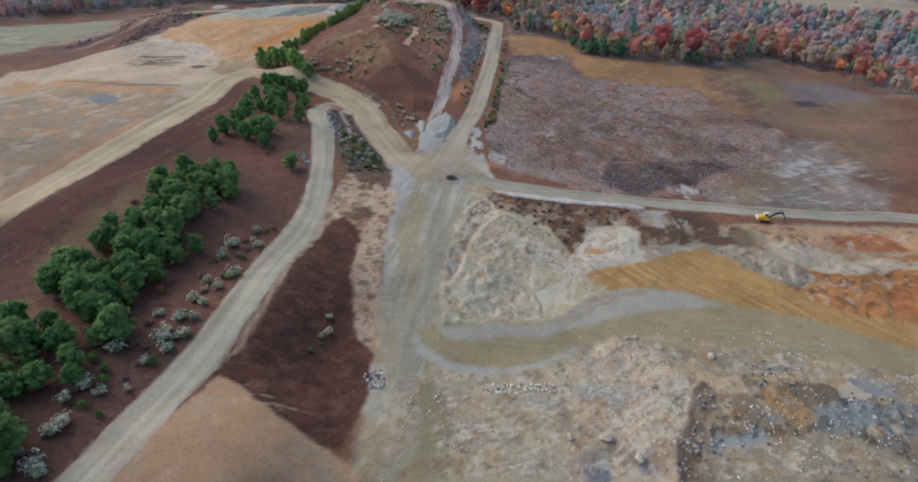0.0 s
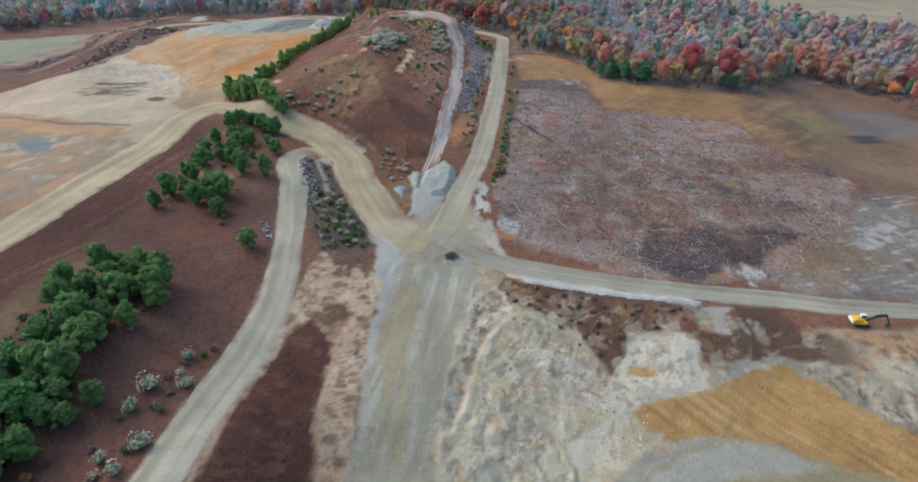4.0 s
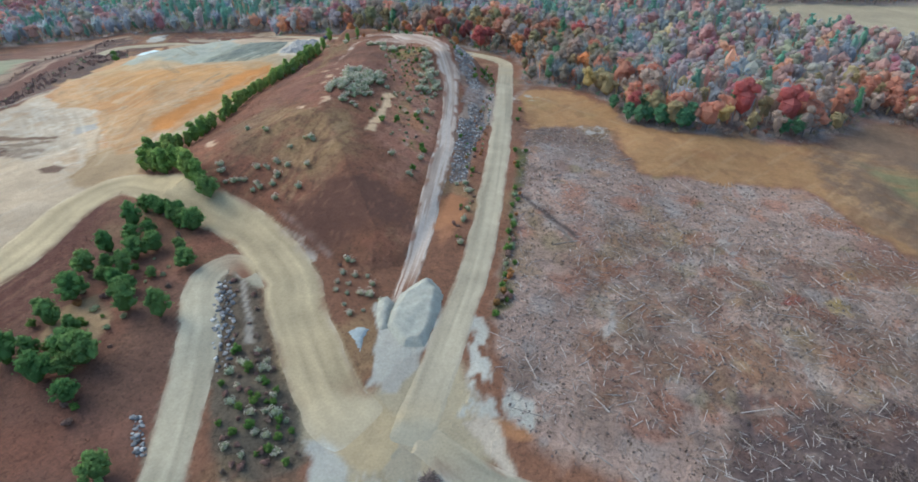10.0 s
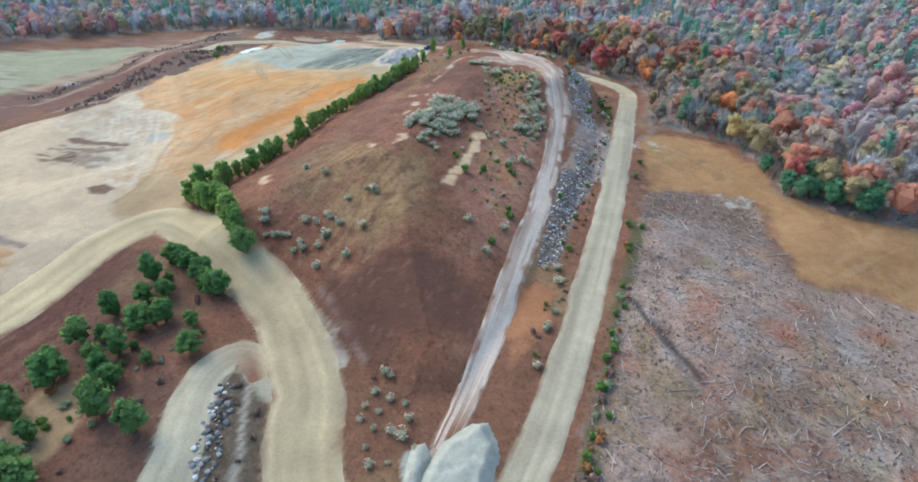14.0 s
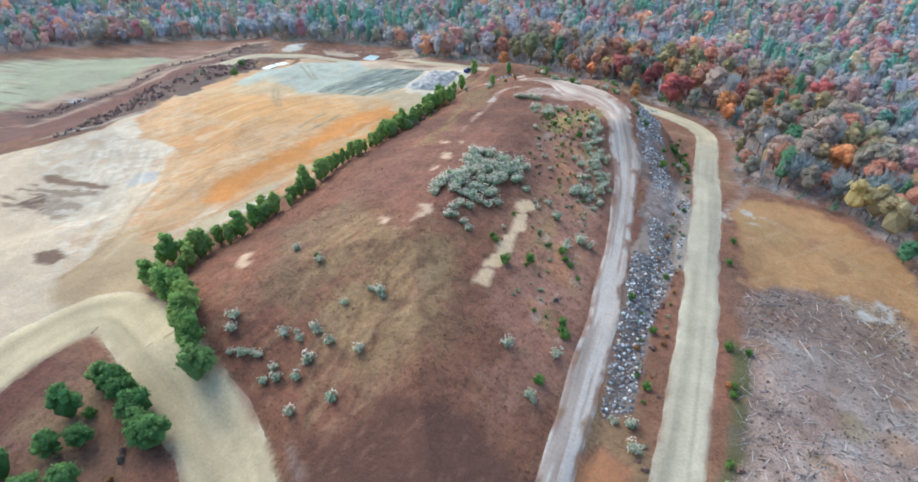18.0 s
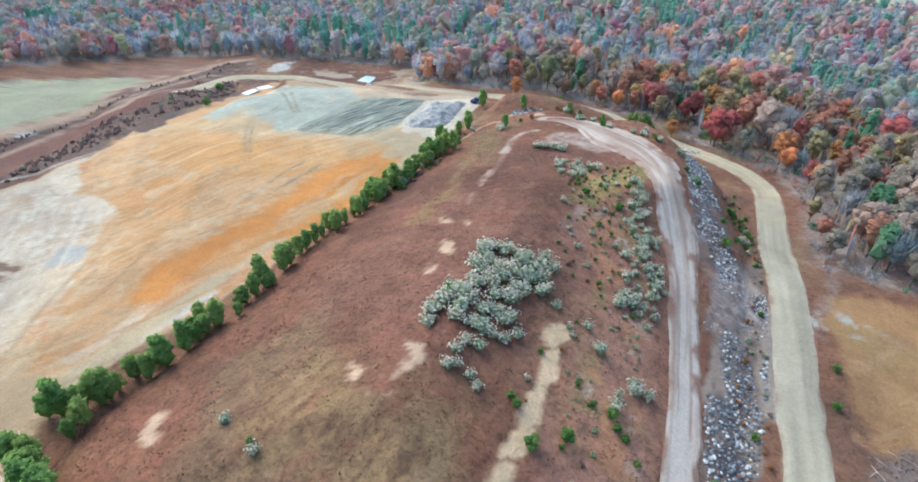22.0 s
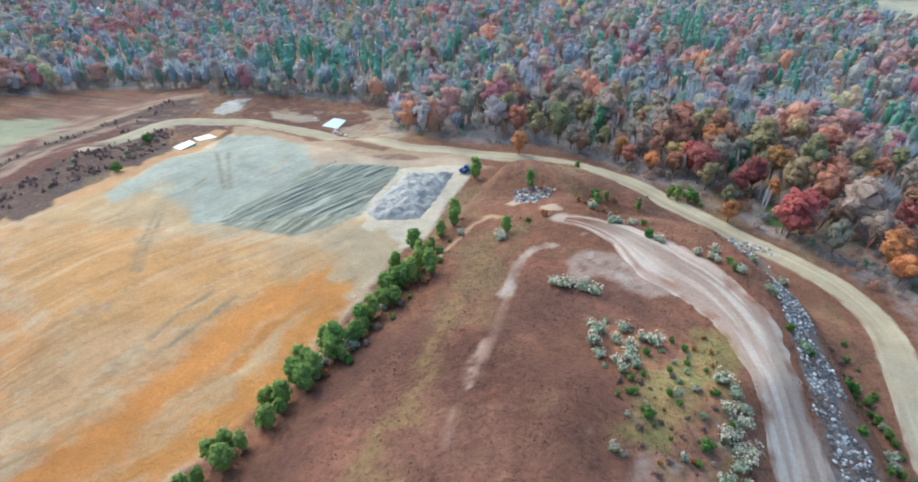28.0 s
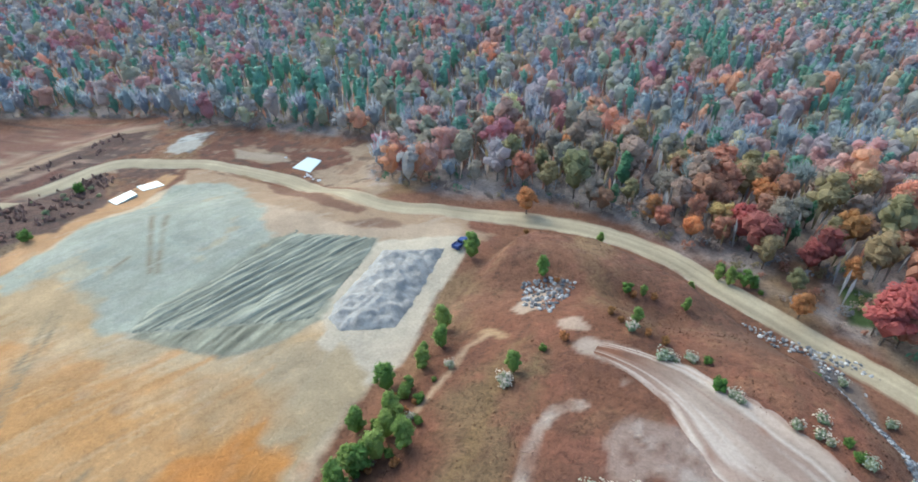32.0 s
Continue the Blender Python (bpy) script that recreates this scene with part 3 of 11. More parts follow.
zone("peach_patch", (0.56, 0.35, 0.2), 0.8, 1, [(-42.2, 66), (-37.8, 58.8), (-26.8, 54.8), (-19.5, 53.8), (-15.4, 51.2), (-47.8, 45.4), (-45, 56)])
zone("island", (0.14, 0.115, 0.085), 0.7, 1, [(-50.4, 194.6), (-46.1, 198.5), (-39, 191.6), (-29, 170.8), (-23.4, 163.9), (-22, 153.9), (-27.3, 150.4), (-33.6, 150), (-37.3, 157.6), (-44.3, 174.9)])
zone("island_strip", (0.38, 0.34, 0.3), 0.4, 0.5, [(-46.2, 197.3), (-45.4, 197.4), (-38.2, 180.9), (-36.8, 178.2), (-38.8, 177.8), (-39.9, 182.6)])
zone("hill_soil", (0.21, 0.115, 0.085), 2, 3, [(-200, 70), (-91.8, 95), (-88.4, 109.5), (-84.8, 140.8), (-85.5, 172.2), (-79.4, 192.5), (-90.7, 226.1), (-100.2, 208.8), (-103.6, 175.3), (-113, 147.1), (-113, 124.2)])
zone("hill_pale", (0.3, 0.2, 0.14), 1.5, 2, [(-103.3, 111.4), (-101.6, 134.4), (-99.9, 164), (-96.4, 158.4), (-95.6, 127.7), (-98.9, 105.4)])
zone("hill_clearing", (0.48, 0.33, 0.19), 0.8, 1.5, [(-77.5, 186.5), (-73.1, 189.3), (-64.7, 182.7), (-65.2, 175.5), (-70.5, 173.4), (-75.8, 175)])
zone("hill_clearing", (0.42, 0.29, 0.17), 0.8, 1.5, [(-73.9, 184.2), (-66.7, 185), (-65.5, 180), (-72, 168.2), (-78.5, 171.5)])
zone("pad", (0.66, 0.52, 0.365), 1, 1.5, [(-113.5, 124.9), (-113.6, 148.2), (-104.3, 176.7), (-100.9, 210.6), (-87.2, 229.8), (-97.9, 257.3), (-89, 272.1), (-82.7, 290.4), (-79.2, 312.8), (-72.9, 346.8), (-74.3, 430.2), (-100.9, 412.6), (-167.4, 447.1), (-176.5, 396.6), (-182, 358.4), (-177.6, 316.8), (-184.9, 301.2), (-198.1, 289.6), (-231, 282.7), (-260, 160), (-210, 70)])
zone("pad_grey", (0.4, 0.39, 0.36), 2, 2, [(-163.2, 194.7), (-213.8, 257.9), (-136.5, 223), (-113.1, 208), (-126.2, 195.8), (-140.8, 188.8)])
zone("pad_ochre", (0.58, 0.36, 0.18), 1.5, 2, [(-222.7, 270.5), (-163.4, 239.1), (-110.9, 213), (-117.6, 208.2), (-162.2, 225.9), (-213.8, 257.9)])
zone("pad_ochre", (0.58, 0.36, 0.2), 1.5, 2, [(-122.4, 137), (-120.2, 153.5), (-117, 186.5), (-113.9, 192.2), (-111.1, 186.6), (-113.4, 153.5), (-118.8, 132)])
zone("pad_puddle", (0.4, 0.42, 0.42), 1, 1, [(-143.1, 206.4), (-139.4, 211.5), (-130.7, 203.9), (-133.9, 198)])
zone("pad_orange", (0.62, 0.34, 0.17), 0.8, 2.5, [(-98.2, 255.7), (-105.4, 257.2), (-110.7, 253.8), (-115.8, 269.7), (-132.3, 296.5), (-139, 310.5), (-158.8, 316), (-170.1, 318.5), (-178.5, 354.4), (-153.5, 364.6), (-112.8, 360.8), (-83.3, 367.9), (-74, 349.7), (-79.7, 313.6), (-83.1, 291.1), (-89.4, 272.6)])
zone("pad_pale", (0.56, 0.385, 0.205), 4, 4, [(-162.4, 322.7), (-176.7, 365.2), (-154.4, 391.7), (-121.1, 363.9), (-82.1, 375.7), (-80.4, 353.8), (-100.8, 338.6), (-108.6, 329.1), (-145, 332.5)])
zone("pad_pale", (0.54, 0.42, 0.27), 3, 3, [(-156.6, 352.7), (-140.8, 360.6), (-107.9, 366.7), (-80.8, 371.7), (-75.4, 365.6), (-77.9, 352), (-81.8, 350.8), (-96.9, 352.2), (-121.4, 343.9), (-128.9, 333.2)])
zone("pad_tan", (0.56, 0.38, 0.19), 3, 4, [(-128.9, 333.2), (-121.4, 343.9), (-96.9, 352.2), (-86.4, 350.9), (-93.7, 333.8), (-98.9, 322.8), (-113.2, 321.3)])
zone("pad_deep", (0.62, 0.275, 0.075), 1, 1.5, [(-95.6, 320.7), (-92.8, 335.3), (-91.5, 344.8), (-84.4, 351.5), (-80.9, 350.3), (-83.6, 338.4), (-86, 323.7)])
zone("pad_deep", (0.62, 0.3, 0.1), 1.5, 2, [(-105, 283.7), (-103.9, 303.6), (-98.5, 329.4), (-84.3, 354.5), (-83.6, 345.4), (-89.6, 320.4), (-95.9, 289.2), (-98, 274.4)])
zone("pad_cream", (0.62, 0.51, 0.38), 1, 2, [(-178.6, 314.8), (-166, 315), (-144.8, 312.1), (-136.2, 305.9), (-140.5, 297), (-135.4, 284.7), (-126.1, 275.5)])
zone("pad_grey", (0.42, 0.42, 0.4), 1, 1.5, [(-139.9, 285.6), (-137.5, 291.7), (-131, 292.1), (-130.2, 286), (-135.9, 282.6)])
zone("teal", (0.36, 0.4, 0.365), 1, 2, [(-160.8, 434.7), (-170.3, 430), (-156.6, 389.8), (-157.5, 370.8), (-137, 371.3), (-126.3, 363.9), (-119.6, 365.5), (-114.9, 382.4), (-111.7, 399.3), (-127, 412)])
zone("teal_dark", (0.255, 0.26, 0.21), 0.7, 1, [(-113.3, 402), (-90.1, 407.4), (-87.3, 379.4), (-91.6, 369.7), (-100.1, 363.9), (-119.2, 364.3), (-117, 378.8)])
zone("pad_white", (0.68, 0.6, 0.49), 0.6, 1, [(-90.2, 406.3), (-70.6, 412.3), (-69.8, 371.2), (-73.1, 364.5), (-84.7, 371.6), (-86.1, 379.7)])
zone("haul_strip", (0.52, 0.46, 0.36), 0.8, 1, [(-93.4, 252.5), (-91.7, 270.7), (-86.1, 297.7), (-77.9, 327.5), (-74, 367.3), (-81.1, 373.2), (-83.5, 352.8), (-83.9, 326.8), (-88.9, 294), (-95.8, 268.8), (-98.1, 256)])
zone("haul_strip", (0.52, 0.46, 0.36), 0.8, 1, [(-77.8, 326.4), (-77, 339.4), (-74.7, 354.4), (-72.6, 364.7), (-76.1, 367.2), (-79.3, 354.5), (-80.2, 339.5), (-83, 324.7)])
zone("haul_white", (0.64, 0.59, 0.51), 0.4, 0.6, [(-91.9, 263.1), (-90.7, 269.7), (-88, 278.6), (-87, 283.3), (-89.1, 284.3), (-92.7, 271.7), (-92.5, 264.7)])
zone("dark_heap", (0.2, 0.13, 0.09), 0.4, 0.6, [(-118.6, 244.3), (-118.9, 247.6), (-114.7, 249.3), (-111.6, 247.1), (-112.2, 243.7)])
zone("dark_strip", (0.21, 0.13, 0.09), 0.5, 0.8, [(-160.2, 280.3), (-158.5, 283), (-139, 281), (-137.7, 278.6)])
zone("dark_strip", (0.21, 0.13, 0.09), 0.5, 0.8, [(-155.2, 267.3), (-152.6, 274.5), (-142.7, 276.2), (-147.9, 270.2), (-149.6, 266.1)])
zone("green_field", (0.4, 0.41, 0.25), 2, 2, [(-326.2, 387.8), (-302.6, 420.8), (-257.8, 440.4), (-238.6, 390.5), (-243.2, 356), (-249.3, 327.5), (-330, 200)])
zone("strip_pale", (0.33, 0.22, 0.16), 1.5, 1.5, [(-208.1, 463.5), (-228.4, 470.5), (-218.1, 398.7), (-240.7, 358.1), (-234.5, 353.3), (-205.3, 389.4), (-207, 452.6)])
zone("strip_scrub", (0.14, 0.1, 0.085), 2, 3, [(-197.7, 427.3), (-196, 410.5), (-194.2, 369.7), (-206.1, 333), (-187.2, 321), (-176.3, 334.8), (-176.3, 359.7), (-175.4, 400.4)])
zone("olive", (0.3, 0.215, 0.115), 2, 3, [(-55.3, 269.7), (-37.8, 256.8), (-30.5, 259.9), (-27.1, 245.9), (-29.9, 233.9), (-38.1, 234.5), (-43.7, 238), (-43.5, 245.8), (-53, 248.1)])
zone("olive_ring", (0.245, 0.165, 0.1), 3, 4, [(-70.7, 263.3), (-58.9, 273.9), (-55.3, 269.7), (-53, 248.1), (-52.8, 240), (-59.6, 242.5)])
zone("olive_ring", (0.235, 0.16, 0.095), 2, 3, [(-52.2, 283.1), (-56.5, 272.9), (-59.2, 264.2), (-67.9, 263.7), (-63.7, 272.8), (-58.6, 283.2), (-56.8, 313.6), (-55.4, 361.5), (-51.7, 360.3), (-52, 307.9)])
zone("olive_ring", (0.235, 0.17, 0.095), 2, 3, [(-53.3, 329.1), (-52.7, 340.5), (-52.4, 361.2), (-48.9, 378.7), (-46.4, 371.2), (-48.3, 352.5), (-49.7, 338.6), (-49.8, 329.6)])
zone("bare_red", (0.28, 0.15, 0.1), 2.5, 3, [(-23.1, 292), (-23.3, 306.7), (-26.6, 323), (-17.6, 344.4), (-11.1, 333.8), (-11, 314.5), (-15.7, 291.9), (-17.8, 279.6), (-22.2, 268.5), (-24.8, 267.1)])
zone("yellow_green", (0.3, 0.22, 0.085), 1.5, 2.5, [(-14.2, 346), (-10.1, 345.1), (-11.6, 335.9), (-15.2, 327.7), (-18.8, 324.6), (-18.6, 333.4)])
zone("orange_slope", (0.34, 0.165, 0.09), 1.5, 2, [(-3.1, 232), (3.5, 235), (3.8, 221.6), (-2.8, 211.1)])
zone("north_bank", (0.46, 0.32, 0.21), 1.5, 2, [(-171.8, 438.2), (-140.9, 437.6), (-98.4, 419.3), (-74.9, 422.7), (-65.2, 422), (-71, 409.9), (-81.7, 402.6), (-90.1, 401.4), (-108.7, 401.1), (-141.9, 424.7)])
zone("pale_clearing", (0.4, 0.3, 0.21), 1.5, 2, [(-133.3, 472.2), (-114.3, 477.5), (-100, 434.6), (-102.6, 428), (-120.7, 447.5)])
zone("pond_berm", (0.19, 0.09, 0.065), 1, 1.5, [(-173.8, 472.7), (-143.1, 472.3), (-125.5, 466), (-125, 455.7), (-151.4, 453.5), (-169.9, 452.8)])
zone("berm_floor", (0.36, 0.27, 0.2), 0.8, 1, [(-165.7, 464.3), (-148.1, 468), (-142.8, 463), (-156.1, 457.2)])
zone("white_patch", (0.55, 0.52, 0.48), 0.5, 1, [(-194, 464.2), (-186.6, 470.2), (-182.5, 453.1), (-186.8, 449)])
zone("rear_brown", (0.24, 0.13, 0.09), 2, 3, [(-286.6, 452.8), (-226.5, 471), (-205.4, 474.6), (-223.3, 453.1), (-260.5, 432.8)])
zone("junction_pale", (0.5, 0.47, 0.41), 0.6, 1, [(4.2, 189.4), (7.6, 184.9), (7.9, 171.2), (14.6, 166.4), (17.7, 162.7), (12.6, 161.7), (8.6, 159.6), (3.8, 164)])
zone("junction_pale", (0.47, 0.45, 0.4), 0.6, 1, [(-14.1, 188.2), (-11, 193.8), (-3.4, 195.5), (-0.6, 182.7), (-7, 173.9), (-12.9, 168.6), (-12.8, 176.8)])
zone("road_pale", (0.5, 0.48, 0.42), 0.5, 0.8, [(23.2, 317), (29.8, 317.8), (39.2, 312.9), (31.3, 310.7), (23.9, 311.8)])
zone("riprap_bed", (0.25, 0.19, 0.155), 0.6, 1.2, [(1.3, 404.3), (7.8, 397.3), (10.3, 327.8), (16.9, 331.8), (16.4, 312.2), (12.5, 288.5), (6.3, 261.2), (4.2, 243.4), (-0.7, 240.4), (0.8, 258.9), (2.1, 280.7), (4.5, 308.4), (0.4, 337.1)])
zone("rear_clearing", (0.27, 0.15, 0.1), 2, 2, [(-5.3, 436.3), (9.8, 441.9), (5.5, 426.4), (-6.6, 426.4)])
zone("lawn", (0.15, 0.19, 0.075), 1, 1.5, [(11.3, 428.7), (17.7, 429.1), (13.3, 416.7), (8.6, 419.7)])
zone("trail", (0.26, 0.19, 0.17), 1.2, 1.5, [(23.3, 425.8), (26.4, 426.8), (28, 396.5), (26.1, 393.7), (23.5, 407.6)])
zone("green_field", (0.36, 0.37, 0.22), 2, 2, [(-323.2, 403.8), (-300.8, 417.3), (-258.4, 437.5), (-239.5, 397.5), (-248.3, 374.1), (-250.9, 349.9), (-330, 210)])
zone("field_rim", (0.38, 0.28, 0.2), 1.2, 1.5, [(-253.8, 352.2), (-249.3, 380.9), (-257.5, 436.6), (-249.7, 433.7), (-240.8, 376.2), (-245, 345.5)])
zone("field_mark", (0.3, 0.33, 0.17), 3, 4, [(-285.6, 363.4), (-272.7, 385.3), (-249.8, 370.5), (-263.4, 347.8)])
zone("strip_red", (0.2, 0.105, 0.085), 1.5, 2, [(-250.8, 326.5), (-253.3, 374), (-251.2, 432), (-224.1, 451.3), (-205.9, 442.7), (-192.6, 378), (-209.8, 347.7), (-202.3, 313.4), (-211, 296.5)])
zone("strip_road", (0.33, 0.235, 0.17), 0.8, 1, [(-248.5, 348.1), (-225.6, 394.3), (-223.5, 460.6), (-212.4, 469.4), (-205.4, 462), (-213.6, 447.9), (-215, 385.7), (-242.7, 343.7)])
zone("strip_line", (0.34, 0.23, 0.17), 0.5, 0.6, [(-229.1, 333.5), (-217.5, 369.7), (-204.1, 426.3), (-197.6, 431.1), (-200.5, 422.5), (-209.9, 364.4), (-224.8, 330.4)])
zone("strip_scrub", (0.15, 0.11, 0.095), 1.5, 3, [(-194.4, 341.4), (-188, 356.8), (-186.7, 386.9), (-193.2, 420.6), (-171.2, 396.9), (-173.9, 371.8), (-173.8, 345.4), (-182.9, 336.5)])
zone("rear_red", (0.27, 0.145, 0.105), 2, 3, [(-290.7, 448.4), (-262.8, 467.4), (-221.6, 472.6), (-221.1, 455.8), (-241.4, 439.8), (-253.6, 420.7)])
zone("rear_tan", (0.36, 0.27, 0.19), 1, 1.5, [(-239.9, 412.1), (-241.4, 439.8), (-226.8, 464.6), (-215.5, 472.9), (-209.1, 467.3), (-214.4, 452.2), (-222.1, 424.9), (-221.3, 399.6)])
zone("rear_dark", (0.15, 0.1, 0.085), 1.5, 2, [(-215.9, 395.9), (-223.2, 416.9), (-213.6, 434.5), (-217.1, 452), (-207.4, 460.3), (-195.1, 455.8), (-203.9, 441.1), (-210.4, 421.5), (-202.8, 397.4), (-201, 385.3)])
zone("rear_dark", (0.17, 0.11, 0.09), 1, 2, [(-202.9, 386.7), (-202.8, 397.4), (-205.3, 423.9), (-198, 427.9), (-187.7, 416.1), (-183.2, 394.3), (-185, 379.6), (-189.6, 376.7)])
zone("rear_dark", (0.15, 0.085, 0.07), 0.6, 1, [(-196.9, 433.5), (-182.5, 440.5), (-175, 437.4), (-182.6, 431.7), (-190.5, 429.3)])
zone("berm_brown", (0.19, 0.09, 0.068), 0.8, 1, [(-178.6, 455.2), (-175.7, 469.7), (-170.7, 474.2), (-130.5, 471.9), (-128.9, 463.7), (-152.3, 465.7), (-171.6, 463.6), (-172, 453.2), (-154.6, 453.1), (-154.4, 449), (-170.3, 447.5)])
zone("white_patch", (0.5, 0.47, 0.43), 0.4, 0.8, [(-191.6, 453.1), (-191.5, 461.5), (-186.3, 464.8), (-184.7, 452.9), (-185.6, 449)])
zone("pad_rim", (0.55, 0.33, 0.17), 0.6, 1, [(-178.3, 368.1), (-174.3, 381), (-183, 411.6), (-179, 436.2), (-174, 436.1), (-167.4, 399.6), (-162.9, 375.3), (-172.3, 363.7)])
zone("pad_line", (0.3, 0.3, 0.26), 0.3, 0.4, [(-142.4, 394.4), (-137.9, 392.3), (-130.3, 382.5), (-131.7, 382.1), (-138.3, 390.6)])
zone("pad_line", (0.3, 0.3, 0.26), 0.3, 0.4, [(-140.7, 380.9), (-138, 389.1), (-135.8, 387.6), (-138.3, 380.2)])
zone("pad_line", (0.44, 0.34, 0.22), 0.4, 0.4, [(-134.9, 363.4), (-133.6, 363.8), (-122.8, 345.2), (-123, 343.5)])
zone("pad_grey", (0.46, 0.44, 0.4), 1, 1.5, [(-117.1, 331.1), (-117.5, 336.8), (-114.1, 337.1), (-112.1, 332), (-114.6, 330)])
zone("pad_white2", (0.62, 0.55, 0.46), 1, 1, [(-111.4, 394.7), (-107.5, 405.5), (-92.2, 409.1), (-94.2, 406), (-105.1, 401.3)])
zone("spoil_strip", (0.3, 0.19, 0.13), 0.6, 1, [(-121.7, 417.3), (-88.7, 417), (-84, 413.5), (-96.6, 411.3), (-114.5, 411.6)])
zone("rock_line", (0.42, 0.4, 0.38), 0.4, 0.6, [(-131.9, 417.6), (-126, 417.9), (-115.1, 412.7), (-121.5, 410.9)])
zone("junction", (0.46, 0.39, 0.265), 1.5, 1, [(-24.4, 171.4), (-17.1, 168.3), (-13.1, 168.3), (-3.7, 175.1), (2.3, 173.5), (6.5, 162.3), (9.3, 155), (3.1, 152.7), (-0.9, 154.8), (-4.7, 149.2), (-7, 141.9), (-11.5, 141.5), (-16.7, 152), (-24.1, 159.2)])
zone("white_berm", (0.6, 0.545, 0.48), 0.4, 0.5, [(10.1, 146.1), (24, 142.1), (38.8, 137.8), (51.7, 134.9), (51.5, 133.4), (38.1, 135.6), (23.6, 139.9), (11, 143.7)])
zone("berm_orange", (0.42, 0.24, 0.13), 0.6, 1, [(4.5, 148.6), (10.1, 146.5), (15.4, 143.6), (10.9, 142.4), (5.5, 145.1)])
zone("apron_orange", (0.46, 0.27, 0.14), 0.6, 1, [(7.7, 162.3), (13.5, 160.7), (11.4, 158.5), (8, 159.1)])
zone("apron_cream", (0.6, 0.5, 0.38), 0.5, 0.8, [(3.8, 164), (6.7, 161.7), (11, 153.6), (9.9, 151.4), (6.5, 156.5)])
zone("pit_slate", (0.38, 0.37, 0.34), 2, 2, [(27.4, 99.5), (41.2, 102.9), (49.8, 101.1), (49.5, 96.6), (34.2, 95.8), (20.8, 90.6), (10.9, 87.8), (-0.8, 85), (-5.6, 89.1), (8.8, 90.9), (18.8, 93.1)])
zone("pit_stone", (0.42, 0.39, 0.35), 0.8, 1.5, [(49.9, 119.2), (58.9, 119.1), (62.1, 124.4), (69.1, 119.1), (79.7, 118.1), (84, 109.1), (76.3, 110.1), (68.4, 113.8), (59.6, 117.1), (48.2, 113)])
zone("pit_cream", (0.53, 0.46, 0.36), 1, 1.5, [(2, 124.4), (16.9, 123.6), (24.8, 115.7), (29.7, 111.4), (15.5, 109.1), (6, 111.7), (-0.9, 104.8)])
zone("pit_rust", (0.33, 0.19, 0.12), 0.5, 1, [(2.1, 132.6), (9.7, 128.6), (8.5, 120.2), (2, 121.9)])
zone("pit_sage", (0.4, 0.39, 0.31), 1, 1.5, [(-3.4, 97.3), (1.8, 107.1), (15.3, 107), (17.7, 93.9), (11.2, 91), (-2.1, 90.9)])
zone("pit_pink", (0.5, 0.4, 0.32), 1.2, 2, [(22.7, 74.9), (32.1, 77.9), (37.3, 70.4), (41.7, 65.8), (39.8, 63.2), (21.3, 62.9)])
zone("pit_slate", (0.38, 0.36, 0.33), 2, 2, [(24.3, 72.5), (31.9, 73.4), (34.2, 70.4), (27.5, 68.5)])
zone("pit_rust", (0.33, 0.22, 0.15), 1, 2, [(45, 67.2), (50.9, 72.6), (54.9, 74), (49.9, 64.5), (42.9, 59.8)])
zone("pit_wall", (0.48, 0.45, 0.38), 0.6, 1.2, [(-19.8, 73.5), (-12.4, 80), (-10.7, 73.7), (-13.2, 65.1), (-9.8, 62.8), (-14.7, 61.1), (-19.1, 66.1)])
zone("sand_dot", (0.58, 0.46, 0.36), 0.3, 0.6, [(-46, 383.1), (-42.5, 384.8), (-40.4, 381), (-44.5, 380.6)])
zone("slope_grey", (0.33, 0.27, 0.24), 1, 2, [(-25.6, 308.4), (-20.5, 320.3), (-19.1, 317.3), (-22.7, 306.2)])
zone("verge_pale", (0.38, 0.31, 0.25), 0.5, 1, [(1.6, 286.6), (6.8, 305.2), (13.4, 326.2), (17.8, 312.7), (14.2, 285.9), (11.6, 287.7), (13.2, 308.1), (7.2, 292.1), (3.7, 274)])
zone("gully", (0.33, 0.24, 0.2), 0.4, 0.6, [(-43.4, 221), (-38.2, 216.9), (-31.4, 210.1), (-26.9, 205.8), (-28, 205.3), (-33.8, 210.1), (-40.8, 217.1)])
zone("scrub_green", (0.13, 0.12, 0.055), 1, 1.5, [(21.1, 265.7), (24.1, 262.7), (17.6, 226.2), (14.6, 206.2), (12.8, 190.2), (9.4, 185.6), (12.2, 200.1), (15.5, 222.2)])
zone("clear_line", (0.13, 0.1, 0.09), 0.3, 0.5, [(19.7, 233.6), (21.1, 233), (29.8, 214.5), (30.6, 211.9), (29.5, 212.7)])
zone("pit_cream", (0.54, 0.465, 0.36), 0.5, 1.2, [(6.6, 125), (14.8, 127.5), (22.2, 122.9), (26.5, 118), (38.1, 114.5), (53.5, 112.9), (48.3, 108.8), (34, 108.2), (25, 110), (18.7, 116.2), (11.4, 118.6)])
zone("pit_bank", (0.15, 0.09, 0.065), 0.4, 1, [(7.6, 144.9), (16.3, 142.4), (30.3, 139.6), (49.5, 132.5), (50.8, 130.2), (48.8, 125.8), (34.6, 126.7), (34.3, 122), (28.5, 115.5), (26.8, 119.7), (22.4, 124.6), (15, 129.4), (10, 135.6)])
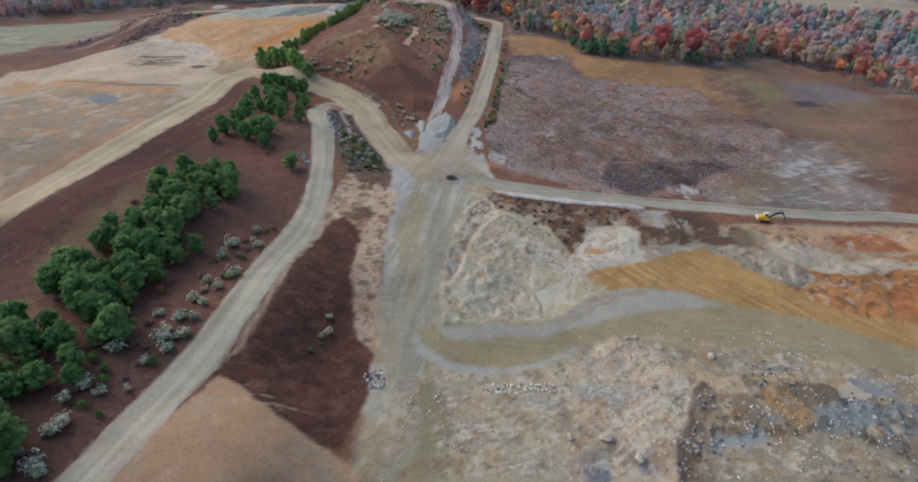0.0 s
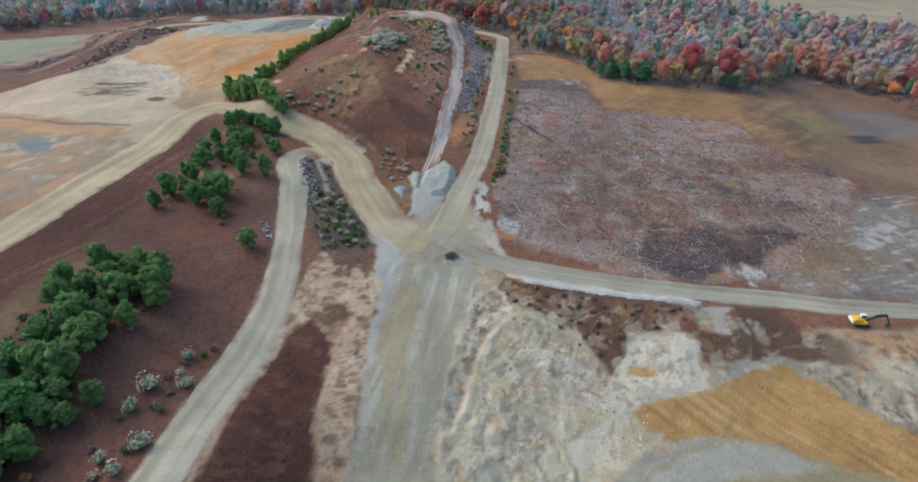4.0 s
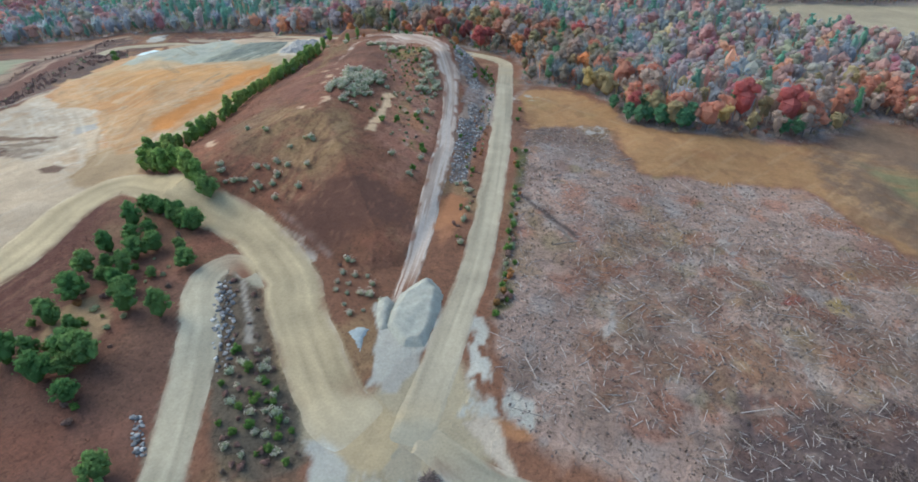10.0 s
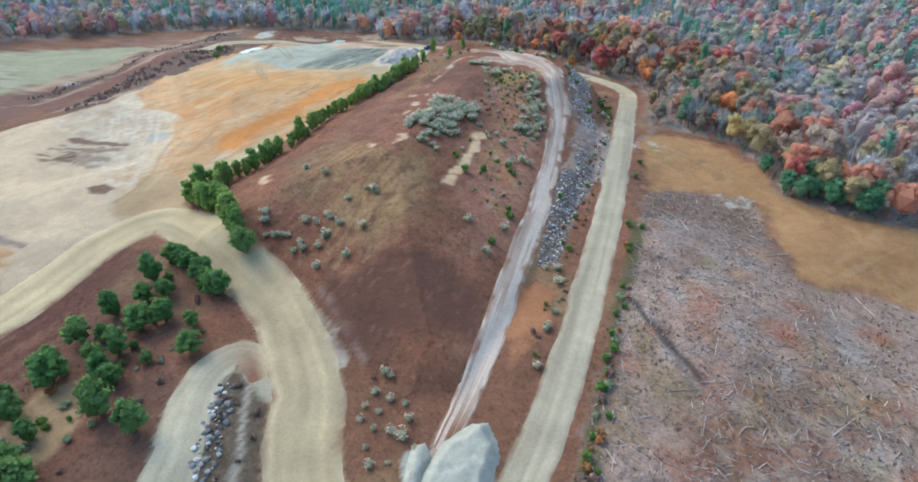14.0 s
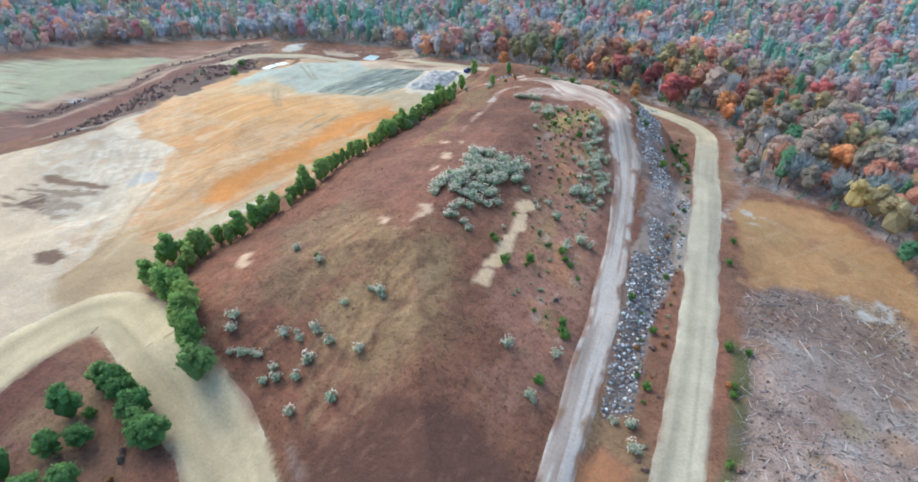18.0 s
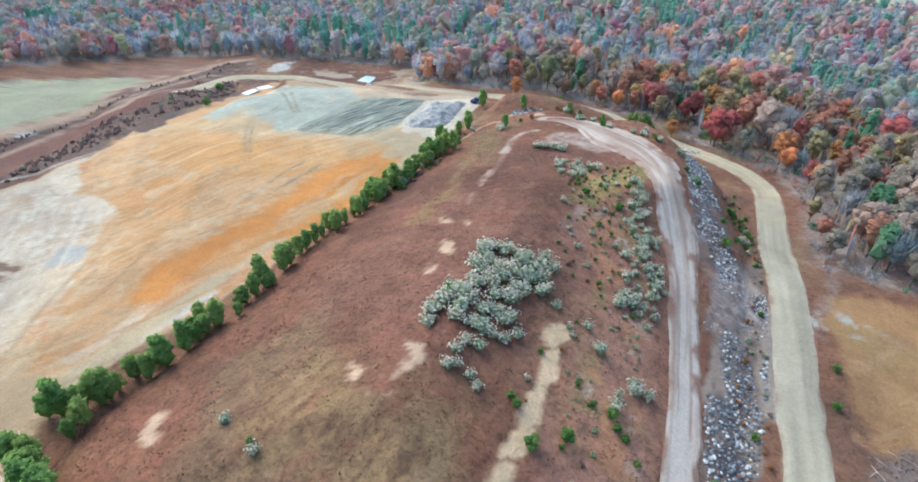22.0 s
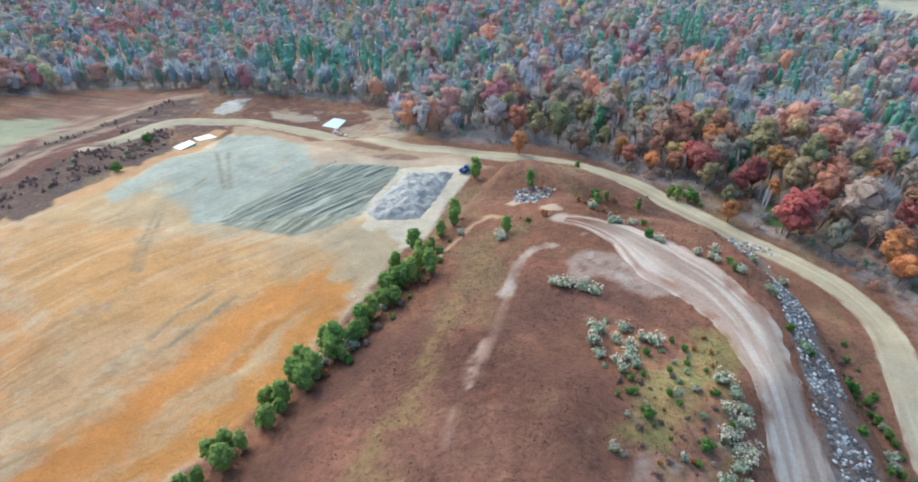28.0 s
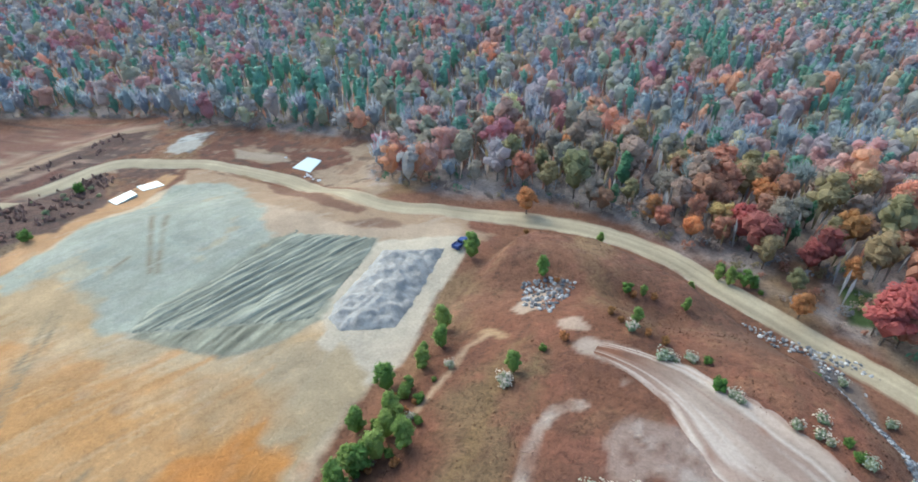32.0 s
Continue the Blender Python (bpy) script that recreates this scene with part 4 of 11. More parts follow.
zone("pit_scrub", (0.15, 0.09, 0.065), 0.4, 1, [(49.5, 125.8), (56.2, 125.7), (51.4, 117.5), (48.1, 119)])
zone("pit_scrub", (0.15, 0.09, 0.065), 0.4, 1, [(60.7, 134.3), (69.5, 133.6), (72.1, 127.4), (68.1, 127.1), (59.9, 130.4)])
zone("pit_scrub", (0.16, 0.1, 0.07), 0.4, 1, [(60.2, 125.4), (66.5, 126.4), (77.3, 119.9), (80.5, 116.5), (75.8, 116.4), (65.6, 120.8), (58.7, 119.8)])
zone("pit_grey_stone", (0.5, 0.46, 0.4), 0.4, 1, [(52.3, 132.7), (59.9, 134.2), (63.9, 129.8), (60.5, 126.3), (54.3, 126.3), (50.9, 128.4)])
zone("pit_stone", (0.46, 0.405, 0.32), 0.4, 1.2, [(61.7, 120.7), (68, 120.6), (75.5, 115.7), (81.7, 109.5), (81.5, 105.3), (75.1, 108.2), (66.8, 115), (60.4, 117.4)])
zone("pit_orange2", (0.52, 0.3, 0.15), 0.5, 1, [(81.6, 125.9), (102.2, 125.1), (97.6, 118.3), (87.2, 120), (81.1, 122.6)])
zone("pit_streak", (0.58, 0.5, 0.4), 0.4, 1, [(85.1, 118.5), (94.1, 112.5), (91.5, 108.3), (86.3, 113.6)])
zone("pit_white", (0.68, 0.63, 0.55), 0.35, 1, [(35.1, 125.9), (42.4, 126.4), (49.2, 125), (47.8, 119), (48.3, 115.8), (40.5, 114.4), (32.4, 116.3)])
zone("pit_spot", (0.55, 0.33, 0.15), 0.3, 0.6, [(34.1, 118.2), (37.9, 118.5), (37.1, 115.3), (33.7, 115.2)])
zone("pit_ochre", (0.45, 0.275, 0.12), 0.6, 1.5, [(33.3, 109.8), (44.9, 112.7), (57.3, 113.2), (61.7, 117.5), (66, 113.3), (75.7, 105.2), (82.8, 95.9), (80.1, 92.1), (65.4, 96.9), (50.4, 99.5), (37.7, 100.9), (31, 105.3)])
zone("pit_sage", (0.44, 0.41, 0.31), 0.6, 1.5, [(-1.1, 104.9), (8.1, 106), (11.9, 98), (22, 94.4), (19.3, 90.7), (-1.1, 89.9)])
zone("pit_slate", (0.42, 0.395, 0.36), 0.8, 1.2, [(21.8, 93.2), (30.7, 99.7), (44.9, 99.5), (64.7, 95.7), (79.3, 90.9), (76.8, 87.4), (53, 93.2), (37.8, 94.4), (27.5, 90.9), (20.9, 88.5)])
zone("pit_olive", (0.38, 0.315, 0.21), 1, 1.2, [(20.2, 85.2), (31.7, 91.5), (47.7, 93), (62.1, 90.8), (76, 86.3), (71.7, 80.2), (19.3, 80.2)])
zone("white_berm", (0.62, 0.555, 0.48), 0.35, 0.6, [(9.3, 148.4), (23.9, 144.6), (38.8, 139.4), (52.1, 136.2), (51.7, 133.1), (38, 135.9), (23.4, 140.9), (10.6, 144.8)])
zone("pad_dip", (0.3, 0.31, 0.3), 0.8, 1, [(-144, 205.7), (-142.5, 212.4), (-132.9, 206.8), (-131.8, 198.9), (-137.8, 199.3)])
zone("pad_shelf", (0.36, 0.33, 0.28), 0.8, 1, [(-174.2, 233.8), (-141.9, 226.3), (-115.1, 220.2), (-123.5, 216.5), (-152.4, 222.7), (-166.4, 224)])
zone("east_dark_pond", (0.09, 0.085, 0.08), 0.5, 0.8, [(151.8, 243.4), (159.7, 246.7), (162.1, 237.3), (154.7, 236.4)])
zone("road_rim", (0.55, 0.5, 0.42), 0.3, 0.8, [(-49.3, 217), (-37.5, 210.7), (-31.2, 206.9), (-31.1, 203.6), (-36.4, 205.7), (-45.2, 212.6)])
zone("road_rim", (0.55, 0.5, 0.42), 0.3, 0.8, [(-58.2, 224.2), (-51.5, 220.8), (-43.7, 216.8), (-34.1, 209.9), (-34.8, 209.4), (-43.8, 215.1), (-52.2, 219.9)])
zone("slope_red", (0.33, 0.165, 0.105), 2, 3, [(-28.1, 322.3), (-20.6, 310.8), (-19.9, 292.6), (-12.3, 296.8), (-13.8, 306.6), (-19.2, 301.5), (-24.1, 304.4)])
zone("slope_yellow", (0.3, 0.225, 0.105), 1.5, 2.5, [(-16.2, 342), (-10.9, 346.3), (-9.4, 331.9), (-13, 323.2), (-16.5, 313.4), (-15.4, 305.6), (-19.2, 301.5), (-20.5, 308.7), (-16.7, 320.8)])
zone("slope_orange", (0.33, 0.17, 0.105), 1.2, 2, [(-4.2, 230.9), (0.1, 235.9), (4.1, 231.1), (4.2, 223.7), (2.4, 220.1), (-4.7, 218.1), (-4.3, 225.9)])
zone("slope_pale", (0.42, 0.36, 0.32), 0.5, 1.5, [(-23.7, 316.1), (-19.5, 320.3), (-18.4, 315.8), (-22.5, 311.9)])
zone("slope_pale", (0.42, 0.36, 0.32), 0.5, 1.2, [(-24.9, 310.4), (-22.9, 311.7), (-21.7, 307.9), (-24, 306.5)])
zone("front_dark", (0.15, 0.082, 0.06), 3, 4, [(-39.6, 223), (-29.5, 228.1), (-18.6, 230.3), (-9.7, 224.8), (-9.4, 215.6), (-32.6, 208.5), (-39, 213.9)])
zone("pit_floor", (0.5, 0.42, 0.29), 1.5, 2, [(-12.8, 76.7), (-5.3, 74.9), (22.5, 83), (38, 85.8), (53.3, 84.3), (66.3, 83), (84.9, 77.1), (79.7, 69.7), (48.9, 73.9), (42.8, 63.2), (-12.8, 61.5)])
zone("pit_cream", (0.54, 0.46, 0.34), 0.8, 2, [(22.3, 81.7), (37.8, 85.2), (52.8, 83.1), (56.9, 73.8), (44.5, 71.9), (42.8, 63.2), (21.3, 62.9), (22.7, 73.7)])
zone("pit_sage", (0.47, 0.44, 0.33), 0.8, 2, [(-4, 92), (-6.4, 101.9), (0.2, 126.7), (8.3, 134.1), (20.3, 132.2), (29.4, 115.4), (32.8, 113.6), (29.8, 104.9), (22.3, 93.7), (20.5, 89.3), (3.2, 88.6)])
zone("pit_chalk", (0.64, 0.59, 0.5), 0.4, 1.6, [(-3.3, 107.1), (0.2, 129.2), (5.6, 134.1), (14.5, 127.6), (26.5, 119.1), (32.4, 111.7), (25.1, 110.3), (16, 115), (7.6, 119), (1.4, 109.3), (-1.5, 99.4)])
zone("pit_chalk", (0.62, 0.57, 0.49), 0.4, 1.6, [(18, 101.5), (23.5, 108.4), (28.7, 104.9), (23.3, 93.7), (19.5, 96.7)])
zone("pit_slate", (0.42, 0.4, 0.35), 0.8, 1.2, [(-9.8, 86.4), (3.1, 86), (21.6, 89.3), (35.8, 101.4), (46.8, 101.2), (59.1, 98.5), (72, 94.1), (91.4, 86.3), (89.5, 83.7), (70.3, 90.9), (57.4, 94.4), (42.3, 93.7), (24, 86.1), (10.5, 80.3), (-5.7, 82.9)])
zone("pit_olive", (0.41, 0.345, 0.215), 0.8, 1.2, [(-6.6, 81.7), (10.4, 79), (23, 85.5), (39.9, 92.4), (61.3, 93.7), (90, 84.3), (85.2, 77.6), (66.3, 83), (53.3, 84.3), (38.1, 86.4), (25.6, 84.3), (10.1, 75.6), (-5.4, 77.2)])
zone("pit_ochre", (0.47, 0.3, 0.13), 0.6, 1.5, [(35.4, 109.9), (45.6, 112.2), (59.6, 117.7), (67.2, 112.2), (76.7, 103.1), (83.8, 103.3), (106.9, 108.8), (92.8, 88.4), (81.3, 91.7), (67.6, 96), (58.2, 99), (46.8, 101.2), (38.2, 102.1), (29.8, 104.9)])
zone("pit_rustic", (0.5, 0.245, 0.095), 0.8, 1.6, [(80.9, 102.5), (91.9, 107.6), (107.6, 109.8), (94.8, 91.1), (87, 94), (82.8, 97.7)])
zone("pit_band", (0.54, 0.3, 0.16), 0.4, 1.2, [(80.9, 125.4), (97.3, 124.5), (117.5, 124.3), (113.4, 118.5), (96, 117.5), (84.4, 119.4)])
zone("pit_streak", (0.6, 0.51, 0.4), 0.4, 1.2, [(82.9, 118.7), (95.1, 115.7), (110.9, 114.8), (107.3, 109.4), (96.8, 110), (88.1, 111.3)])
zone("pit_band", (0.55, 0.27, 0.12), 0.4, 1, [(97, 119.3), (110.1, 123.9), (117.1, 123.8), (111.9, 116.2), (100.1, 115.9)])
zone("north_peach", (0.47, 0.33, 0.215), 0.8, 1.5, [(-174.1, 440), (-164.9, 443.5), (-142.5, 440.4), (-102.4, 427.8), (-75, 428.6), (-71.9, 418.2), (-92.6, 418.6), (-104.9, 409.7), (-111, 405.8), (-132.6, 417.4), (-168.2, 432.9)])
zone("north_dark", (0.26, 0.15, 0.1), 0.5, 1.2, [(-143.7, 439.9), (-134.8, 441.2), (-111.1, 424.9), (-98.9, 420.8), (-99.5, 417.6), (-111, 418.8), (-126.7, 426.1)])
zone("rear_clear", (0.42, 0.315, 0.22), 0.8, 1.5, [(-136, 474.4), (-126.4, 480.1), (-118, 489.7), (-109.1, 471), (-116.5, 461.7), (-104.2, 434.1), (-130.3, 447.5), (-136.5, 453.4), (-128.2, 464.9)])
zone("berm_brown", (0.2, 0.1, 0.07), 0.5, 1, [(-180.9, 453.9), (-179.9, 471.7), (-155.1, 474.1), (-132, 472.4), (-127.6, 465.1), (-134.7, 460.4), (-139.5, 455.8), (-156.7, 448.3), (-175.2, 448.7)])
zone("berm_floor", (0.38, 0.29, 0.2), 0.5, 0.8, [(-171.4, 460.1), (-167.1, 465.1), (-151.5, 463.3), (-147.6, 459.6), (-153.6, 454.7), (-165.9, 454.7)])
zone("white_patch", (0.54, 0.54, 0.5), 0.4, 0.8, [(-191, 452.1), (-194.4, 462), (-187.5, 466.1), (-183.7, 458.3), (-182, 451.4)])
zone("rear_tan", (0.38, 0.275, 0.19), 0.6, 1, [(-241.8, 427.3), (-226.2, 449.9), (-216, 471.9), (-205.6, 463), (-214.7, 441.7), (-225.4, 416.9)])
zone("rear_road", (0.4, 0.3, 0.21), 0.5, 0.8, [(-204.1, 402.2), (-206.7, 432.7), (-195.9, 438.1), (-180.1, 447.1), (-176, 442.2), (-191.3, 433.3), (-202, 429.8), (-200, 399.3)])
zone("rear_dark", (0.16, 0.105, 0.085), 0.8, 2, [(-193.1, 396.5), (-204.5, 426.1), (-197.4, 427), (-180.4, 416.3), (-171, 392.6), (-183.3, 387)])
zone("rear_dark", (0.16, 0.1, 0.08), 0.5, 1.2, [(-197.2, 434.5), (-194.1, 437.8), (-182.3, 442.2), (-177.9, 438.9), (-185.9, 432.3), (-192.8, 431.5)])
zone("pad_amber", (0.62, 0.355, 0.135), 5, 5, [(-145, 328.6), (-125.9, 341), (-96.1, 348.5), (-81.7, 349.2), (-86.3, 328.9), (-91.3, 311.8), (-96.7, 300), (-102.9, 298.2)])
zone("east_white", (0.56, 0.53, 0.48), 0.6, 2, [(62.8, 150), (68.9, 150.9), (73.7, 144.7), (68.5, 140.5), (63.4, 142.1)])
zone("east_rust", (0.4, 0.23, 0.12), 0.5, 1, [(60.9, 147.2), (64.4, 146.9), (62, 142.9), (59.3, 143.7)])
zone("mound_dark", (0.195, 0.105, 0.076), 6, 5, [(-70.5, 329.2), (-52, 347.1), (-42.9, 344), (-30.3, 331.4), (-26.2, 314.1), (-68.2, 306.1)])
zone("ramp_lane", (0.43, 0.39, 0.31), 0.8, 0.8, [(1.8, 137.7), (12.3, 135.1), (9.1, 119.5), (6.5, 108.6), (7, 95.8), (12, 87.6), (6.4, 84.9), (-1, 88.3), (-4.6, 100.7), (-3.7, 114.3)])

# Long streaks left by graders and water: direction in degrees, length and breadth of the marks.
def streaks(outline, angle, length, breadth, strength, seed):
    a = np.array(OUTLINES[outline])
    lo, hi = a.min(0), a.max(0)
    ii = np.nonzero((gx > lo[0]) & (gx < hi[0]) & (gy > lo[1]) & (gy < hi[1]))[0]
    w = smooth(-1, 3, poly_sd(gx[ii], gy[ii], OUTLINES[outline]))
    c, s = math.cos(radians(angle)), math.sin(radians(angle))
    u, v = gx[ii] * c + gy[ii] * s, -gx[ii] * s + gy[ii] * c
    n = fbm(u / length + 0.4 * vnoise(v / 9, u / 30, seed), v / breadth, seed, 3)
    tint[ii] *= (1 + strength * w * n)[:, None]


for args in (("pad_orange", 62, 26, 3.0, 0.14, 7), ("pad", 68, 40, 4.0, 0.07, 11), ("teal", 72, 22, 1.6, 0.25, 19),
             ("ramp", 82, 26, 1.5, 0.28, 29), ("pit_ochre", -28, 20, 1.3, 0.3, 31), ("pit_rubble", 70, 9, 1.2, 0.4, 37), ("olive", 60, 12, 1.6, 0.3, 41),
             ("hill_soil", 70, 40, 2.2, 0.3, 43), ("pit", 20, 14, 4.0, 0.22, 47), ("peach_patch", 30, 20, 3.0, 0.2, 53), ("brown_bank", 15, 12, 1.6, 0.5, 59),
             ("pad_pale", 64, 24, 2.0, 0.2, 61), ("pad_tan", 64, 24, 2.0, 0.25, 67)):
    streaks(*args)

def splotches(outline, colours, count, lo, hi, strength, seed):
    """Irregular patches of other growth, scattered over one outline."""
    rng = np.random.default_rng(seed)
    a = np.array(OUTLINES[outline])
    p0, p1 = a.min(0), a.max(0)
    for k in range(count):
        x, y, r = rng.uniform(p0[0], p1[0]), rng.uniform(p0[1], p1[1]), rng.uniform(lo, hi)
        if poly_sd(np.array([x]), np.array([y]), OUTLINES[outline])[0] < r * 0.4:
            continue
        ii = np.nonzero((np.abs(gx - x) < 2 * r) & (np.abs(gy - y) < 2 * r))[0]
        d = np.hypot(gx[ii] - x + 0.5 * r * WOBX[ii], (gy[ii] - y) * rng.uniform(0.7, 1.5) + 0.5 * r * WOBY[ii])
        w = strength * smooth(r * 1.15, r * 0.5, d)
        tint[ii] += (np.array(colours[k % len(colours)]) - tint[ii]) * w[:, None]


zone("west_hill_soil", (0.2, 0.105, 0.076), 3, 4, [(-50, 40), (-46, 110), (-45, 160), (-58, 195), (-62, 212), (-84, 226), (-100, 205), (-108, 165), (-118, 120), (-110, 40)], 0.8)
for nm, cl, sf, jt in (("hill_clearing", (0.45, 0.31, 0.18), 0.8, 1.5), ("hill_pale", (0.27, 0.17, 0.12), 1.5, 2)):
    zone(nm, cl, sf, jt, OUTLINES[nm])
zone("forest_floor", (0.4, 0.345, 0.32), 4, 4, FOREST, 0.9)
for c_ in CLEAR[:2]:
    zone("forest_clearing", (0.27, 0.16, 0.1), 2, 2, c_, 0.7)
zone("forest_lawn", (0.13, 0.19, 0.07), 1, 1, [(10, 416), (17, 416), (18, 429), (11, 429)], 0.3)
zone("far_field", (0.44, 0.37, 0.25), 4, 4, CLEAR[2], 0.1)
zone("far_meadow", (0.47, 0.44, 0.33), 4, 4, CLEAR[3], 0.1)
for args in (("clearcut", [(0.36, 0.14, 0.08), (0.36, 0.3, 0.265), (0.17, 0.125, 0.105), (0.36, 0.2, 0.11), (0.42, 0.375, 0.345), (0.24, 0.2, 0.1)], 420, 0.8, 5.0, 0.5, 201),
             ("pit", [(0.58, 0.48, 0.36), (0.38, 0.36, 0.33), (0.5, 0.36, 0.2), (0.43, 0.39, 0.28), (0.5, 0.4, 0.32), (0.32, 0.25, 0.18)], 420, 0.6, 4.5, 0.6, 203),
             ("pit_bank", [(0.3, 0.17, 0.1), (0.4, 0.35, 0.29), (0.09, 0.065, 0.055)], 40, 0.8, 2.5, 0.6, 205),
             ("sand_bank", [(0.17, 0.1, 0.07), (0.4, 0.24, 0.15), (0.24, 0.17, 0.1), (0.66, 0.52, 0.38)], 260, 0.5, 1.7, 0.75, 207),
             ("brown_bank", [(0.17, 0.1, 0.075), (0.075, 0.045, 0.035)], 60, 0.8, 2.5, 0.5, 209),
             ):
    splotches(*args)
for args in (("pad", [(0.74, 0.61, 0.46), (0.56, 0.47, 0.36), (0.62, 0.45, 0.27)], 150, 2, 9, 0.3, 211),
             ("pad_orange", [(0.56, 0.37, 0.19), (0.64, 0.29, 0.09), (0.6, 0.43, 0.25)], 90, 2, 8, 0.5, 213),
             ):
    splotches(*args)
for args in (("tan_field", [(0.35, 0.17, 0.08), (0.44, 0.27, 0.13), (0.34, 0.25, 0.11)], 50, 3, 9, 0.4, 215),
             ("hill_soil", [(0.26, 0.15, 0.11), (0.17, 0.085, 0.065), (0.28, 0.2, 0.13)], 60, 2, 7, 0.45, 217),
             ("east_scatter", [(0.5, 0.47, 0.44), (0.2, 0.15, 0.13), (0.4, 0.24, 0.14)], 50, 1.5, 5, 0.6, 219),
             ("pit_dark", [(0.12, 0.1, 0.085), (0.3, 0.18, 0.1), (0.33, 0.35, 0.34), (0.52, 0.45, 0.34), (0.16, 0.12, 0.09)], 160, 0.8, 3.2, 0.75, 223),
             ("riprap_bed", [(0.36, 0.27, 0.2), (0.14, 0.14, 0.15), (0.4, 0.39, 0.38)], 120, 0.8, 3, 0.6, 221)):
    splotches(*args)
# Broad drifts of olive, red and dark weeds over the mound and the banks.
for seed, col in ((231, (0.31, 0.215, 0.115)), (233, (0.29, 0.13, 0.085)), (235, (0.17, 0.1, 0.07))):
    wgt = smooth(0.15, 0.5, fbm(gx / 17, gy / 26, seed, 4)) * (scrub > 0.7) * 0.6
    tint += (np.array(col) - tint) * wgt[:, None]

def banded(pts, colour, angle, length, breadth, cut, strength, seed):
    """Thin drawn-out marks of another colour: rills, wheel marks, scraped clay."""
    a = np.array(pts)
    lo, hi = a.min(0) - 2, a.max(0) + 2
    ii = np.nonzero((gx > lo[0]) & (gx < hi[0]) & (gy > lo[1]) & (gy < hi[1]))[0]
    c, s = math.cos(radians(angle)), math.sin(radians(angle))
    u, v = gx[ii] * c + gy[ii] * s, -gx[ii] * s + gy[ii] * c
    v = v + 1.2 * vnoise(u / (length * 0.7), v / 8, seed + 5)
    n = fbm(u / length, v / breadth, seed, 3)
    w = strength * smooth(cut, cut + 0.22, n) * smooth(-0.5, 2.0, poly_sd(gx[ii] + 1.5 * WOBX[ii], gy[ii] + 1.5 * WOBY[ii], pts))
    tint[ii] += (np.array(colour) - tint[ii]) * w[:, None]


def mottle(outline, marks, seam=None, soft=1.5, growing=False):
    """Patches and thin seams of other soil within one outline: (colour, size, cut, strength, seed)."""
    a = np.array(outline)
    lo, hi = a.min(0), a.max(0)
    ii = np.nonzero((gx > lo[0]) & (gx < hi[0]) & (gy > lo[1]) & (gy < hi[1]))[0]
    inside = smooth(-0.3, soft, poly_sd(gx[ii], gy[ii], outline))
    if growing:
        inside = inside * smooth(0.4, 0.7, scrub[ii])
    for colour, size, cut, strength, seed in marks:
        w = strength * inside * smooth(cut, cut + 0.12, fbm(gx[ii] / size, gy[ii] / size, seed, 4))
        tint[ii] += (np.array(colour) - tint[ii]) * w[:, None]
    if seam:
        colour, size, width, strength, seed = seam
        w = strength * inside * smooth(width, width * 0.3, np.abs(fbm(gx[ii] / size, gy[ii] / size, seed, 3)))
        tint[ii] += (np.array(colour) - tint[ii]) * w[:, None]


CREAM, RUST, SLATE, DARK = (0.64, 0.565, 0.45), (0.43, 0.26, 0.135), (0.37, 0.36, 0.345), (0.24, 0.18, 0.13)
for outline in [OUTLINES[k] for k in ("pit_floor", "pit_sage", "pit_dark", "pit_rubble", "pit_stone")]:
    mottle(outline, ((CREAM, 3.2, 0.1, 0.75, 401), (RUST, 3.6, 0.22, 0.6, 403), (SLATE, 5.0, 0.2, 0.55, 405), (DARK, 2.2, 0.33, 0.5, 407)), (DARK, 5.5, 0.05, 0.55, 409))
mottle(OUTLINES["pit"], ((CREAM, 4.0, 0.2, 0.45, 411), (RUST, 4.5, 0.3, 0.4, 413)), (DARK, 7.0, 0.035, 0.35, 415))
for outline in [OUTLINES[k] for k in ("pit_ochre", "pit_orange", "pit_tan")]:
    mottle(outline, (((0.36, 0.2, 0.09), 3.0, 0.22, 0.6, 417), ((0.58, 0.42, 0.25), 3.4, 0.2, 0.6, 419)), ((0.27, 0.16, 0.09), 6.0, 0.04, 0.5, 421))
mottle(OUTLINES["sand_bank"], (((0.22, 0.13, 0.085), 1.9, 0.18, 0.7, 423), ((0.68, 0.55, 0.4), 2.2, 0.2, 0.6, 425)), ((0.2, 0.12, 0.08), 4.0, 0.05, 0.5, 427))
mottle(OUTLINES["brown_bank"], (((0.2, 0.12, 0.085), 2.2, 0.15, 0.6, 429), ((0.07, 0.042, 0.032), 2.6, 0.2, 0.6, 431), ((0.4, 0.27, 0.19), 2.4, 0.42, 0.7, 433)))
mottle(OUTLINES["pit_bank"], (((0.26, 0.14, 0.085), 2.4, 0.12, 0.6, 435), ((0.08, 0.058, 0.05), 2.4, 0.22, 0.6, 437), ((0.42, 0.36, 0.29), 2.6, 0.36, 0.7, 439)))
mottle(OUTLINES["tan_field"], (((0.45, 0.275, 0.13), 4.0, 0.15, 0.5, 447), ((0.3, 0.17, 0.09), 6.0, 0.2, 0.5, 449)))
mottle(OUTLINES["ramp"], (((0.5, 0.48, 0.44), 2.6, 0.2, 0.5, 451), ((0.32, 0.31, 0.27), 4.0, 0.2, 0.4, 453)))
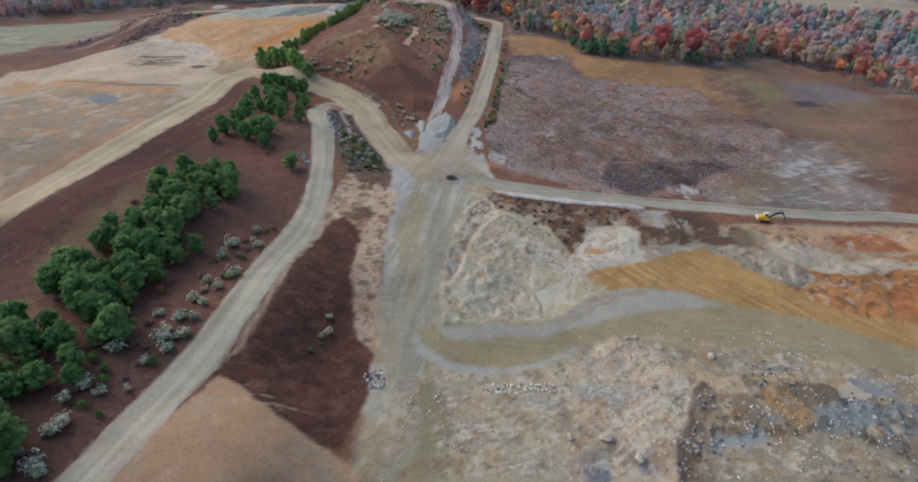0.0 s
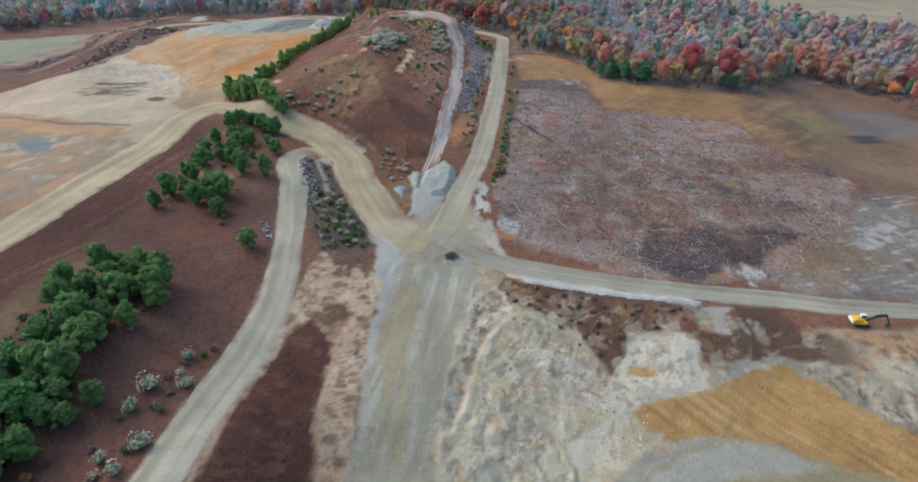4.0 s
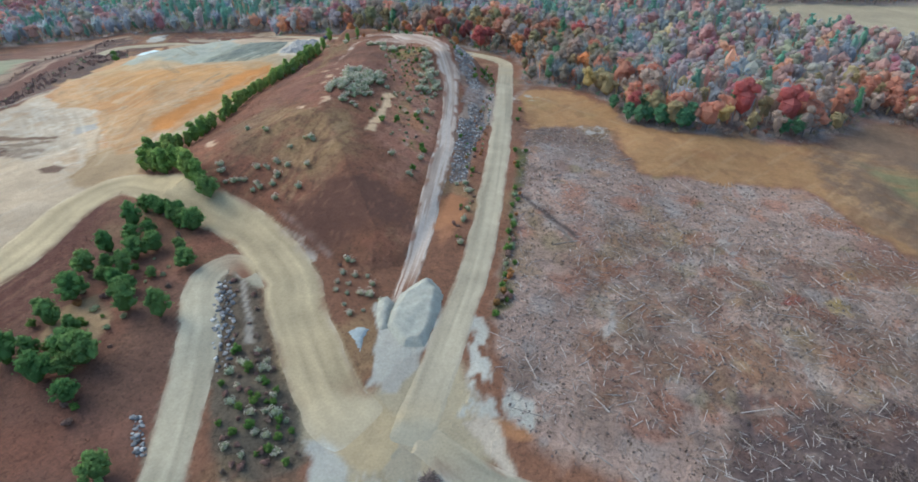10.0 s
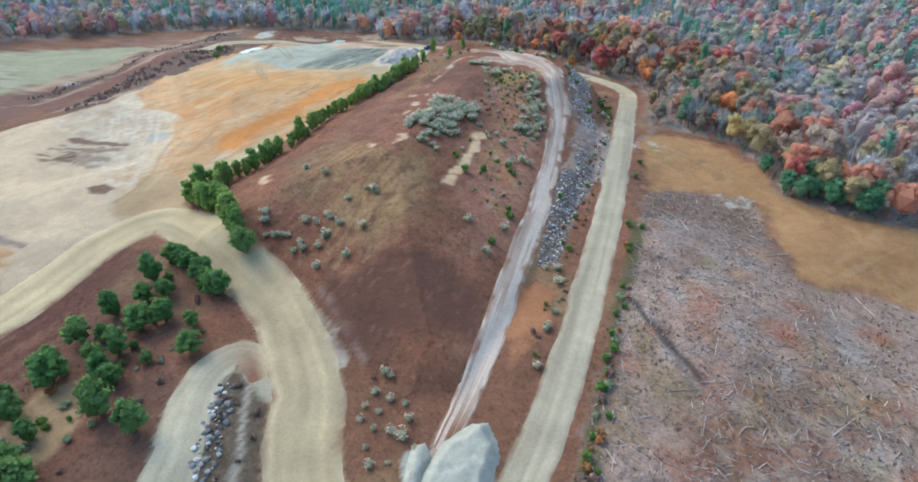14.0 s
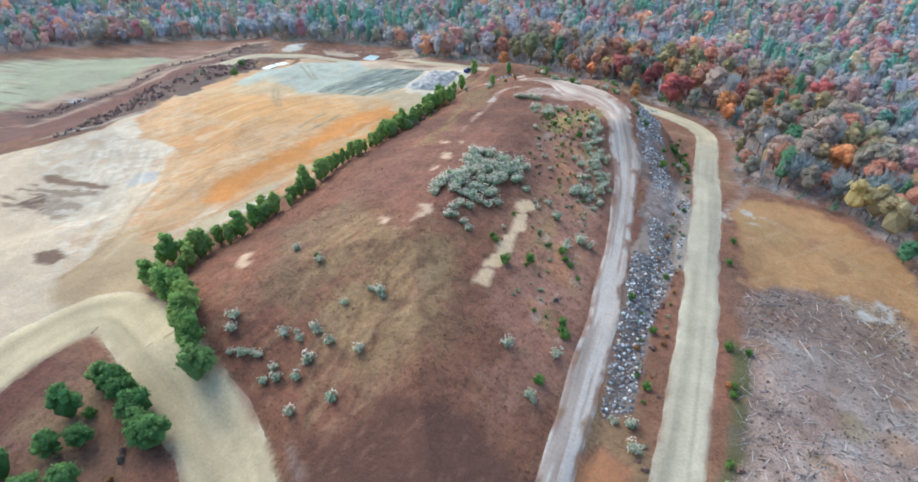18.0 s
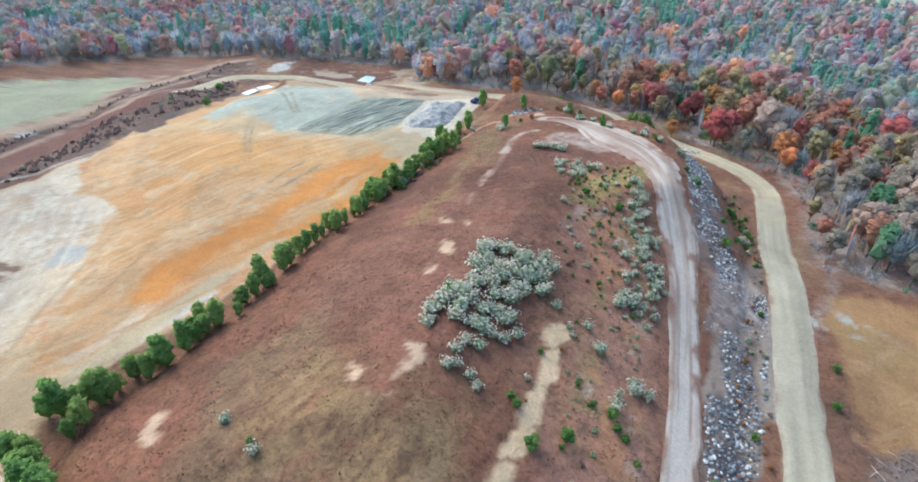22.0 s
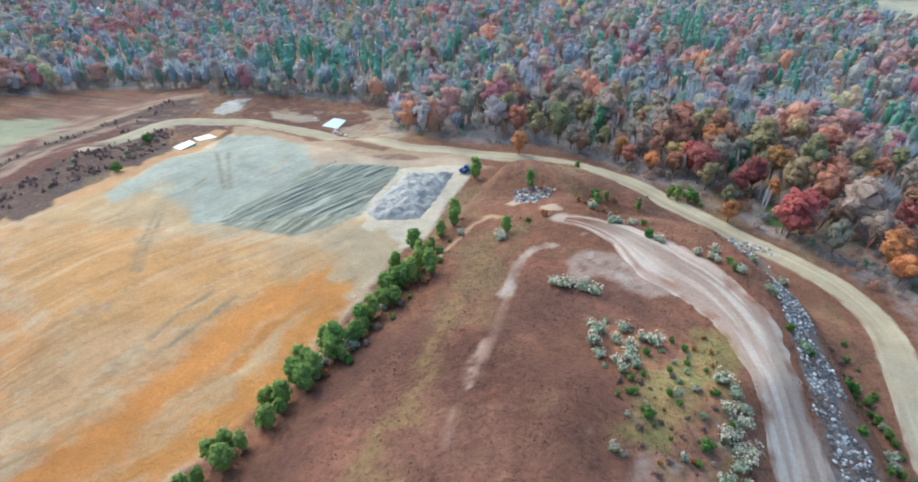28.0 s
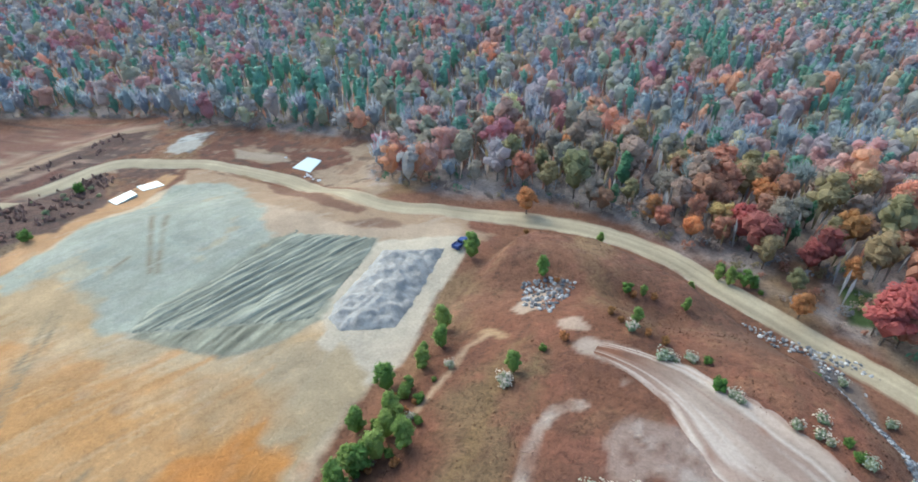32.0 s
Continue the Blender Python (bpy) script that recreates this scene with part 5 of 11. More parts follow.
PAD_SCRAPES = [(-166, 270), (-158, 286), (-136, 282), (-140, 266), (-152, 260)]
FRONT = [(-56, 250), (-44, 262), (-34, 256), (-30, 236), (-32, 222), (-42, 222), (-50, 232)]
LOWER_BANK = [(-42, 68), (-22, 74), (-19, 62), (-22, 55), (-38, 59)]
PAD_SOUTH = [(-160, 300), (-105, 270), (-84, 300), (-78, 350), (-92, 372), (-125, 362), (-165, 350)]
for args in ((FRONT, (0.12, 0.07, 0.05), 77, 7, 0.9, 0.22, 0.75, 301), (FRONT, (0.36, 0.25, 0.15), 77, 9, 1.2, 0.15, 0.6, 303), (OUTLINES["olive"], (0.24, 0.14, 0.09), 70, 9, 1.4, 0.2, 0.5, 305),
             (LOWER_BANK, (0.5, 0.36, 0.26), 5, 7, 0.75, 0.12, 0.85, 307), (OUTLINES["brown_bank"], (0.42, 0.29, 0.2), 8, 5, 0.7, 0.42, 0.8, 309),
):
    banded(*args)
for args in ((OUTLINES["ramp"], (0.52, 0.51, 0.49), 84, 14, 0.8, 0.25, 0.6, 311), (OUTLINES["ramp"], (0.3, 0.28, 0.23), 80, 18, 1.0, 0.25, 0.5, 313),
             (PAD_SCRAPES, (0.22, 0.14, 0.1), 2, 9, 1.6, 0.02, 0.85, 371), (MOUND, (0.13, 0.075, 0.055), 80, 3.2, 0.7, 0.3, 0.5, 373), (MOUND, (0.31, 0.17, 0.115), 84, 3.0, 0.8, 0.3, 0.4, 375),
):
    banded(*args)
for args in ((PAD_SOUTH, (0.6, 0.46, 0.29), 70, 16, 1.2, 0.3, 0.45, 315), (PAD_SOUTH, (0.38, 0.27, 0.15), 66, 12, 0.9, 0.33, 0.7, 317), (PAD_SOUTH, (0.62, 0.3, 0.1), 66, 22, 2.2, 0.28, 0.55, 319),
             (OUTLINES["pit_rubble"], (0.62, 0.58, 0.51), 72, 6, 0.8, 0.2, 0.7, 321), (OUTLINES["pit_sage"], (0.3, 0.29, 0.24), 85, 6, 0.7, 0.25, 0.6, 323), (OUTLINES["pit_ochre"], (0.34, 0.2, 0.1), -30, 12, 0.8, 0.25, 0.6, 325),
):
    banded(*args)
for args in ((OUTLINES["pit_orange"], (0.62, 0.4, 0.22), -20, 8, 1.2, 0.2, 0.6, 327), (OUTLINES["pit_white"], (0.46, 0.4, 0.3), 90, 5, 0.8, 0.2, 0.6, 329), (OUTLINES["pit"], (0.3, 0.28, 0.25), 15, 9, 1.0, 0.42, 0.5, 331),
             (OUTLINES["pit"], (0.54, 0.48, 0.39), 25, 9, 1.1, 0.38, 0.55, 333), (OUTLINES["peach_patch"], (0.45, 0.3, 0.2), 28, 14, 1.4, 0.2, 0.5, 335), (OUTLINES["hill_soil"], (0.3, 0.19, 0.14), 72, 30, 0.9, 0.3, 0.6, 337),
             (OUTLINES["hill_soil"], (0.15, 0.08, 0.065), 74, 26, 1.1, 0.32, 0.5, 339), (OUTLINES["pad"], (0.5, 0.42, 0.32), 30, 12, 0.9, 0.42, 0.35, 341), (OUTLINES["pad"], (0.68, 0.6, 0.5), 62, 14, 1.3, 0.35, 0.3, 343),
            
             (OUTLINES["east_scatter"], (0.58, 0.55, 0.51), 15, 5, 0.9, 0.25, 0.6, 351), (OUTLINES["tan_field"], (0.46, 0.3, 0.16), 40, 16, 1.6, 0.25, 0.5, 353), (OUTLINES["green_field"], (0.43, 0.41, 0.3), 60, 40, 6, 0.2, 0.25, 355)):
    banded(*args)
for name, colour, soft, jitter in (("clearcut_dark", (0.125, 0.09, 0.085), 1.5, 2.5), ("teal", (0.42, 0.44, 0.355), 1, 2), ("teal_dark", (0.32, 0.315, 0.24), 0.7, 1),
                                   ("pad_white", (0.64, 0.55, 0.43), 0.6, 1), ("pad_deep", (0.6, 0.255, 0.07), 1.2, 1.5), ("haul_strip", (0.57, 0.45, 0.29), 0.8, 1)):
    zone(name, colour, soft, jitter, OUTLINES[name])
zone("pad_band", (0.58, 0.27, 0.085), 1.2, 1.5, [(-105, 283.7), (-103.9, 303.6), (-98.5, 329.4), (-84.3, 354.5), (-82.6, 345.4), (-88.6, 320.4), (-94.9, 289.2), (-97, 274.4)])
for args in (("teal", 78, 22, 1.6, 0.22, 19), ("teal_dark", 81, 40, 0.9, 1.0, 23), ("teal_dark", 81, 18, 3.0, 0.3, 24), ("pad_band", 74, 30, 1.5, 0.3, 25), ("clearcut_dark", 10, 6, 2.0, 0.25, 27)):
    streaks(*args)
zone("pit_incline", (0.42, 0.395, 0.315), 0.4, 0.8, [(-16.4, 148.1), (2, 149), (3.9, 139.3), (-1.9, 120.3), (-4.9, 105.9), (-5.3, 96), (-3, 89.2), (-5.5, 81.3), (-7.5, 72.5), (-13.4, 72.3), (-16.8, 83.9), (-18.7, 93.4), (-18.2, 106.9), (-17.4, 128.1)])
zone("cream_cut", (0.56, 0.5, 0.365), 0.4, 1.2, [(3.8, 138.5), (23.7, 127.8), (29.3, 114.5), (44.4, 111.7), (35.6, 102.9), (20.9, 90.3), (10.8, 87.5), (-3, 90.9), (-4.7, 98), (-3.4, 110.3), (-1, 126.3)])
zone("slate_edge", (0.43, 0.41, 0.365), 0.6, 1, [(-3, 90.7), (10.7, 87.1), (21.5, 90.1), (38.4, 102.2), (55.3, 105.9), (66.7, 103.1), (59, 99.9), (52.5, 98.9), (36.6, 96), (21.8, 87.4), (9.1, 84.3), (-2.9, 86)])
zone("lane_soil", (0.405, 0.35, 0.23), 0.5, 0.8, [(-3.7, 89.2), (10.6, 85.4), (22, 88.3), (36.8, 96.7), (52.9, 99.8), (69.1, 96), (103.4, 87.9), (96, 79.3), (63.3, 85.1), (48.4, 88.5), (36.6, 86), (25.8, 80.6), (14.7, 75.9), (3.5, 76.8), (-5.5, 81.3)])
zone("cream_floor", (0.55, 0.44, 0.29), 0.6, 1.5, [(15.8, 74.8), (25.7, 80.2), (36.3, 84.9), (48, 87.6), (62.8, 84.1), (95.4, 78.6), (88.3, 70), (15, 69.7)])
zone("ochre_face", (0.5, 0.305, 0.125), 0.4, 1.2, [(32, 107.5), (45.2, 109.3), (60.3, 118.4), (65.2, 113.6), (74.1, 105.2), (110.3, 96), (108, 93.3), (72.4, 102.1), (55, 105.2), (40, 102.2), (32.6, 103.7)])
zone("chalk_face", (0.68, 0.63, 0.55), 0.25, 0.8, [(35.1, 126.6), (47.9, 124), (47.2, 118.5), (47.2, 112.8), (34.5, 111.9), (30.1, 114.5)])
zone("mound_dark", (0.155, 0.08, 0.058), 7, 5, [(-64.5, 326.2), (-50, 340.3), (-41.6, 337.7), (-30.2, 329), (-26.2, 314.1), (-65.6, 306.4)], 0.8)
zone("olive_front", (0.33, 0.225, 0.12), 4, 5, [(-55.3, 269.7), (-37.8, 256.8), (-30.5, 259.9), (-25, 245), (-29.3, 232.4), (-40.4, 231.6), (-48.2, 239.1), (-47.2, 245.1), (-54.8, 243.5)], 0.8)
zone("mound_top", (0.26, 0.138, 0.1), 8, 6, [(-61.1, 280.7), (-59.8, 320.7), (-35.9, 316.7), (-23, 303.5), (-23.9, 287.4), (-32.2, 272.5), (-42.3, 268.3)], 0.8)
zone("slope_late", (0.345, 0.19, 0.135), 5, 5, [(-21.1, 318.2), (-10.3, 332.8), (-5, 314.5), (-3.3, 288.5), (-4.6, 272), (-6.1, 253.3), (-8.3, 236.9), (-15.7, 233), (-20, 250.4), (-19.7, 267.3), (-16.6, 289), (-26.6, 300.3)], 0.8)
zone("pad_near", (0.37, 0.3, 0.23), 6, 4, [(-216.8, 262.1), (-116, 209.4), (-114.2, 181.3), (-115.7, 151.7), (-116.3, 128.6)])
zone("pad_ochre", (0.58, 0.37, 0.19), 1.5, 2, [(-222.7, 270.5), (-163.4, 239.1), (-110.9, 213), (-117.6, 208.2), (-162.2, 225.9), (-213.8, 257.9)])
zone("pad_ochre", (0.58, 0.37, 0.2), 1.5, 2, [(-122.4, 137), (-120.2, 153.5), (-117, 186.5), (-113.9, 192.2), (-111.1, 186.6), (-113.4, 153.5), (-118.8, 132)])
zone("slope_glow", (0.42, 0.2, 0.1), 1.2, 2, [(-4.2, 230.9), (0.1, 235.9), (4.1, 231.1), (4.2, 223.7), (2.4, 220.1), (-4.7, 218.1), (-4.3, 225.9)])
zone("yellow_green", (0.3, 0.22, 0.085), 1.5, 2.5, [(-14.2, 346), (-10.1, 345.1), (-11.6, 335.9), (-15.2, 327.7), (-18.8, 324.6), (-18.6, 333.4)], 0.8)
zone("sand_dot", (0.58, 0.46, 0.36), 0.3, 0.6, [(-46, 383.1), (-42.5, 384.8), (-40.4, 381), (-44.5, 380.6)])
zone("pit_crags", (0.33, 0.265, 0.19), 0.6, 3, [(39.6, 53.1), (40.4, 58.7), (47.7, 68.5), (59.5, 73.9), (69.8, 71.7), (72.4, 68.3), (85.9, 67.2), (76.1, 52.9)])
zone("pit_blue", (0.36, 0.375, 0.365), 0.5, 2, [(67.9, 68.2), (85.9, 68.5), (83.4, 63.4), (71.1, 60.7), (64.1, 63.1)])
zone("hill_red", (0.145, 0.07, 0.05), 3, 3, [(-200, 70), (-91.8, 95), (-88.4, 109.5), (-84.8, 140.8), (-85.5, 172.2), (-79.4, 192.5), (-90.7, 226.1), (-100.2, 208.8), (-103.6, 175.3), (-113, 147.1), (-113, 124.2)], 0.8)
zone("north_mound", (0.185, 0.1, 0.075), 4, 4, [(-40.6, 338.3), (-42, 350.7), (-36.5, 358.9), (-29.2, 354.6), (-21.8, 352.9), (-15.4, 345.6)], 0.8)
zone("north_olive", (0.25, 0.175, 0.1), 3, 4, [(-59.4, 362.8), (-52.9, 373), (-47.2, 355.5), (-45.3, 337.7), (-53.8, 337.4)], 0.8)
zone("haul_strip", (0.56, 0.44, 0.28), 0.8, 1, [(-93.4, 252.5), (-91.7, 270.7), (-86.1, 297.7), (-77.9, 327.5), (-74, 367.3), (-81.1, 373.2), (-83.5, 352.8), (-83.9, 326.8), (-88.9, 294), (-95.8, 268.8), (-98.1, 256)])
zone("haul_strip", (0.56, 0.44, 0.28), 0.8, 1, [(-77.8, 326.4), (-77, 339.4), (-74.7, 354.4), (-72.6, 364.7), (-76.1, 367.2), (-79.3, 354.5), (-80.2, 339.5), (-83, 324.7)])
zone("ochre_late", (0.48, 0.3, 0.135), 0.6, 1.5, [(33.3, 108.7), (59.2, 116), (71.5, 111.5), (78.9, 99.6), (65.5, 98.5), (47.3, 101.4)])
zone("orange_bank", (0.55, 0.25, 0.09), 0.8, 3, [(76.7, 111), (89.4, 114.4), (137, 117.1), (111, 86), (83.9, 90.9), (77.9, 97.7)])
zone("peach_bank", (0.57, 0.34, 0.19), 0.5, 2, [(82.5, 124.5), (143.7, 125.1), (137, 117.1), (90.2, 116.1), (81.8, 119.8)])
zone("cream_bank", (0.6, 0.5, 0.38), 0.4, 1.5, [(80.7, 118.9), (90.6, 117), (132.3, 111.1), (129.9, 108.2), (91.5, 112.8), (81.3, 115.2)])
zone("orange_wash", (0.62, 0.345, 0.14), 8, 8, [(-148.3, 311.8), (-178.2, 349.9), (-139.5, 356.2), (-104.4, 354.1), (-82.3, 352.2), (-81.7, 336.8), (-89.4, 299.4), (-101.2, 278)])
zone("pad_deep", (0.62, 0.275, 0.075), 1, 1.5, [(-95.6, 320.7), (-92.8, 335.3), (-91.5, 344.8), (-84.4, 351.5), (-80.9, 350.3), (-83.6, 338.4), (-86, 323.7)])
zone("pad_deep", (0.62, 0.3, 0.1), 1.5, 2, [(-105, 283.7), (-103.9, 303.6), (-98.5, 329.4), (-84.3, 354.5), (-83.6, 345.4), (-89.6, 320.4), (-95.9, 289.2), (-98, 274.4)])
zone("pad_band", (0.6, 0.29, 0.095), 1.2, 1.5, [(-105, 283.7), (-103.9, 303.6), (-98.5, 329.4), (-84.3, 354.5), (-82.6, 345.4), (-88.6, 320.4), (-94.9, 289.2), (-97, 274.4)])
zone("green_field", (0.385, 0.385, 0.265), 1.5, 2, [(-323.2, 403.8), (-300.8, 417.3), (-258.4, 437.5), (-239.5, 397.5), (-248.3, 374.1), (-250.9, 349.9), (-330, 210)])
zone("island_late", (0.15, 0.115, 0.082), 0.4, 1, [(-49.5, 196.1), (-48.1, 197.4), (-44.9, 196.2), (-42.2, 195.3), (-38.8, 189.3), (-30.7, 169), (-40.1, 168.4), (-44.6, 180.1), (-48, 190.4)], 0.8)
zone("island_strip", (0.42, 0.37, 0.31), 0.3, 0.5, [(-45.1, 195.5), (-43.9, 195.5), (-37.1, 178.5), (-35.9, 178), (-38.3, 177), (-40.8, 185.6)])
zone("pile_apron", (0.5, 0.47, 0.41), 0.4, 1, [(-11.2, 185.9), (-6.1, 190.4), (-4.6, 177.2), (-5.7, 172.9), (-9, 167.5), (-11.8, 167.5), (-11.8, 178.3)])
zone("pile_apron", (0.56, 0.54, 0.475), 0.3, 1.2, [(-15.5, 191), (-14.2, 182), (-13.7, 171.7), (-14.3, 169), (-11.5, 170), (-9.2, 174), (-4.4, 177), (-2, 186), (-8, 192)])
zone("junction_pale", (0.52, 0.5, 0.44), 0.4, 1.5, [(5.2, 189), (7.9, 181), (6.6, 172), (8.6, 168.2), (13.2, 166), (15.4, 160.6), (12.1, 160), (6.9, 163), (2.1, 163.5), (3.5, 172.8)])
zone("apron_cream", (0.62, 0.53, 0.42), 0.4, 1.0, [(6.9, 163), (9.4, 160), (9.4, 155.6), (12.4, 150.4), (11.6, 149.4), (6.4, 156.6), (2.6, 162)])
zone("apron_orange", (0.44, 0.22, 0.11), 0.5, 1.2, [(8.6, 161.6), (13, 161.2), (14, 158.8), (10.6, 158), (8.8, 159.2)])
zone("ramp_white", (0.5, 0.485, 0.43), 0.6, 2.0, [(-23, 159.5), (-18.5, 158.5), (-15, 152), (-14, 142), (-16, 126), (-18, 108), (-18.6, 122), (-18, 140), (-20.5, 150)])
for args in ((OUTLINES["ramp_white"], (0.4, 0.4, 0.38), 78, 16, 0.9, 0.1, 0.7, 591), (OUTLINES["pit_incline"], (0.56, 0.55, 0.5), 80, 20, 1.3, 0.12, 0.7, 593), (OUTLINES["pit_incline"], (0.43, 0.37, 0.24), 96, 26, 3.0, 0.1, 0.7, 595)):
    banded(*args)
zone("clear_line", (0.12, 0.09, 0.08), 0.25, 0.4, [(18.8, 233.1), (19.8, 233.6), (32.1, 214.7), (31.2, 213.6)])
zone("clear_yellow", (0.42, 0.3, 0.13), 0.5, 1.5, [(93.3, 206.2), (98.7, 206.2), (94, 199.5), (90.5, 201.1)], 0.8)
zone("clear_yellow", (0.42, 0.3, 0.13), 0.5, 1.5, [(79.1, 192.7), (86, 196.2), (87.4, 193.3), (86, 189), (80.7, 190)], 0.8)
zone("clear_red", (0.36, 0.11, 0.09), 0.5, 1.2, [(74, 195.6), (77.9, 194.9), (75.3, 191.5), (71.8, 191.4)], 0.8)
zone("clear_white", (0.43, 0.38, 0.34), 0.5, 2, [(68, 217.7), (72.9, 218.5), (72.5, 212.4), (68, 210.7)])
zone("clear_white", (0.43, 0.38, 0.34), 0.5, 2, [(33.1, 191.3), (33.6, 184.9), (33, 177.3), (31.6, 179), (31.1, 184.9)])
zone("clear_white", (0.43, 0.38, 0.34), 0.5, 2, [(37.3, 174.7), (40.7, 173.8), (42.2, 170.6), (38.6, 170.5)])
zone("sage_floor", (0.53, 0.475, 0.335), 1.2, 2, [(-5.2, 75.3), (7.9, 75.2), (19.8, 74.6), (21.5, 66.4), (17.4, 49.3), (-4.6, 48.6)])
zone("pink_floor", (0.62, 0.49, 0.375), 1, 2, [(21.5, 66.4), (27.2, 71.1), (32.6, 68.2), (41.4, 69.7), (42, 61.4), (35.7, 50.2), (19.5, 49.4), (19.6, 60.9)])
zone("slate_patch", (0.43, 0.42, 0.385), 0.6, 1.5, [(28.1, 72.5), (36, 72), (36.7, 68.2), (29.8, 66.8), (27.3, 68.9)])
zone("slate_pool", (0.32, 0.33, 0.37), 0.3, 0.5, [(75, 74), (84.7, 74.4), (84.9, 72.3), (79.8, 69.7), (74.6, 71.2)])
zone("purple_slab", (0.42, 0.36, 0.345), 0.3, 0.8, [(27.5, 57.5), (31.4, 59.8), (35.3, 58.6), (33.6, 54.8), (28.4, 54.3)])
zone("dark_pool", (0.27, 0.27, 0.32), 0.3, 0.5, [(20.8, 57.8), (23.9, 58.5), (26, 55.7), (24.3, 52.3), (20.5, 52.1)])
for args in ((OUTLINES["olive_front"], (0.15, 0.09, 0.06), 74, 8, 1.0, 0.2, 0.6, 491), (OUTLINES["olive_front"], (0.4, 0.29, 0.17), 74, 9, 1.3, 0.2, 0.5, 493), (OUTLINES["olive_front"], (0.24, 0.14, 0.085), 60, 14, 5.0, 0.15, 0.55, 495)):
    banded(*args)
mottle(MOUND, (((0.30, 0.195, 0.115), 3.4, 0.25, 0.3, 441), ((0.16, 0.085, 0.062), 3.0, 0.2, 0.4, 443), ((0.33, 0.15, 0.1), 5.5, 0.22, 0.35, 445)), None, 4.0, True)
mottle(OUTLINES["pit_crags"], (((0.13, 0.1, 0.08), 2.6, 0.1, 0.75, 501), ((0.56, 0.47, 0.35), 2.4, 0.15, 0.75, 503), ((0.36, 0.38, 0.37), 3.4, 0.2, 0.6, 505), ((0.36, 0.2, 0.1), 2.6, 0.28, 0.7, 507)), ((0.1, 0.08, 0.07), 4.0, 0.06, 0.8, 509))
for args in ((OUTLINES["hill_red"], (0.28, 0.16, 0.11), 72, 30, 1.0, 0.25, 0.6, 511), (OUTLINES["hill_red"], (0.12, 0.065, 0.05), 74, 26, 1.2, 0.3, 0.5, 513)):
    banded(*args)
mottle(OUTLINES["teal"], (((0.56, 0.42, 0.24), 9.0, 0.28, 0.6, 521), ((0.52, 0.52, 0.44), 4.0, 0.12, 0.5, 523), ((0.34, 0.36, 0.3), 3.0, 0.25, 0.4, 525)))
mottle([(-330, 300), (-330, 470), (-110, 485), (-105, 445), (-170, 440), (-175, 425), (-200, 400), (-230, 300)], (((0.29, 0.17, 0.11), 4.0, 0.15, 0.5, 527), ((0.12, 0.085, 0.07), 3.0, 0.2, 0.6, 529), ((0.42, 0.31, 0.22), 2.6, 0.36, 0.5, 531)))
mottle(OUTLINES["orange_wash"], (((0.63, 0.4, 0.2), 9.0, 0.15, 0.5, 541), ((0.5, 0.3, 0.14), 7.0, 0.22, 0.5, 543), ((0.46, 0.42, 0.35), 8.0, 0.4, 0.5, 545)), None, 8.0)
for args in ((OUTLINES["orange_wash"], (0.4, 0.26, 0.14), 66, 13, 0.9, 0.36, 0.6, 547), (OUTLINES["orange_wash"], (0.7, 0.5, 0.3), 64, 20, 1.6, 0.3, 0.5, 549)):
    banded(*args)
zone("pad_band", (0.62, 0.29, 0.085), 1.0, 1.5, OUTLINES["pad_band"])
zone("pad_deep", (0.62, 0.28, 0.08), 1.0, 1.5, OUTLINES["pad_deep"])
for args in ((OUTLINES["pad_band"], (0.5, 0.24, 0.08), 70, 26, 1.0, 0.2, 0.6, 581), (OUTLINES["pad_deep"], (0.5, 0.24, 0.08), 70, 26, 1.0, 0.2, 0.6, 583)):
    banded(*args)
mottle(OUTLINES["orange_bank"], (((0.36, 0.18, 0.08), 3.0, 0.15, 0.6, 551), ((0.6, 0.44, 0.27), 2.6, 0.25, 0.6, 553)), ((0.24, 0.13, 0.07), 6.0, 0.05, 0.6, 555))
mottle(OUTLINES["cream_cut"], (((0.7, 0.64, 0.52), 6.0, 0.08, 0.8, 461), ((0.46, 0.43, 0.31), 5.0, 0.15, 0.7, 463), ((0.54, 0.4, 0.22), 5.0, 0.28, 0.6, 465)), (DARK, 9.0, 0.03, 0.4, 469))
for args in ((OUTLINES["cream_cut"], (0.72, 0.66, 0.56), 78, 7, 1.3, 0.18, 0.7, 561), (OUTLINES["cream_cut"], (0.36, 0.33, 0.26), 78, 6, 1.0, 0.32, 0.6, 563), (OUTLINES["ochre_late"], (0.33, 0.19, 0.085), -28, 14, 0.9, 0.25, 0.7, 565), (OUTLINES["ochre_late"], (0.58, 0.42, 0.24), -26, 12, 1.0, 0.3, 0.6, 567), (OUTLINES["orange_bank"], (0.62, 0.36, 0.17), -24, 12, 1.2, 0.25, 0.6, 569), (OUTLINES["sage_floor"], (0.62, 0.56, 0.43), 10, 10, 1.2, 0.25, 0.6, 571)):
    banded(*args)
for outline in (OUTLINES["sage_floor"], OUTLINES["pink_floor"]):
    mottle(outline, (((0.66, 0.56, 0.43), 3.4, 0.2, 0.6, 573), ((0.42, 0.35, 0.25), 4.0, 0.28, 0.5, 575)), (DARK, 8.0, 0.025, 0.35, 577))
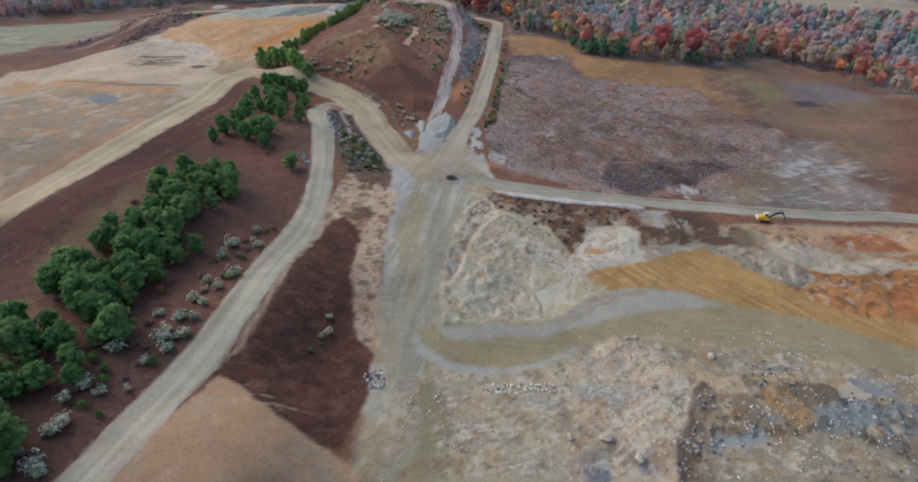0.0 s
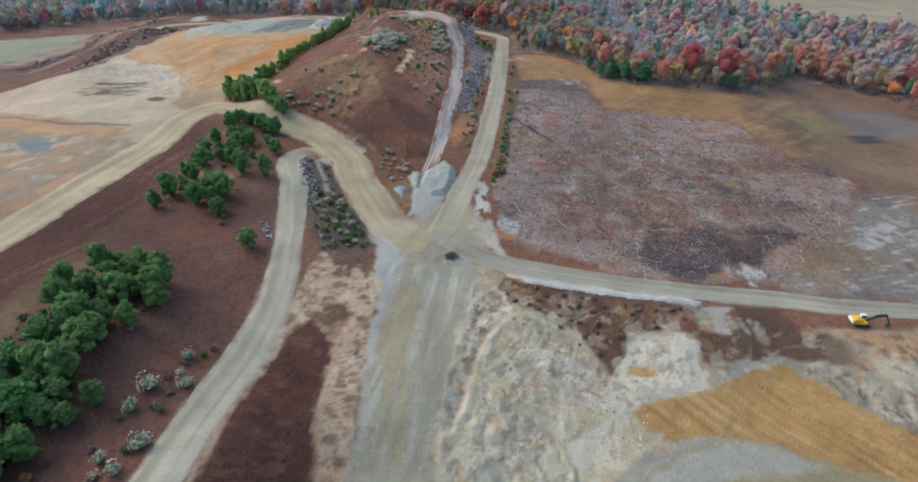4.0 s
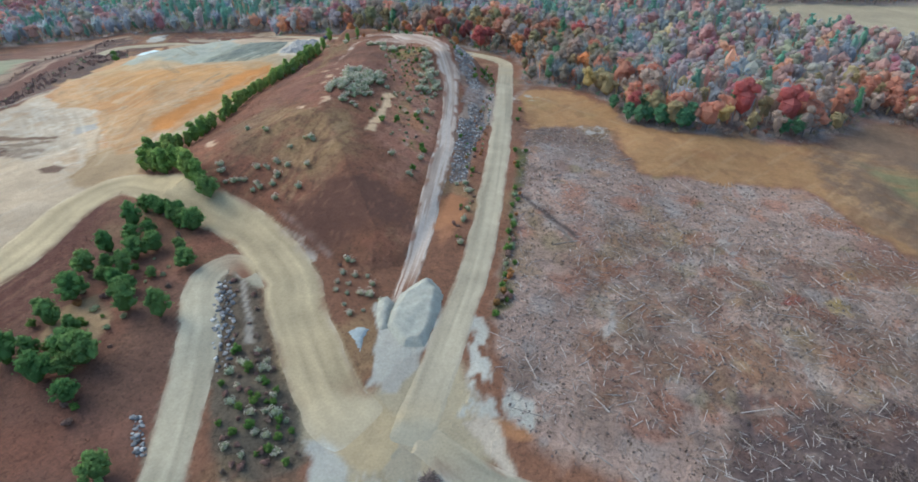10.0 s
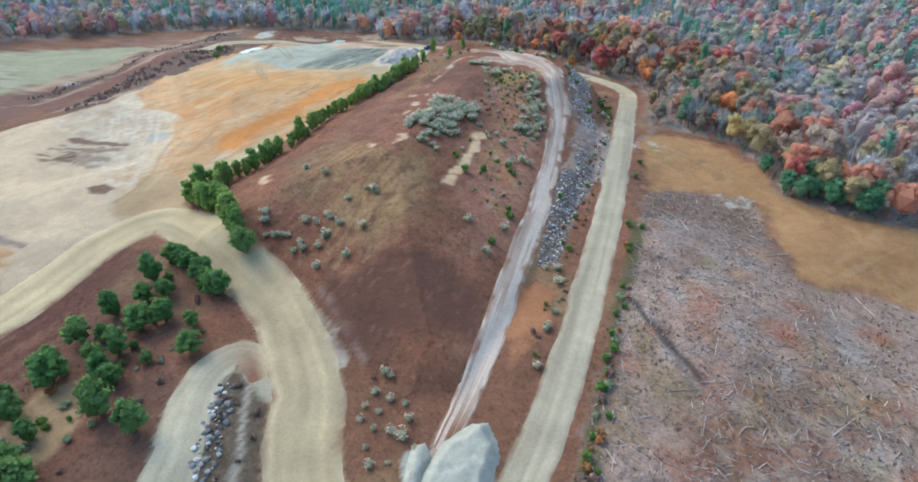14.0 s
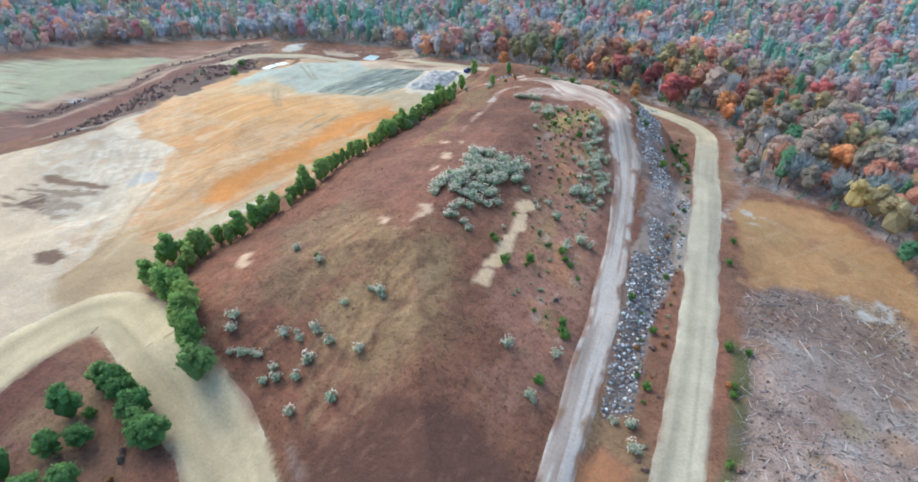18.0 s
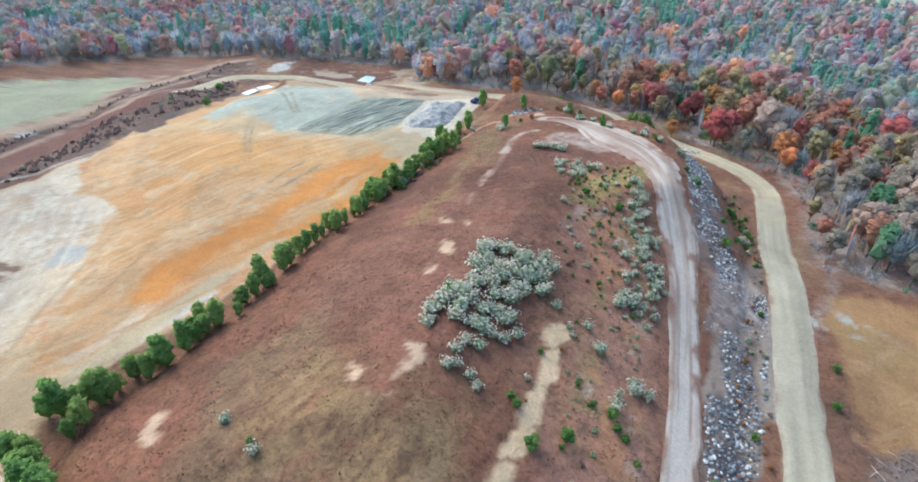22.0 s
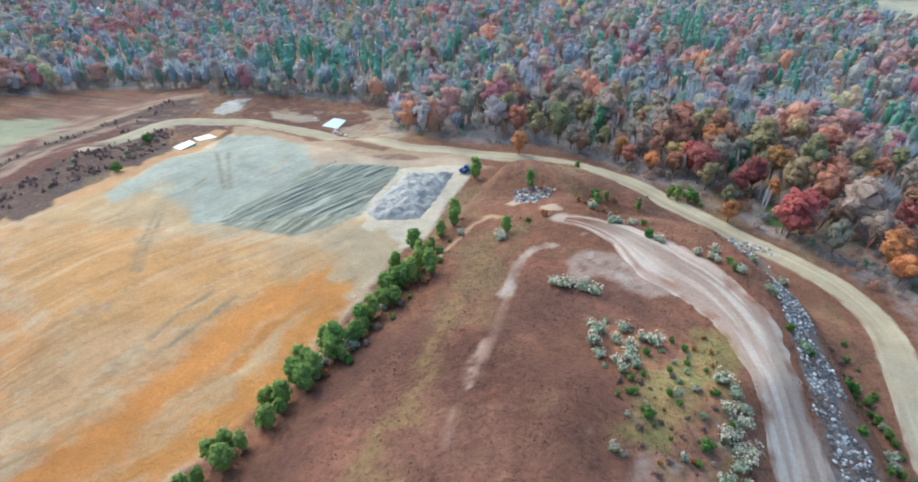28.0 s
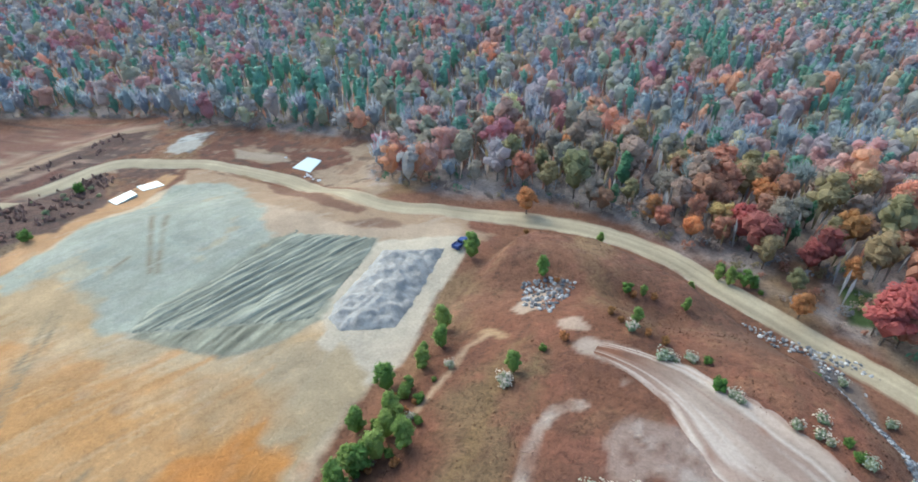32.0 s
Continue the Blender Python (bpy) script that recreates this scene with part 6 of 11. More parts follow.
mottle(OUTLINES["cream_floor"], (((0.64, 0.52, 0.36), 3.0, 0.1, 0.75, 471), (RUST, 3.2, 0.2, 0.6, 473), (SLATE, 4.5, 0.26, 0.4, 475), (DARK, 1.8, 0.33, 0.5, 477)), (DARK, 5.5, 0.045, 0.5, 479))
for args in ((OUTLINES["pit_incline"], (0.48, 0.47, 0.43), 84, 16, 1.1, 0.15, 0.6, 481), (OUTLINES["pit_incline"], (0.33, 0.315, 0.27), 82, 20, 1.4, 0.2, 0.5, 483), (OUTLINES["lane_soil"], (0.47, 0.43, 0.34), 8, 14, 1.2, 0.2, 0.5, 485)):
    banded(*args)
zone("pit_floor_sage", (0.55, 0.485, 0.355), 1, 2, [(-5.7, 76.5), (7.7, 75.1), (18.6, 78.4), (24, 81.9), (21.9, 66.8), (17.9, 59.1), (14.9, 52.2), (-4.6, 51.6)], 0.1, 0.7)
zone("pit_floor_pink", (0.61, 0.48, 0.365), 0.8, 2.5, [(24.8, 82.8), (33.5, 85.6), (42.5, 82.2), (47, 74.1), (40.6, 62.2), (34.7, 53.2), (15.4, 52.2), (17.9, 59.1), (21.3, 66.8)], 0.1, 0.8)
zone("pit_floor_olive", (0.42, 0.37, 0.26), 1, 2, [(33.5, 85.6), (49.2, 83.7), (67.7, 83.5), (80.8, 78.6), (91.5, 75.5), (86.7, 68.5), (75.7, 73.9), (63.7, 75.4), (52.1, 75.5), (42.3, 81.3)], 0.1, 0.5)
zone("pit_lower_brown", (0.4, 0.35, 0.26), 1, 2.5, [(46.5, 59.8), (57.7, 60.8), (68.4, 61.3), (77.8, 55.4), (76.1, 53), (41.6, 53.2)], 0.1, 0.6)
zone("pit_lane", (0.4, 0.345, 0.215), 0.8, 1, [(-3.1, 89.5), (15, 90), (27.2, 92.7), (36.8, 99.7), (45.8, 102.4), (55.2, 100.8), (65.5, 95.7), (80.2, 90.5), (95.9, 81.9), (91.5, 75.5), (73.8, 78.9), (58, 84), (40.2, 87), (28.6, 86.3), (18.9, 80.8), (8.9, 76.3), (0.7, 76.7), (-5.9, 80.4), (-7.9, 51.5), (-1.3, 51.7), (-2.5, 63.5), (-5.6, 74.2), (-8.7, 86.9)], 0.1, 0.1)
zone("pit_lane_slate", (0.44, 0.425, 0.385), 1, 1.5, [(-4.3, 88.7), (14.9, 89.2), (27, 91.7), (36.7, 99.3), (45.7, 101.9), (56.2, 99.8), (60.5, 96.7), (44.9, 94.6), (30.7, 90.4), (19.8, 86.8), (8.2, 85.1), (-1.7, 83.3)], 0.1, 0.1)
zone("pit_lane_olive", (0.35, 0.315, 0.19), 1.5, 1.5, [(3.2, 82.5), (14.4, 83.5), (22.3, 86.6), (17.8, 81.6), (10.3, 78.8), (3.7, 79.3)], 0.1, 0.1)
zone("pit_lane_rim", (0.47, 0.465, 0.43), 0.5, 0.6, [(-9.9, 86.8), (-7.8, 81.8), (-1.7, 78), (7.7, 76), (16.8, 78.7), (24.9, 83.2), (23.3, 81.2), (16, 77), (7.6, 74.3), (-2.2, 75.8), (-8.6, 79.5)], 0.1, 0.1)
zone("sage_cut", (0.53, 0.495, 0.385), 0.5, 1.2, [(-1.6, 99.7), (2.3, 108.8), (9.8, 111.3), (17.4, 105.4), (18.5, 91.5), (-3.1, 89.1)], 0.1, 1.4)
zone("pit_olive_slope", (0.52, 0.45, 0.33), 0.6, 1.2, [(10.6, 132.4), (19, 129.1), (26.3, 122.7), (30.5, 114.8), (26.2, 111.4), (17.6, 114.6), (17.4, 105.4), (12.5, 107.6), (8.3, 111), (2.3, 107.2), (2.4, 114.4), (6.9, 123)], 0.1, 1.2)
zone("pit_rim", (0.6, 0.53, 0.435), 0.35, 1.2, [(2.8, 139.5), (9.3, 140.1), (11.3, 132.7), (6.1, 125.6), (3.4, 119), (1.5, 111.5), (-1.1, 104.5), (-2.7, 96.2), (-4.6, 97.1), (-2.9, 107.9), (-0.8, 119.1), (1, 131)], 0.1, 1.8)
zone("pit_sweep", (0.6, 0.555, 0.48), 0.5, 1.5, [(12, 123.6), (21.3, 121), (29.2, 115.9), (33.3, 113.5), (42.2, 113.1), (36.1, 109.3), (29.9, 107.3), (23, 109.8), (16.1, 115.4)], 0.1, 0.8)
zone("pit_ochre_slope", (0.48, 0.3, 0.125), 0.5, 1.2, [(31.4, 107.7), (43.3, 111.5), (58, 115.2), (65.8, 119.8), (70.8, 113.2), (78.6, 101.5), (89.8, 95.5), (101.5, 89.8), (96.2, 82.3), (80.5, 90.9), (64.4, 96.3), (55.3, 101.1), (45.9, 102.8), (33.5, 103.5)], 0.1, 0.6)
zone("grey_crag", (0.42, 0.375, 0.295), 0.4, 1.5, [(65.9, 120.2), (72.8, 120.3), (80.7, 114.1), (89, 107.9), (82.7, 101.3), (77.5, 103.7), (71.2, 111.5)], 0.1, 1.8)
zone("pit_peach", (0.56, 0.365, 0.225), 0.4, 1.5, [(77.7, 125.5), (98.5, 125.4), (127.1, 127.2), (123.2, 121.5), (99.7, 114.1), (84.6, 118.2)], 0.1, 0.8)
zone("pit_red", (0.47, 0.2, 0.1), 0.5, 1.5, [(99.4, 121.7), (113.2, 125.1), (119.7, 118.1), (109.2, 116.1), (98.6, 116.6)], 0.1, 1)
zone("pit_cream_streak", (0.62, 0.545, 0.43), 0.35, 1.3, [(82.8, 118.7), (93, 117.8), (98.8, 112.5), (111, 112.8), (105.3, 108.5), (90.4, 109.1), (83, 112.4)], 0.1, 1)
zone("pit_rust_slope", (0.5, 0.24, 0.095), 0.5, 2, [(89.8, 107.9), (105.2, 109.4), (114.3, 108.5), (102.6, 91.4), (94.3, 92.1), (84.4, 96.7), (80.3, 100.8)], 0.1, 1.6)
zone("pit_brick", (0.56, 0.21, 0.09), 0.5, 1.5, [(104.3, 103.3), (112.4, 105.7), (104.4, 93.9), (100.2, 94.9)], 0.1, 1.4)
zone("pit_white_patch", (0.66, 0.625, 0.54), 0.3, 0.8, [(18.1, 101.6), (22.9, 104.2), (28.3, 108.3), (24.3, 101.1), (19.9, 95.4), (18.1, 97.4)], 0.1, 0.5)
zone("chalk_cut", (0.66, 0.62, 0.545), 0.25, 0.8, [(35.5, 126.6), (42.4, 125), (47.3, 122), (46.2, 114.3), (41.3, 112.8), (31.7, 113.3), (32.1, 119.7)], 0.1, 1.2)
zone("chalk_spot", (0.56, 0.33, 0.14), 0.3, 0.5, [(33.2, 118.7), (38.7, 118), (37.5, 115.7), (32.2, 115.8)])
zone("pit_blue_rock", (0.34, 0.37, 0.385), 0.5, 2, [(63.6, 66.3), (67.9, 68.3), (76.6, 69.7), (77.8, 66.4), (72.2, 62.6), (63.5, 61.9)], 0.1, 1.6)
zone("pit_blue_rock", (0.34, 0.37, 0.38), 0.5, 1.5, [(44.5, 60.9), (48.3, 61.8), (54.9, 63.8), (53.8, 60.3), (46.8, 59.2), (43.8, 58.1)], 0.1, 1.6)
zone("pit_dark_rock", (0.2, 0.16, 0.125), 0.5, 1.8, [(40.1, 62.2), (48.1, 72.7), (49.5, 71.2), (44.2, 62.1), (40.6, 53.2), (36.7, 53.2)], 0.1, 1.8)
zone("pit_dark_rock", (0.22, 0.18, 0.14), 0.5, 1.8, [(63.8, 73.2), (70.3, 72.5), (73.2, 69.6), (67.2, 66.9), (64, 66.9), (62.6, 69.6)], 0.1, 1.8)
zone("pit_ochre_rock", (0.42, 0.28, 0.14), 0.5, 1.8, [(59.2, 73.2), (64, 72.5), (65, 66.9), (61.4, 61.9), (58.4, 64.4), (56.9, 68.3)], 0.1, 1.4)
zone("pit_pale_rock", (0.58, 0.53, 0.45), 0.4, 1.5, [(40.1, 74.4), (46.2, 72), (42, 64.7), (38.7, 62.8), (38.9, 68.7)], 0.1, 1)
zone("pit_pale_rock", (0.56, 0.5, 0.41), 0.4, 1.5, [(75.7, 73.9), (81.7, 72.5), (76.9, 68.3), (72.1, 69.6)], 0.1, 1)
zone("slate_pool", (0.33, 0.345, 0.39), 0.3, 0.6, [(75.7, 73.9), (81.9, 74.6), (85.4, 72.3), (83.4, 69.8), (78.4, 70.8)], 0.1, 0)
zone("slate_patch", (0.4, 0.39, 0.365), 0.6, 1.5, [(21.6, 71.7), (24.8, 73.4), (31.6, 72.6), (34.5, 68.7), (29.3, 67.9), (22.7, 68.2)], 0.1, 0.2)
zone("dark_pool", (0.27, 0.28, 0.34), 0.3, 0.5, [(20.5, 56.4), (22.7, 58.3), (24.8, 57.5), (25.4, 53.6), (24.8, 52.8), (20.8, 52.5)], 0.1, 0)
zone("purple_slab", (0.42, 0.365, 0.36), 0.3, 0.8, [(27.9, 56.9), (32.3, 58.9), (34.8, 57.6), (33.3, 54.6), (30.1, 54.5)], 0.1, 0.3)
zone("pit_mud_arc", (0.46, 0.44, 0.33), 0.4, 0.8, [(-13.6, 51.7), (-10.2, 55.8), (-6.5, 59.4), (-5.9, 58.3), (-9.1, 53.8), (-10.8, 51.5)], 0.1, 0.5)
for args in (
             (OUTLINES["pit_ochre_slope"], (0.34, 0.19, 0.08), -52, 16, 0.8, 0.2, 0.7, 701),
             (OUTLINES["pit_ochre_slope"], (0.6, 0.44, 0.25), -52, 14, 0.8, 0.25, 0.6, 703),
             (OUTLINES["sage_cut"], (0.58, 0.55, 0.44), -93, 5, 0.9, 0.15, 0.7, 705),
             (OUTLINES["sage_cut"], (0.33, 0.31, 0.24), -93, 6, 0.8, 0.25, 0.6, 707),
             (OUTLINES["pit_rim"], (0.36, 0.24, 0.16), 77, 4, 0.9, 0.15, 0.7, 709),
             (OUTLINES["pit_rim"], (0.72, 0.67, 0.58), 77, 5, 0.8, 0.2, 0.7, 711),
             (OUTLINES["pit_cream_streak"], (0.3, 0.22, 0.15), -32, 9, 0.8, 0.15, 0.7, 713),
             (OUTLINES["pit_sweep"], (0.45, 0.37, 0.26), -34, 9, 0.9, 0.2, 0.6, 715),
             (OUTLINES["pit_olive_slope"], (0.6, 0.54, 0.42), 77, 5, 0.9, 0.2, 0.6, 717),
             (OUTLINES["pit_olive_slope"], (0.3, 0.25, 0.17), 77, 5, 0.8, 0.28, 0.5, 719),
             (OUTLINES["chalk_cut"], (0.46, 0.4, 0.33), -105, 4, 0.8, 0.15, 0.6, 721),
             (OUTLINES["grey_crag"], (0.2, 0.17, 0.14), -105, 4, 0.9, 0.2, 0.7, 723),
             (OUTLINES["grey_crag"], (0.58, 0.5, 0.38), -105, 5, 0.9, 0.2, 0.6, 725),
             (OUTLINES["pit_rust_slope"], (0.34, 0.16, 0.07), -52, 8, 1.4, 0.15, 0.6, 727),
             (OUTLINES["pit_rust_slope"], (0.62, 0.36, 0.19), -52, 8, 1.2, 0.25, 0.6, 729),
             (OUTLINES["pit_lane"], (0.46, 0.43, 0.34), -8, 22, 1.1, 0.2, 0.45, 731),
             (OUTLINES["pit_floor_sage"], (0.58, 0.53, 0.4), 17, 10, 1.0, 0.25, 0.6, 733)):
    banded(*args)
for nm in ("pit_floor_pink", "pit_floor_sage", "pit_lower_brown", "pit_floor_olive"):
    mottle(OUTLINES[nm], (((0.62, 0.53, 0.41), 3.2, 0.22, 0.6, 741), ((0.36, 0.3, 0.22), 3.6, 0.25, 0.55, 743), ((0.38, 0.38, 0.36), 4.5, 0.3, 0.45, 745)), ((0.26, 0.2, 0.15), 6.0, 0.03, 0.5, 747))
for nm in ("pit_blue_rock", "pit_dark_rock", "pit_ochre_rock", "pit_pale_rock", "grey_crag", "pit_rim", "pit_rust_slope", "pit_peach"):
    mottle(OUTLINES[nm], (((0.14, 0.11, 0.09), 1.7, 0.2, 0.6, 751), ((0.64, 0.58, 0.49), 1.6, 0.25, 0.55, 753), ((0.42, 0.25, 0.13), 2.2, 0.25, 0.5, 755)))

zone("sand_scar", (0.78, 0.6, 0.38), 0.2, 0.7, [(-22.5, 283.6), (-19.8, 284.5), (-19, 282.2), (-21.2, 278), (-22.8, 279.6)])
zone("sand_scar", (0.78, 0.6, 0.38), 0.2, 0.7, [(-22.8, 276.7), (-20.1, 279.2), (-19.8, 273.7), (-22.6, 270.3)])
zone("sand_scar", (0.78, 0.6, 0.38), 0.2, 0.7, [(-23.5, 269.4), (-20.8, 272.3), (-20.6, 265.9), (-23.4, 263.2)])
zone("sand_scar", (0.78, 0.6, 0.38), 0.2, 0.7, [(-24, 262.5), (-20.9, 265.3), (-21.4, 260.1), (-24.4, 258.1)])
zone("sand_scar", (0.78, 0.6, 0.38), 0.2, 0.7, [(-24.8, 257.8), (-21.8, 258.9), (-22.3, 254.5), (-25.2, 254)])
zone("sand", (0.66, 0.5, 0.35), 0.25, 1.2, [(-49.2, 267), (-44.3, 264.1), (-40.3, 263.4), (-40.1, 267.5), (-37.5, 264.9), (-38, 261.3), (-40.9, 259.4), (-45.2, 262.1)])
zone("sand", (0.66, 0.5, 0.35), 0.25, 1.2, [(-41, 270.5), (-38.2, 269.7), (-36.9, 267.4), (-38.5, 265.7)])
zone("sand", (0.66, 0.5, 0.35), 0.25, 1.2, [(-50.6, 309.9), (-46.8, 307.8), (-46.1, 304.8), (-48.7, 305.9)])
zone("sand", (0.66, 0.5, 0.35), 0.25, 1.2, [(-45.2, 298.3), (-42.3, 296.5), (-41.9, 292.6), (-44.3, 294.2)])
zone("sand", (0.66, 0.5, 0.35), 0.25, 1.2, [(-45.6, 290.6), (-43.4, 289.7), (-42.9, 286.7), (-44.5, 287.5)])
zone("sand", (0.66, 0.5, 0.35), 0.25, 1.2, [(-44.5, 306.4), (-41.7, 305), (-41.6, 302.7)])
zone("sand", (0.66, 0.5, 0.35), 0.25, 1.2, [(-70.5, 248.8), (-72.5, 253.9), (-70.5, 254.8), (-68.6, 251.1), (-68.3, 248.4)])
RILLS = [(-47.2, 245.1), (-39.7, 251.3), (-32.1, 243.3), (-34.4, 234.2), (-37.9, 226.6), (-43.6, 226.3), (-48.7, 236.3)]
for args in ((RILLS, (0.12, 0.07, 0.048), -97, 3.5, 0.8, 0.26, 0.6, 761), (RILLS, (0.38, 0.26, 0.145), -97, 9, 1.1, 0.1, 0.4, 763)):
    banded(*args)
FLANK = [(-67.5, 233), (-73.9, 244.9), (-66.7, 256), (-55.4, 269.7), (-47.2, 245.1), (-48.7, 236.3), (-45.7, 226), (-54.9, 223.7)]
for args in ((FLANK, (0.13, 0.075, 0.055), -118, 6, 1.0, 0.2, 0.55, 765), (FLANK, (0.3, 0.2, 0.12), -118, 7, 1.4, 0.15, 0.5, 767)):
    banded(*args)
zone("pad_low", (0.46, 0.345, 0.225), 2.0, 4.0, [(-212.7, 246.5), (-111.6, 210.2), (-105, 205), (-111, 180.9), (-116, 146.9), (-124.4, 129.7)])
mottle(OUTLINES["pad_low"], (((0.6, 0.36, 0.19), 9.0, 0.12, 0.6, 771), ((0.66, 0.56, 0.43), 6.0, 0.2, 0.6, 773), ((0.42, 0.38, 0.31), 7.0, 0.25, 0.5, 775)), ((0.36, 0.26, 0.17), 12.0, 0.03, 0.5, 777), 4.0)
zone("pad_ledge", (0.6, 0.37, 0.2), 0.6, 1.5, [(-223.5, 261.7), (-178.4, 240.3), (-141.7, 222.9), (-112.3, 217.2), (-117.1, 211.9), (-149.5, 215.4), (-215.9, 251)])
# The ledge's shade, painted into the soil colour along its north edge.
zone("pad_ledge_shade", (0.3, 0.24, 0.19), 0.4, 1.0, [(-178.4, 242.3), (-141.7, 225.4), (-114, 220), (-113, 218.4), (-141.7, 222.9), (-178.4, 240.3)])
zone("pad_lip", (0.63, 0.4, 0.23), 0.5, 1.5, [(-112.4, 183.7), (-115.6, 170.4), (-120.1, 148.8), (-123.1, 127.9), (-119.4, 124.3), (-114.9, 143.1), (-111.2, 165.7), (-108.7, 178.3)])
zone("pad_dip", (0.3, 0.32, 0.32), 0.6, 1, [(-144.3, 206.4), (-140.9, 210.6), (-131.4, 205.8), (-129.9, 198.8), (-138.2, 199.6)])
zone("pad_fan", (0.56, 0.4, 0.235), 1.5, 3.0, [(-88, 240), (-96, 234), (-104, 236), (-113, 252), (-112, 262), (-102, 262), (-95, 256)])
banded([(-160, 300), (-112, 300), (-98, 262), (-112, 248), (-150, 262)], (0.5, 0.36, 0.24), 64, 16, 1.0, 0.25, 0.6, 779)
banded([(-160, 300), (-112, 300), (-98, 262), (-112, 248), (-150, 262)], (0.76, 0.66, 0.52), 64, 12, 1.1, 0.25, 0.5, 781)
zone("west_maroon", (0.15, 0.068, 0.05), 4, 4, [(-100, 190), (-94, 222), (-84, 224), (-86, 190), (-92, 140), (-97, 100), (-112, 100), (-108, 140)], 0.7)
for args in ((OUTLINES["west_maroon"], (0.28, 0.15, 0.1), 78, 34, 1.2, 0.22, 0.6, 783), (OUTLINES["west_maroon"], (0.2, 0.13, 0.06), 78, 30, 1.6, 0.25, 0.4, 785)):
    banded(*args)
zone("dark_bank", (0.125, 0.06, 0.042), 0.4, 1.4, OUTLINES["brown_bank"], 0.8)
mottle(OUTLINES["brown_bank"], (((0.2, 0.1, 0.07), 2.2, 0.15, 0.6, 787), ((0.075, 0.04, 0.03), 2.0, 0.2, 0.6, 789)))
banded([(-40.5, 68), (-27, 64), (-22, 58), (-27, 56), (-38, 60)], (0.46, 0.32, 0.22), 8, 6, 0.75, 0.12, 0.75, 791)
zone("peach_patch", (0.56, 0.36, 0.21), 0.35, 1.0, [(-41.6, 66.9), (-30.8, 59.7), (-21.6, 55), (-16.5, 51), (-8, 30), (-50, 10), (-53, 40), (-48.4, 52)])
mottle([(-41.6, 66.9), (-30.8, 59.7), (-21.6, 55), (-16.5, 51), (-8, 30), (-50, 10), (-53, 40), (-48.4, 52)], (((0.48, 0.38, 0.26), 5.0, 0.15, 0.6, 793), ((0.62, 0.42, 0.27), 3.0, 0.2, 0.5, 795)))
SLOPE_EAST = [(-33, 346), (-17.8, 343.2), (-8.7, 330.8), (-6.2, 294.1), (-6.4, 264.7), (-8.1, 246.6), (-13.3, 250), (-19.3, 255.9), (-18.6, 278.9), (-18.3, 299.8), (-22.4, 316.9)]
mottle(SLOPE_EAST, (((0.27, 0.205, 0.095), 4.0, 0.12, 0.6, 797), ((0.42, 0.22, 0.115), 5.0, 0.15, 0.6, 799), ((0.5, 0.42, 0.34), 2.2, 0.36, 0.6, 801), ((0.15, 0.1, 0.06), 2.0, 0.3, 0.5, 803)), None, 3.0)
zone("clay_apron", (0.55, 0.42, 0.3), 0.8, 1.5, [(-130, 416.3), (-116.2, 413.6), (-94.4, 410.6), (-74.9, 422.7), (-72.2, 413.8), (-89.9, 407.6), (-110.6, 404.3), (-113.6, 401.1)])
zone("teal_sheet", (0.44, 0.45, 0.37), 1.2, 3.0, [(-165.5, 431.9), (-154.1, 437.6), (-129.3, 415.2), (-113.6, 401.1), (-118.2, 386.4), (-125.7, 376.4), (-120.6, 365.8), (-130, 365.5), (-136.3, 373.4), (-157.5, 369), (-161.9, 370.9), (-165.8, 398.8)])
mottle(OUTLINES["teal_sheet"], (((0.5, 0.5, 0.43), 4.0, 0.15, 0.5, 811), ((0.36, 0.39, 0.34), 3.0, 0.22, 0.5, 813), ((0.55, 0.44, 0.28), 7.0, 0.36, 0.5, 815)))
zone("spoil_rim", (0.66, 0.57, 0.44), 0.5, 1.0, [(-90.3, 406.9), (-71.1, 415.2), (-68.9, 406.4), (-72.6, 376.8), (-81.6, 372.8), (-88.2, 378.5), (-90.5, 387.4)])
zone("windrows", (0.33, 0.33, 0.27), 0.6, 1.0, [(-110.6, 404.3), (-90.1, 408.2), (-89.6, 400.3), (-90.5, 387.4), (-89.6, 378.1), (-101.2, 373.1), (-116.7, 366.3), (-121.1, 365.2), (-121.8, 371.9), (-116.7, 384.4)])
def trail(pts, half, colour, strength, seed, ragged=0.6):
    """A worn line through pts: a wheel mark, a footpath, the foot of a bank."""
    a = np.array(pts)
    lo, hi = a.min(0) - half - 4, a.max(0) + half + 4
    ii = np.nonzero((gx > lo[0]) & (gx < hi[0]) & (gy > lo[1]) & (gy < hi[1]))[0]
    px, py = gx[ii] + ragged * WOBX[ii], gy[ii] + ragged * WOBY[ii]
    d = np.full(len(ii), 1e6)
    for (ax, ay), (bx, by) in zip(pts, pts[1:]):
        u = np.clip(((px - ax) * (bx - ax) + (py - ay) * (by - ay)) / ((bx - ax) ** 2 + (by - ay) ** 2), 0, 1)
        d = np.minimum(d, np.hypot(px - ax - u * (bx - ax), py - ay - u * (by - ay)))
    w = strength * smooth(half + 0.35, half - 0.35, d) * np.clip(0.75 + 0.9 * fbm(gx[ii] / 3.5, gy[ii] / 3.5, seed, 2), 0, 1)
    tint[ii] += (np.array(colour) - tint[ii]) * w[:, None]
    scrub[ii] *= 1 - w


